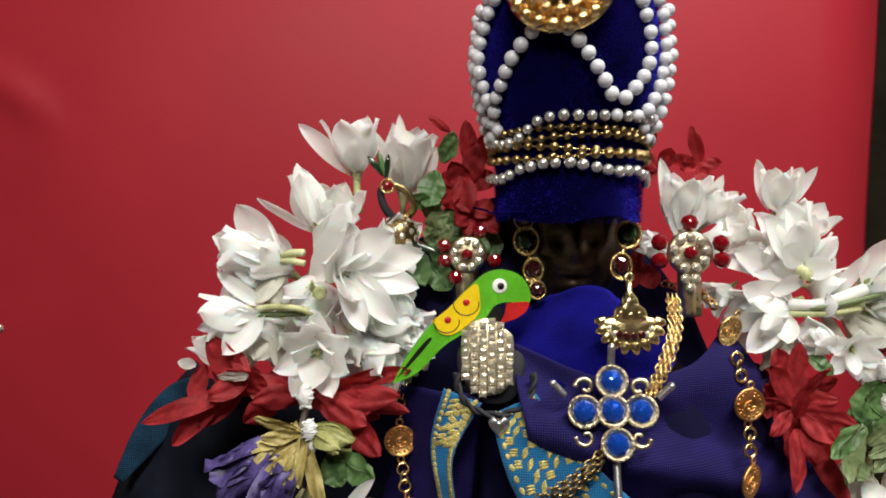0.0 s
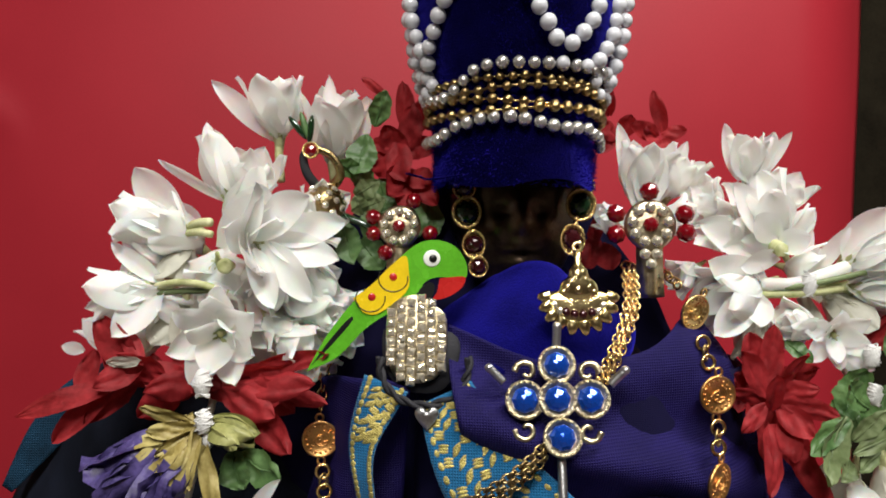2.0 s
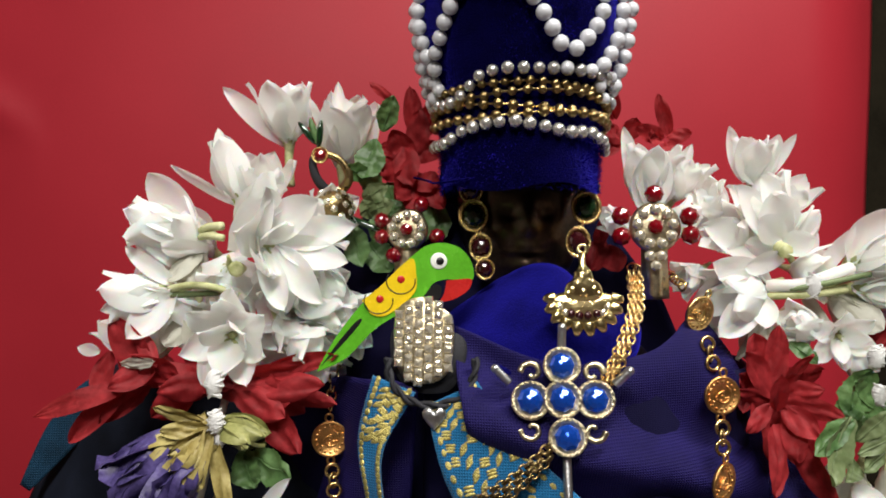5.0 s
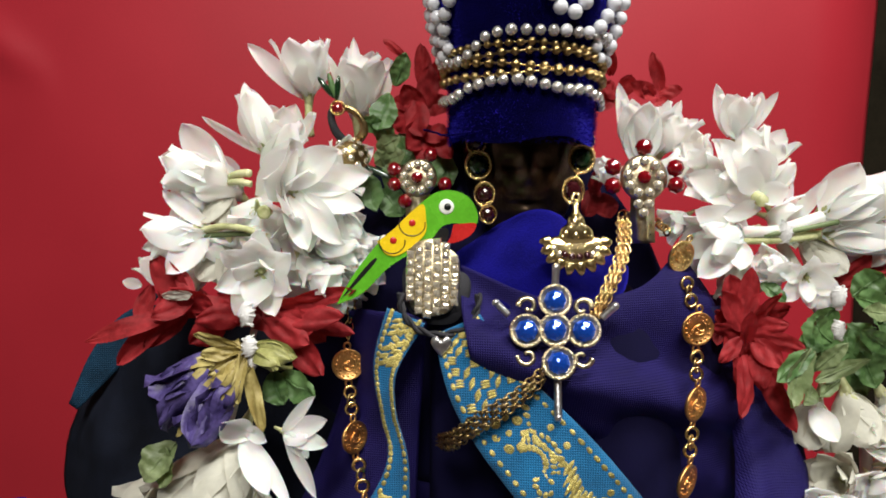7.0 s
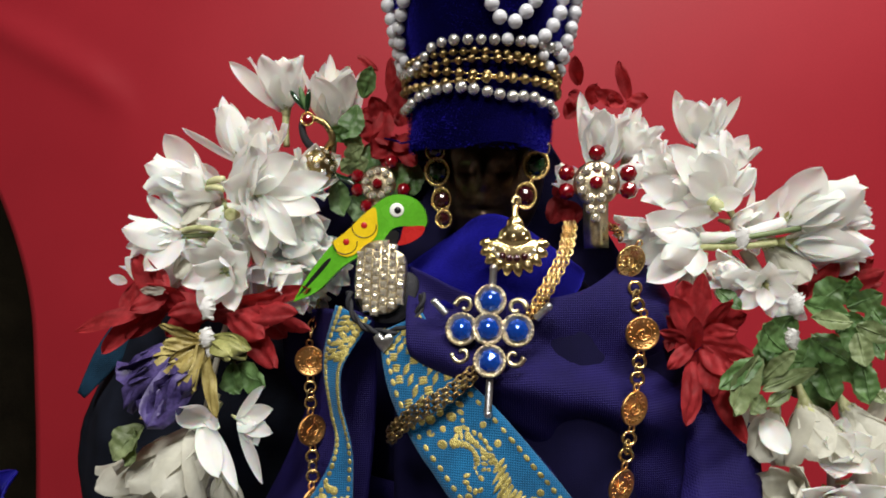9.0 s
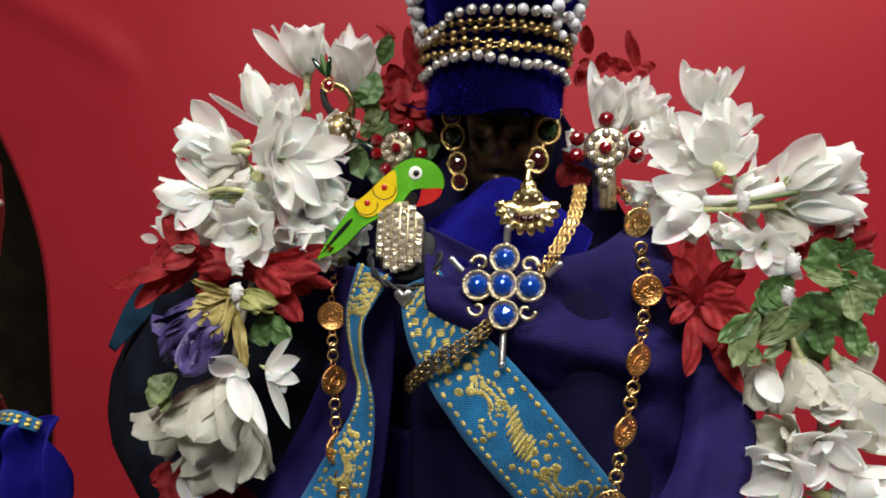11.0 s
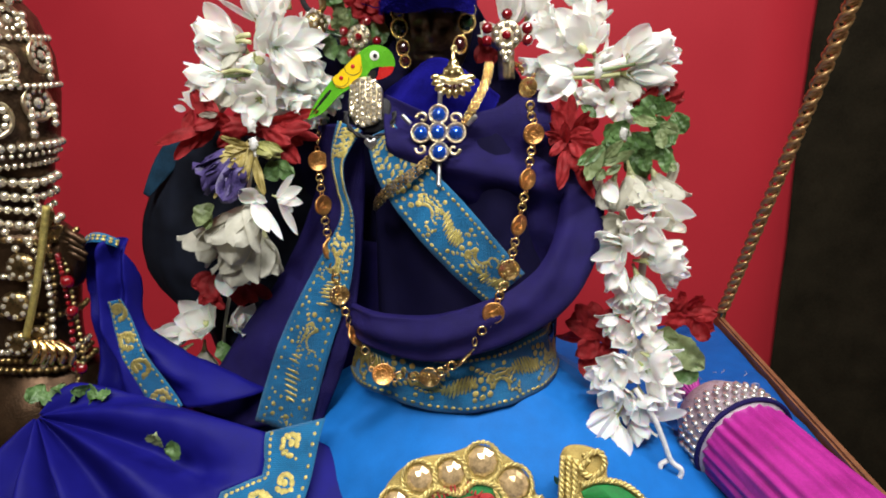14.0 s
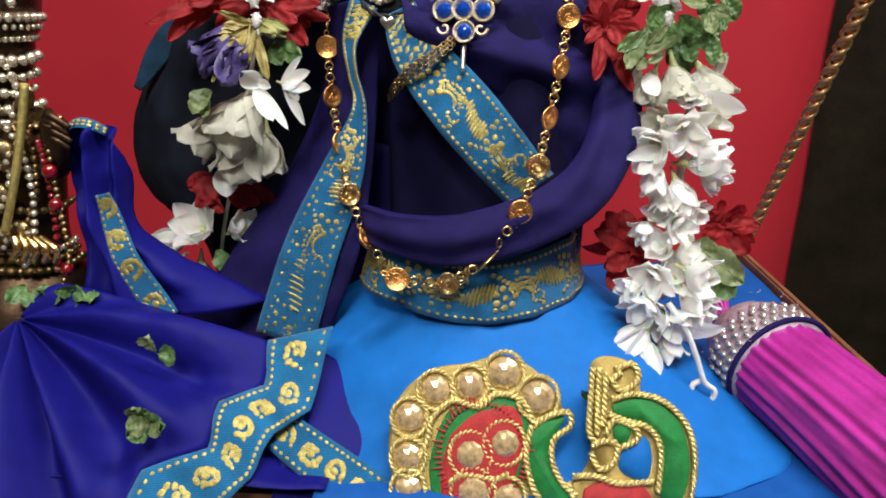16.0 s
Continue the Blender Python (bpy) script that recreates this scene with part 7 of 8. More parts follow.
    lone(g, (0.0723, 0.2580, 0.2633), (0.0677, 0.2540, 0.2535), 0.0040, RED_PETAL)
    lone(g, (0.0733, 0.2580, 0.2613), (0.0756, 0.2540, 0.2525), 0.0044, RED_PETAL)
    lone(g, (0.0711, 0.2570, 0.2613), (0.0702, 0.2530, 0.2693), 0.0032, RED_PETAL)
    lone(g, (0.1685, 0.2440, 0.2407), (0.1551, 0.2400, 0.2346), 0.0038, RED_PETAL)
    stem(g, [(0.131, 0.242, 0.245), (0.142, 0.234, 0.222), (0.155, 0.230, 0.190), (0.155, 0.226, 0.155), (0.152, 0.222, 0.125), (0.150, 0.215, 0.09)], 0.0020, OLD_SHADED_PETAL)
    bm = bmesh.new()
    tube(bm, [(0.150, 0.2020, 0.0930), (0.158, 0.1950, 0.0820), (0.1640, 0.1940, 0.0690), (0.1690, 0.1935, 0.0570), (0.1745, 0.1935, 0.0520), (0.1725, 0.1935, 0.0465), (0.1650, 0.1935, 0.0485), (0.1640, 0.1940, 0.0545), (0.1690, 0.1950, 0.0570)], 0.0014, 60, 7)
    part("cord_end", bm, THREAD, g, "looped white cotton cord end")
    return g


garland_one()
garland_two()
random.seed(13)


# ---- embroidered patch on the skirt ----
MIRROR = node_mat("mirror_bead", (0.62, 0.45, 0.24), 0.14, 0.45, 0.45, 320, 0, 900, Coat_Weight=1.0, Coat_Roughness=0.02)


COUCHED = weave_mat("couched_gold_cord", (0.46, 0.35, 0.12), 0.4, 0.0008, 0.35, 1.0, 0.0, 0.6)


def patch():
    ob = thing("peacock_patch", (0.0875, 0.148, 0.032), "padded peacock patch in gold cord, red and green felt and mirrors", "patch")
    up = Vector((0, 0.38, 0.925)).normalized()
    out = Vector((1, 0, 0)).cross(up)
    base = Matrix.Translation((0.0875, 0.1465, 0.0560)) @ Matrix((Vector((1, 0, 0)), up, out)).transposed().to_4x4()
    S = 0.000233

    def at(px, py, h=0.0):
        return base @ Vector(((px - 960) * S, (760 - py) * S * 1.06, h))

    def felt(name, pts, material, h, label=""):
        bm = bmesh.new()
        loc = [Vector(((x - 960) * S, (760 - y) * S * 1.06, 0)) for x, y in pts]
        outline(bm, loc, base, h, 0.0004, 0.0008 if name in ("green_tail", "red_tail") else 0.0)
        return part(name, bm, material, ob, label)

    def cord(pts, r=0.0011, h=0.0022, closed=False, turns=True, name="gold_cord"):
        """Two strands of gold purl twisted along a line."""
        n = 10 * len(pts)
        src = list(pts) + ([pts[0]] if closed else [])
        line = [catmull([(x, y, 0) for x, y in src], i / n) for i in range(n + 1)]
        length = sum(((b - a).length for a, b in zip(line, line[1:]))) * S
        bm = bmesh.new()
        for ph in (0, math.pi):
            out_pts, run = [], 0.0
            for i, p in enumerate(line):
                if i:
                    run += (p - line[i - 1]).length * S
                t = line[min(n, i + 1)] - line[max(0, i - 1)]
                side = Vector((-t.y, t.x, 0)).normalized()
                a = ph + run / 0.0022 * math.pi
                out_pts.append(at(p.x + side.x * r * 0.55 / S * math.cos(a), p.y + side.y * r * 0.55 / S * math.cos(a), h + r * 0.55 * math.sin(a)))
            tube(bm, out_pts, r * 0.62, min(len(out_pts) * 2, 240), 6)
        return part(name, bm, ZARI_PALE, ob)
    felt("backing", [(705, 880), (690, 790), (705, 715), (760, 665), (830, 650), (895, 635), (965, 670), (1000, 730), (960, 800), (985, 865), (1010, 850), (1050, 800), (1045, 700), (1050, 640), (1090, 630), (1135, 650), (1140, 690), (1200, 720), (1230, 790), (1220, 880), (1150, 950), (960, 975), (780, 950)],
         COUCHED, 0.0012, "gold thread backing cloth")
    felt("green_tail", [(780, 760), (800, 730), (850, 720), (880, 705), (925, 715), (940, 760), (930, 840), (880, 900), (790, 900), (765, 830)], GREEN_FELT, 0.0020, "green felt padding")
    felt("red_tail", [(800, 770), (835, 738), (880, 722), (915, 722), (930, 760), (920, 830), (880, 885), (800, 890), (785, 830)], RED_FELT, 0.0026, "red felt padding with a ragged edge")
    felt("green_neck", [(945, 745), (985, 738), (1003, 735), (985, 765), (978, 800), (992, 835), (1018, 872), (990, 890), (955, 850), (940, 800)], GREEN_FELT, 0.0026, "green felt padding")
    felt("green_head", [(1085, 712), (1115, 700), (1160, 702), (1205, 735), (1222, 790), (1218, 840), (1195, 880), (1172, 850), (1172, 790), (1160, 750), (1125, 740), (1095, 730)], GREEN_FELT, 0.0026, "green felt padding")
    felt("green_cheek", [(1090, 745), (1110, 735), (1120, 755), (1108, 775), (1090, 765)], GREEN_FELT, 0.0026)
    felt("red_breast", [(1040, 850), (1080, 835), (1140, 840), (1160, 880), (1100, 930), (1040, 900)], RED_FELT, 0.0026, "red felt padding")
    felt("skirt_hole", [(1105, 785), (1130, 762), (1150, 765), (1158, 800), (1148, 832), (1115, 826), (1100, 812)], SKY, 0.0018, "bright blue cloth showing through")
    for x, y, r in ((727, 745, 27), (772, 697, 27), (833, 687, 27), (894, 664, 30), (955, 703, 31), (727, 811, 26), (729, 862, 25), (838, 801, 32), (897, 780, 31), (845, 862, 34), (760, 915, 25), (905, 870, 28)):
        bm = bmesh.new()
        turned(bm, [(r * S, 0.001), (r * S * 0.94, 0.0024), (r * S * 0.62, 0.0040), (r * S * 0.28, 0.0046), (r * S * 0.1, 0.0047)], Matrix.Translation(at(x, y) - base.translation) @ base, 9)
        part("mirror", bm, MIRROR, ob, "round clear mirror bead", False)
        cord([(x + (r + 6) * math.cos(a), y + (r + 6) * math.sin(a)) for a in [2 * math.pi * k / 10 for k in range(10)]], 0.0009, 0.0026, True, name="mirror_rim")
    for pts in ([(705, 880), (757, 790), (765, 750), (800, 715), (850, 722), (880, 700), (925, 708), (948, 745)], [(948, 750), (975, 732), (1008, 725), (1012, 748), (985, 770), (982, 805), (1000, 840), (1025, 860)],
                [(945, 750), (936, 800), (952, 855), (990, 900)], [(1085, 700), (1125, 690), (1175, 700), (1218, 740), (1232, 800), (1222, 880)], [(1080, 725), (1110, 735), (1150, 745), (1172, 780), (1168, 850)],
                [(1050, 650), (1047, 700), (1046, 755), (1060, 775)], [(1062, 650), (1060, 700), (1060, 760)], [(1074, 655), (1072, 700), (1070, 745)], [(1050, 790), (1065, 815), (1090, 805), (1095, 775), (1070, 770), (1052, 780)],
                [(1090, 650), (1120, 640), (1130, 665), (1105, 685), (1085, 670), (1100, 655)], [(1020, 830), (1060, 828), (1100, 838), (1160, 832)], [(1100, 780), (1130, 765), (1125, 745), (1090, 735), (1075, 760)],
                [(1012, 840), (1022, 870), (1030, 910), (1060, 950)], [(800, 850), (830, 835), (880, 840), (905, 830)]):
        cord(pts, 0.0013, 0.0026)
    rng = random.Random(4)
    bm = bmesh.new()
    for k in range(60):
        a = 2 * math.pi * k / 60
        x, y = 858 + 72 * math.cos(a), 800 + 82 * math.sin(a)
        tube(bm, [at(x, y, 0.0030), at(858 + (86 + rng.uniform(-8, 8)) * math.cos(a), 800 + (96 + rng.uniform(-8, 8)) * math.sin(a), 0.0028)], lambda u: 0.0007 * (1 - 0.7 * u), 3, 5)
    part("red_stitches", bm, RED_FELT, ob, "red thread stitches radiating outwards")
    return ob


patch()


# ---- second idol ----
def second_idol():
    bm = bmesh.new()
    rows = [(0.03, 0.055, 0.05), (0.08, 0.040, 0.035), (0.105, 0.024, 0.020), (0.14, 0.026, 0.020), (0.165, 0.028, 0.020), (0.180, 0.012, 0.012), (0.190, 0.017, 0.017), (0.205, 0.020, 0.020), (0.222, 0.018, 0.018), (0.23, 0.008, 0.008)]

    def fn(u, v):
        z, rx, ry = catmull(rows, u)
        a = 2 * math.pi * v
        return Vector((-0.168 + rx * math.cos(a), 0.215 + ry * math.sin(a), z))
    grid(bm, fn, 60, 40, True)
    # raised forearm and closed fingers, kept plain
    tube(bm, [(-0.145, 0.210, 0.160), (-0.136, 0.200, 0.150), (-0.130, 0.194, 0.160), (-0.128, 0.192, 0.172)], lambda u: 0.0075 - 0.002 * u, 20, 10)
    for k in range(4):
        tube(bm, [(-0.130 - 0.001 * k, 0.192, 0.176 - 0.0034 * k), (-0.126, 0.188, 0.1750 - 0.0034 * k), (-0.1195 - 0.0015 * (k % 2), 0.189, 0.1700 - 0.0030 * k)], lambda u: 0.0024 - 0.0013 * u, 10, 8)
    ob = part("idol_statue", bm, STATUE_GOLD)
    return tagged(ob, "second small brass idol in a blue dress with a raised arm", "statue")


second_idol()


def jewelled_crown():
    c = Vector((-0.1745, 0.212, 0.205))
    ob = thing("crown", c, "tall dark crown covered with clear stone rosettes", "crown")
    prof = [(0.026, 0.0), (0.0300, 0.004), (0.0325, 0.018), (0.0345, 0.034), (0.0340, 0.052), (0.0285, 0.070), (0.016, 0.086), (0.002, 0.094)]
    bm = bmesh.new()
    turned(bm, prof, Matrix.Translation(c), 40)
    part("cap", bm, DARK_METAL, ob, "dark crown cap")
    rim = ringmesh("stone_rim", SILVER_GOLD, 0.0085, 0.0012)
    for deg, z, R in ((38, 0.024, 0.0085), (-20, 0.026, 0.0095), (75, 0.030, 0.008), (50, 0.048, 0.0075), (10, 0.052, 0.009), (85, 0.052, 0.0075), (30, 0.070, 0.007), (65, 0.068, 0.0065), (-35, 0.055, 0.008)):
        a = radians(deg)
        r = 0.0335 if z < 0.055 else 0.0285
        d = Vector((math.sin(a), -math.cos(a), 0.1))
        m = facing(c + Vector((r * math.sin(a), -r * math.cos(a), z)), d)
        s = put("stone_rim", rim, ob, m @ Matrix.Scale(R / 0.0085, 4))
        for k in range(10):
            b = 2 * math.pi * k / 10
            put("crystal", GEMS["crystal"], s, m @ Matrix.Translation((R * 0.72 * math.cos(b), R * 0.72 * math.sin(b), 0.0006)) @ Matrix.Scale(R * 0.22, 4))
        put("crystal", GEMS["crystal"], s, m @ Matrix.Translation((0, 0, 0.0006)) @ Matrix.Scale(R * 0.36, 4))
    pale = ballmesh("clear_bead", CRYSTAL, 8, 6)
    for z, r, n, s in ((0.001, 0.0285, 56, 0.0016), (0.006, 0.0318, 52, 0.0013), (0.010, 0.0325, 44, 0.0022), (0.038, 0.0352, 60, 0.0016), (0.060, 0.0330, 48, 0.0018), (0.078, 0.0235, 34, 0.0018)):
        for k in range(n):
            a = 2 * math.pi * k / n
            if math.sin(a) < 0.35 and math.cos(a) > -0.5:
                put("clear_bead", pale, ob, Matrix.Translation(c + Vector((r * math.cos(a), r * math.sin(a), z))) @ Matrix.Scale(s, 4))
    for deg, z in ((66, 0.016), (58, 0.040), (80, 0.062), (70, 0.076), (88, 0.02), (90, 0.042)):
        a = radians(deg)
        for k in range(3):
            put("clear_bead", pale, ob, Matrix.Translation(c + Vector((0.0355 * math.sin(a) * (1 if z < 0.06 else 0.85), -0.0355 * math.cos(a), z + 0.004 * k))) @ Matrix.Scale(0.0021, 4))
    bm = bmesh.new()
    for k in range(2):
        tube(bm, [c + Vector(p) for p in ((0.004 + 0.006 * k, -0.0345, 0.040), (0.010 + 0.006 * k, -0.0345, 0.047), (0.016 + 0.004 * k, -0.0330, 0.058), (0.013, -0.033, 0.062))], lambda u: 0.0022 * (1 - 0.6 * u), 20, 7)
    part("gold_plume", bm, GOLD, ob, "curled bright gold plume")
    return ob


jewelled_crown()


def idol_ornaments():
    ob = thing("bead_necklace", (-0.15, 0.19, 0.10), "strings of clear, red and gold beads on the second idol", "necklace")
    clear, red, gold = ballmesh("clear_bead", CRYSTAL, 8, 6), ballmesh("red_bead", RED_GEM, 8, 6), ballmesh("gold_bead", OLD_GOLD, 8, 6)

    def string(me, name, pts, r):
        n = int(sum((Vector(a) - Vector(b)).length for a, b in zip(pts, pts[1:])) / (2.1 * r))
        for k in range(n):
            put(name, me, ob, Matrix.Translation(catmull(pts, (k + 0.5) / n)) @ Matrix.Scale(r * random.uniform(0.85, 1.1), 4))
    string(clear, "clear_bead", [(-0.146, 0.193, 0.196), (-0.142, 0.192, 0.183), (-0.148, 0.190, 0.170)], 0.0017)
    string(clear, "clear_bead", [(-0.150, 0.190, 0.172), (-0.142, 0.188, 0.158), (-0.140, 0.187, 0.140), (-0.142, 0.186, 0.120), (-0.148, 0.185, 0.106)], 0.0017)
    string(gold, "gold_bead", [(-0.131, 0.189, 0.166), (-0.1295, 0.188, 0.148), (-0.1280, 0.187, 0.130), (-0.1270, 0.186, 0.112), (-0.131, 0.184, 0.098)], 0.0014)
    string(red, "red_bead", [(-0.1345, 0.189, 0.164), (-0.1325, 0.188, 0.150), (-0.1315, 0.187, 0.128), (-0.1330, 0.186, 0.104)], 0.0015)
    for p, r in (((-0.1300, 0.1865, 0.1510), 0.0034), ((-0.1295, 0.186, 0.1360), 0.0030), ((-0.1285, 0.185, 0.1060), 0.0030), ((-0.1300, 0.184, 0.0960), 0.0026)):
        put("red_bead", red, ob, Matrix.Translation(p) @ Matrix.Scale(r, 4))
    def girdle(me, name, z, rx, ry, n, r):
        for k in range(n):
            t = math.pi * (1.05 + 1.0 * (k + 0.5) / n)
            put(name, me, ob, Matrix.Translation((-0.168 + rx * math.cos(t), 0.215 + ry * math.sin(t), z + 0.0015 * math.sin(3 * t))) @ Matrix.Scale(r * random.uniform(0.85, 1.1), 4))
    girdle(gold, "gold_bead", 0.1010, 0.0290, 0.0270, 24, 0.0021)
    girdle(gold, "gold_bead", 0.1055, 0.0275, 0.0250, 26, 0.0017)
    girdle(clear, "clear_bead", 0.1095, 0.0270, 0.0240, 24, 0.0019)
    girdle(gold, "gold_bead", 0.1300, 0.0285, 0.0235, 26, 0.0018)
    for z, rx, r in ((0.1765, 0.0215, 0.0024), (0.1835, 0.0190, 0.0022), (0.1905, 0.0205, 0.0024), (0.1980, 0.0225, 0.0026)):
        girdle(clear, "clear_bead", z, rx, rx, 15, r)
    girdle(clear, "clear_bead", 0.1500, 0.0295, 0.0235, 28, 0.0019)
    girdle(gold, "gold_bead", 0.1690, 0.0280, 0.0235, 26, 0.0018)
    string(clear, "clear_bead", [(-0.160, 0.190, 0.176), (-0.152, 0.1885, 0.160), (-0.150, 0.1885, 0.146), (-0.158, 0.1885, 0.132)], 0.0019)
    string(gold, "gold_bead", [(-0.143, 0.193, 0.178), (-0.139, 0.191, 0.160), (-0.140, 0.190, 0.140), (-0.147, 0.189, 0.124)], 0.0016)
    for p, q in (((-0.1440, 0.1930, 0.1740), (-0.1340, 0.1890, 0.1860)), ((-0.1440, 0.1925, 0.1720), (-0.1290, 0.1880, 0.1780)), ((-0.1460, 0.1920, 0.1700), (-0.1370, 0.1885, 0.1660))):
        bm = bmesh.new()
        petal(bm, between(p, q, 20), (Vector(q) - Vector(p)).length, 0.0036, 0, 12, 0.4, 0.2, shape=(0.6, 0.7), crease=0.1)
        part("armlet_leaf", bm, OLD_GOLD, ob, "dull gold leaf armlet", thick=0.0005)
    for x, z, r in ((-0.152, 0.158, 0.0065), (-0.158, 0.138, 0.0070), (-0.149, 0.122, 0.0055), (-0.160, 0.118, 0.006)):
        m = facing((x, 0.1865, z), (0.1, -1, 0.1))
        bm = bmesh.new()
        turned(bm, [(r * 0.2, -0.003), (r, -0.0025), (r * 1.1, 0), (r * 0.7, 0.0012), (r * 0.1, 0.0018)], m, 18)
        s = part("boss", bm, OLD_GOLD, ob, "round dull gold boss with stones")
        for k in range(8):
            b = 2 * math.pi * k / 8
            put("crystal", GEMS["crystal"], s, m @ Matrix.Translation((r * 0.75 * math.cos(b), r * 0.75 * math.sin(b), 0.001)) @ Matrix.Scale(r * 0.22, 4))
    return ob


idol_ornaments()


def flute():
    ob = thing("gold_flute", (-0.14, 0.184, 0.15), "thin gilt flute with gathered tassels held by the second idol", "flute")
    bm = bmesh.new()
    tube(bm, [(-0.1330, 0.184, 0.189), (-0.1385, 0.1825, 0.165), (-0.1445, 0.181, 0.143), (-0.1510, 0.180, 0.124)], 0.0018, 20, 9)
    part("tube", bm, ZARI, ob)
    for k in range(5):
        bm = bmesh.new()
        tube(bm, [(-0.148 + 0.003 * k, 0.181, 0.122), (-0.146 + 0.0045 * k, 0.179, 0.117), (-0.150 + 0.005 * k, 0.180, 0.111)], 0.0016, 12, 7)
        part("tassel", bm, GOLD, ob, "knotted gold tassel")
    return ob


flute()


def green_sprigs():
    g = thing("tulsi_sprig", (-0.135, 0.182, 0.094), "dry green leaf sprigs tucked at the second idol's waist", "sprig")
    for k in range(11):
        p = Vector((-0.150 + 0.0035 * k, 0.183 - 0.001 * (k % 3), 0.0965 + 0.002 * math.sin(k * 1.9)))
        leaf_blade(g, p, p + Vector((random.uniform(-0.6, 0.9), -0.6, random.uniform(-0.5, 0.4))).normalized() * random.uniform(0.008, 0.012), 0.0034, LEAF)
    return g


green_sprigs()


def zig(p, u):
    """Along points with only slightly rounded corners."""
    n = len(p) - 1
    x = max(0.0, min(1.0, u)) * n
    i = min(int(x), n - 1)
    return (Vector(p[i]).lerp(Vector(p[i + 1]), x - i) * 0.8 + catmull(p, u) * 0.2)


class Band(Strip):
    """A ribbon between two edges."""
    inner, outer = (), ()

    def flat(self, u, v):
        a, b = zig(self.inner, u), zig(self.outer, u)
        return a + (b - a) * (v + 1) / 2 + self.out.normalized() * 0.0008 * math.sin(u * 30)


def band(inner, outer, out):
    s = Band([(Vector(a) + Vector(b)) / 2 for a, b in zip(inner, outer)], [(Vector(a) - Vector(b)).length / 2 for a, b in zip(inner, outer)], out)
    s.inner, s.outer = inner, outer
    return s


def second_dress():
    ob = thing("blue_dress", (-0.1, 0.16, 0.03), "royal blue satin dress with turquoise and gold borders, spread in pleats", "dress")
    part("sleeve", loft([
        [(-0.126, 0.204, 0.1660), (-0.120, 0.199, 0.1705), (-0.1160, 0.198, 0.1712), (-0.1120, 0.200, 0.1700), (-0.109, 0.205, 0.167)],
        [(-0.129, 0.205, 0.1600), (-0.122, 0.197, 0.1645), (-0.1160, 0.194, 0.1660), (-0.1100, 0.198, 0.1635), (-0.1065, 0.206, 0.160)],
        [(-0.129, 0.204, 0.150), (-0.121, 0.196, 0.1500), (-0.1155, 0.192, 0.1500), (-0.1085, 0.197, 0.1500), (-0.1045, 0.206, 0.148)],
        [(-0.127, 0.202, 0.128), (-0.120, 0.194, 0.1280), (-0.1140, 0.191, 0.1270), (-0.1080, 0.196, 0.1250), (-0.1020, 0.205, 0.122)],
        [(-0.126, 0.200, 0.106), (-0.117, 0.192, 0.1050), (-0.1060, 0.189, 0.1040), (-0.0940, 0.194, 0.1040), (-0.0780, 0.206, 0.104)],
        [(-0.126, 0.196, 0.086), (-0.112, 0.188, 0.0850), (-0.0980, 0.186, 0.0830), (-0.0780, 0.192, 0.0830), (-0.0420, 0.206, 0.084)]],
        40, 36, lambda u, v, p: Vector((0, 0.0048 * math.sin(v * 15 + u * 7 + 2 * math.sin(u * 5)) + fbm(p, 45, 0.0040), 0))), ROYAL, ob, thick=0.0007)
    sl = Strip([(-0.1105, 0.1915, 0.140), (-0.1060, 0.1905, 0.122), (-0.0985, 0.1880, 0.104), (-0.0850, 0.1850, 0.0825)], [0.0035, 0.0058, 0.0068, 0.0072], fold=lambda u, v, p: Vector((0, 0.0012 * math.sin(u * 9), 0)))
    brocade(ob, sl, lambda bm: (stitch_rows(bm, sl, (-0.75, 0.75), 0.003, 0.0011, 0.0007), paisleys(bm, sl, 0.015)), 30, 8)
    cuff = Strip([(-0.1275, 0.1985, 0.1668), (-0.1205, 0.1945, 0.1712), (-0.1140, 0.1945, 0.1712), (-0.1085, 0.1990, 0.1672)], [0.0022, 0.0026, 0.0026, 0.0022], (0, -0.7, 0.7))
    brocade(ob, cuff, lambda bm: stitch_rows(bm, cuff, (-0.3, 0.4), 0.0028, 0.0011, 0.0008), 16, 4)
    apex = Vector((-0.1460, 0.172, 0.0860))
    inner = [(-0.0338, 0.1750, 0.0785), (-0.0325, 0.1605, 0.0640), (-0.0490, 0.1500, 0.0616), (-0.0507, 0.1370, 0.0470), (-0.0745, 0.1265, 0.0425), (-0.0823, 0.1080, 0.0180)]
    outer = [(-0.0050, 0.1800, 0.0845), (-0.0105, 0.1535, 0.0570), (-0.0245, 0.1440, 0.0505), (-0.0310, 0.1305, 0.0380), (-0.0430, 0.1210, 0.0270), (-0.0583, 0.1080, 0.0140)]
    rim = [(-0.118, 0.192, 0.0900), (-0.078, 0.187, 0.0840)] + inner + [(-0.1000, 0.1000, 0.0100), (-0.1250, 0.0980, 0.0080), (-0.1500, 0.104, 0.0080), (-0.1800, 0.115, 0.010), (-0.2050, 0.140, 0.020)]

    def fan(u, v):
        r = 0.02 + 0.98 * u
        p = apex + (zig(rim, v) - apex) * r
        f = (0.0140 * math.sin(v * 34 + 0.6 + 0.8 * math.sin(v * 11)) * math.sin(math.pi * min(1, 0.15 + r * 0.85)) ** 0.6 * (0.25 + 0.75 * min(1, max(0, v - 0.15) * 6)) + fbm(p, 40, 0.0025)) * min(1, (1 - r) * 6) * r ** 0.5
        return p + Vector((-0.2, -0.5, 0.75)) * f + Vector((0, 0, 0.010 * math.sin(math.pi * r) * (1 - v)))
    bm = bmesh.new()
    grid(bm, fan, 40, 150)
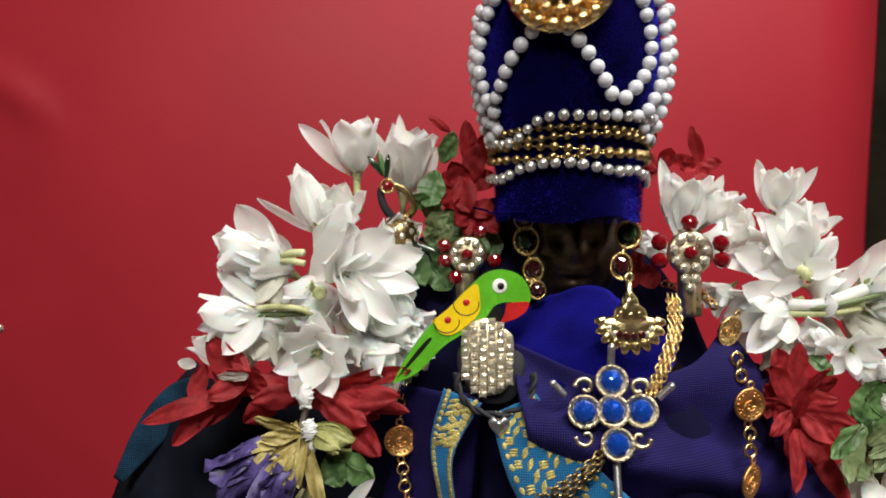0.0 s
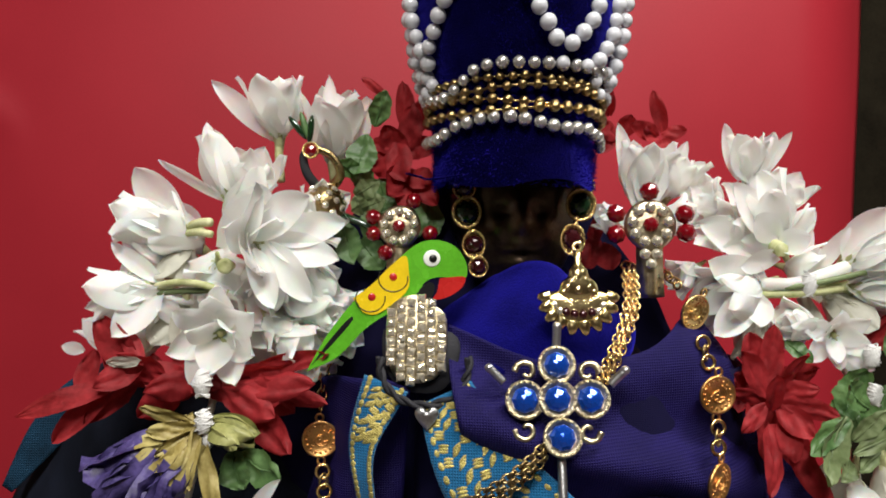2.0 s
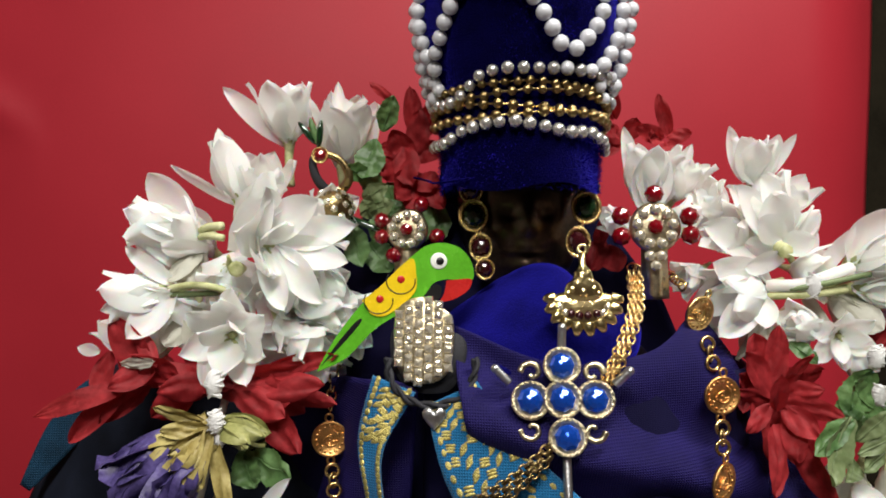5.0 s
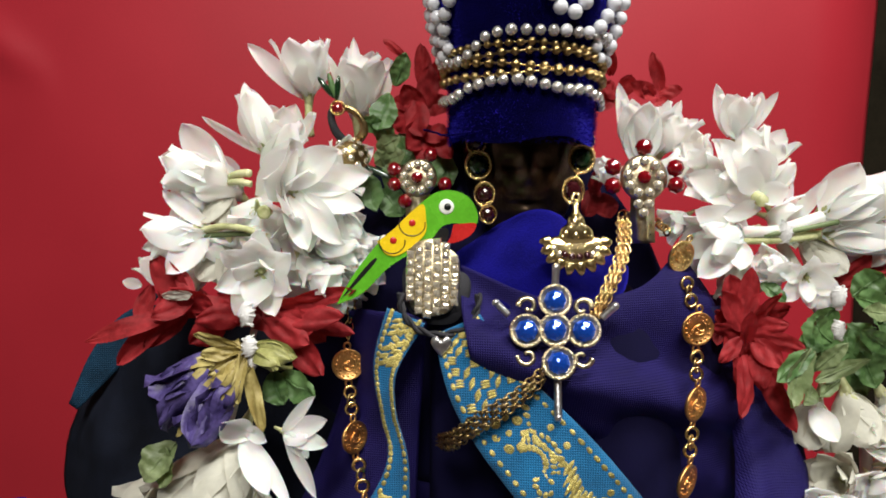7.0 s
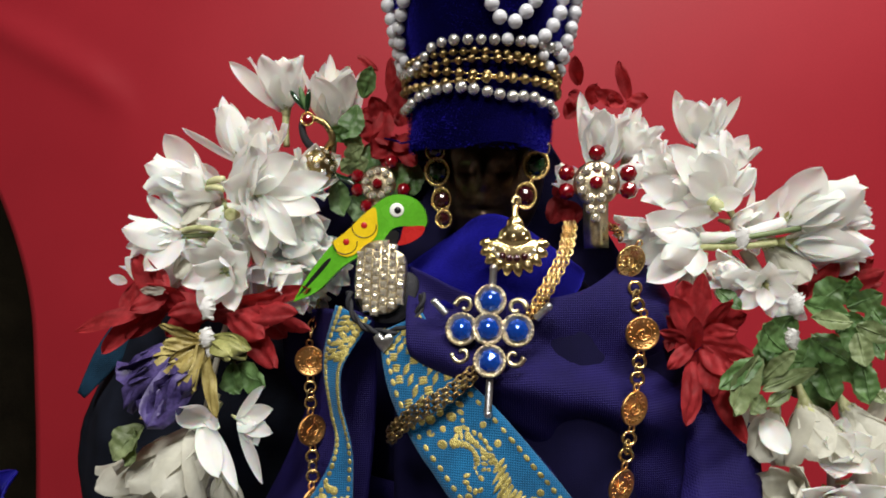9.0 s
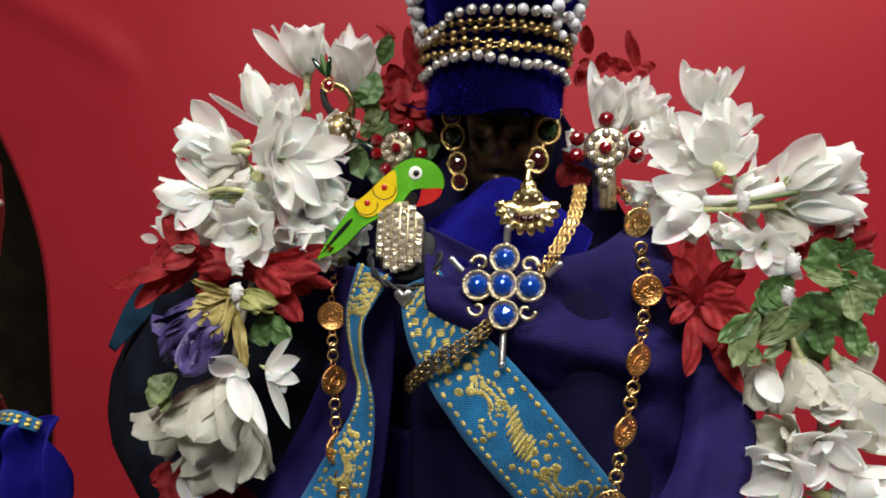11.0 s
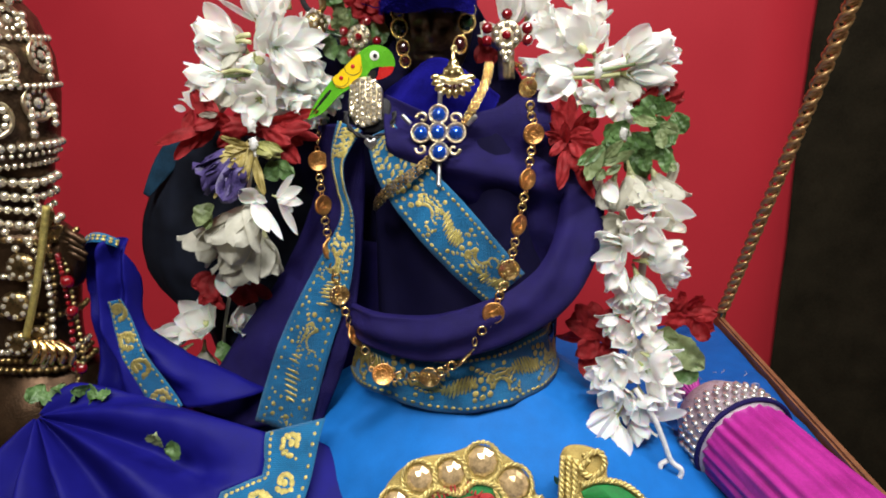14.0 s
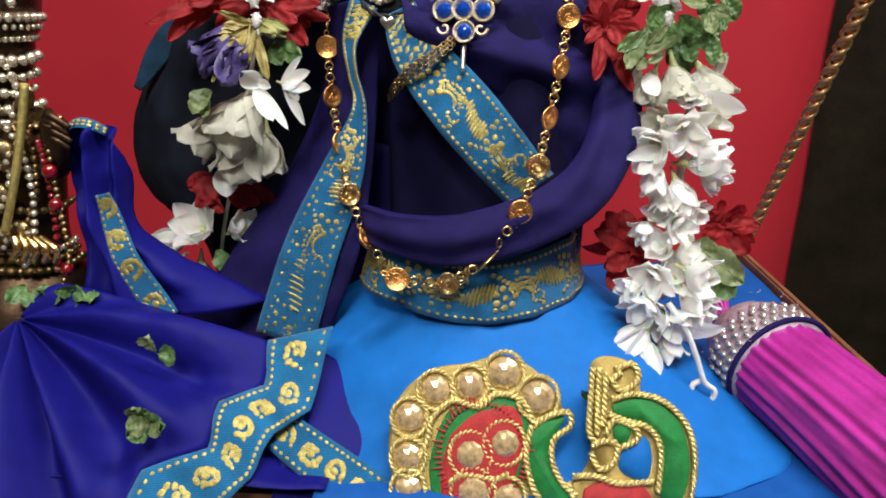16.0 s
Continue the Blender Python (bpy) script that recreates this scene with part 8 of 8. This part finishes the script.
    part("pleated_skirt", bm, ROYAL, ob, thick=0.0007)
    s = band(inner, outer, (-0.2, -0.75, 0.6))
    brocade(ob, s, lambda bm: (stitch_rows(bm, s, (-0.78, 0.78), 0.0032, 0.0012, 0.0009), paisleys(bm, s, 0.0145)), 60, 8)
    bm = bmesh.new()
    grid(bm, lambda u, v: Vector((-0.272 + 0.272 * u, 0.130 + (seat_back(-0.272 + 0.272 * u) - 0.132) * v, 0.0345 + fbm((u * 0.27, v * 0.32, 3), 22, 0.004) + 0.012 * math.exp(-((v - 0.35) / 0.25) ** 2) * math.exp(-((u - 0.7) / 0.25) ** 2))), 50, 50)
    part("spread_train", bm, ROYAL, ob, thick=0.0007)
    # lower layer that shows under the spread edge
    part("under_skirt", loft([[(-0.016, 0.190, 0.068), (-0.013, 0.176, 0.058), (-0.014, 0.160, 0.047), (-0.022, 0.150, 0.040)], [(0.006, 0.184, 0.058), (0.012, 0.166, 0.048), (0.006, 0.150, 0.036), (-0.024, 0.136, 0.026)],
                              [(0.040, 0.166, 0.044), (0.044, 0.148, 0.030), (0.034, 0.132, 0.008), (-0.03, 0.120, -0.010)]], 20, 24), ROYAL, ob, thick=0.0007)
    lo = Strip([(-0.0260, 0.1520, 0.0490), (-0.0071, 0.1440, 0.0400), (0.0106, 0.1375, 0.0312), (0.0320, 0.1310, 0.0190)], [0.0085, 0.0098, 0.0105, 0.0110], (0.1, -0.8, 0.5))
    brocade(ob, lo, lambda bm: (stitch_rows(bm, lo, (-0.78, 0.78), 0.003, 0.0011, 0.0008), paisleys(bm, lo, 0.013)), 24, 8)
    return ob


second_dress()


def fallen(place, way, n, label):
    g = thing("fallen_leaf", place, label, "leaf", "fallen leaves")
    for k in range(n):
        p = Vector(place) + Vector((0.0015 * math.cos(2.4 * k), 0, 0.0015 * math.sin(2.4 * k)))
        leaf_blade(g, p, p + Vector((way[0] + math.cos(1.9 * k), way[1], way[2] + math.sin(1.9 * k))).normalized() * 0.0095, 0.0048, PALE_LEAF if k % 2 else LEAF)
    return g


fallen((-0.0700, 0.1290, 0.0645), (0, -0.7, 0.2), 6, "dry green leaf cluster lying on the blue dress")
fallen((-0.0770, 0.1560, 0.0800), (0.3, -0.4, 0.0), 2, "small green leaf scrap lying on the blue dress")
fallen((0.1042, 0.1600, 0.0655), (0, -0.6, 0.5), 1, "tiny green leaf scrap on the bright blue skirt")


# ---- bolster and chain ----
def bolster():
    ob = thing("bolster", (0.215, 0.2, 0.03), "magenta satin bolster cushion with a silver lace end", "cushion")
    a, b = Vector((0.2060, 0.2480, 0.0560)), Vector((0.2480, 0.1100, 0.0400))
    d = (b - a).normalized()
    m = facing(a, d)
    L = (b - a).length
    bm = bmesh.new()

    def fn(u, v):
        t = 2 * math.pi * v
        r = 0.0270 * (1 + 0.03 * math.sin(46 * v * 3.1 + 2 * math.sin(u * 5)) + 0.02 * math.sin(t * 31)) * (1 - 0.05 * math.cos(u * 3))
        return m @ Vector((r * math.cos(t), r * math.sin(t), 0.030 + u * L))
    grid(bm, fn, 14, 150, True)
    part("cover", bm, MAGENTA, ob, "ruched magenta satin")
    bm = bmesh.new()
    turned(bm, [(0.004, -0.012), (0.012, -0.010), (0.0200, -0.003), (0.0255, 0.008), (0.0280, 0.030), (0.0275, 0.032)], m, 40)
    lace = part("lace_end", bm, LACE, ob, "silver lace cap with bead work")
    bead = ballmesh("lace_bead", SILVER_BEAD, 7, 5)
    for ring in range(7):
        h = 0.026 - 0.0052 * ring
        r = 0.0282 - 0.0026 * max(0, ring - 2) * (0.6 + 0.14 * ring)
        n = 34 - 3 * ring
        for k in range(n):
            t = 2 * math.pi * (k + 0.5 * (ring % 2)) / n
            put("lace_bead", bead, lace, m @ Matrix.Translation((r * math.cos(t), r * math.sin(t), h)) @ Matrix.Diagonal((0.0017, 0.0017, 0.0024, 1)))
    bm = bmesh.new()
    tube(bm, [m @ Vector((0.0288 * math.cos(t), 0.0288 * math.sin(t), 0.031)) for t in [2 * math.pi * k / 24 for k in range(24)]], 0.0014, 48, 7, True)
    part("piping", bm, VIOLET, ob, "violet cord piping")
    bm = bmesh.new()
    for k in range(70):
        t = random.uniform(0, 6.28)
        p = m @ Vector((0.0285 * math.cos(t), 0.0285 * math.sin(t), random.uniform(0.0, 0.032)))
        q = Vector((random.uniform(-1, 1), random.uniform(-1, 0.2), random.uniform(-0.2, 1))) * 0.004
        tube(bm, [p, p + q * 0.6 + Vector((0.001, 0, 0)), p + q], 0.00022, 6, 4)
    part("frayed_threads", bm, LACE, ob, "frayed pale lilac threads")
    bm = bmesh.new()
    for k in range(14):
        t = 0.45 * k
        tube(bm, [a - d * 0.010, a - d * 0.020 + Vector((0.004 * math.cos(t), 0, 0.004 * math.sin(t))), a - d * 0.030 + Vector((0.009 * math.cos(t), 0, 0.009 * math.sin(t) + 0.002))], 0.0011, 8, 5)
    part("tassel", bm, MAGENTA, ob, "magenta thread tassel")
    return ob


bolster()


def swing_chain():
    ob = thing("swing_chain", (0.2805, 0.455, 0.038), "gold-coloured twisted curb chain holding up the swing", "chain")
    a, b = Vector((0.2819, 0.4550, 0.0440)), Vector((0.2778, 0.3020, 0.2800))
    d = (b - a).normalized()
    step = 0.0052
    bm = bmesh.new()
    tube(bm, [Vector((0.0048 * math.cos(t), 0.0035 * math.sin(t), 0.0012 * math.sin(2 * t))) for t in [2 * math.pi * k / 14 for k in range(14)]], 0.0015, 20, 7, True)
    link = mesh_of("chain_link", bm, CHAIN_GOLD)
    for k in range(105):
        p = a + d * (k * step)
        side = d.cross(Vector((0, -1, 0))).normalized()
        n = side.cross(d)
        ax = (d * 0.86 + side * 0.5).normalized()
        up = (n if k % 2 else (n + side * 0.8)).normalized()
        y = up.cross(ax).normalized()
        put("chain_link", link, ob, Matrix.Translation(p) @ Matrix((ax, y, ax.cross(y))).transposed().to_4x4())
    bm = bmesh.new()
    tube(bm, [(0.2805, 0.455, 0.026), (0.2819, 0.455, 0.045)], 0.003, 6, 10)
    tube(bm, [a + Vector((0.004 * math.cos(t), 0, 0.004 + 0.004 * math.sin(t))) for t in [2 * math.pi * k / 12 for k in range(12)]], 0.0011, 24, 7, True)
    part("eye_bolt", bm, OLD_GOLD, ob, "metal eye bolt")
    return ob


swing_chain()
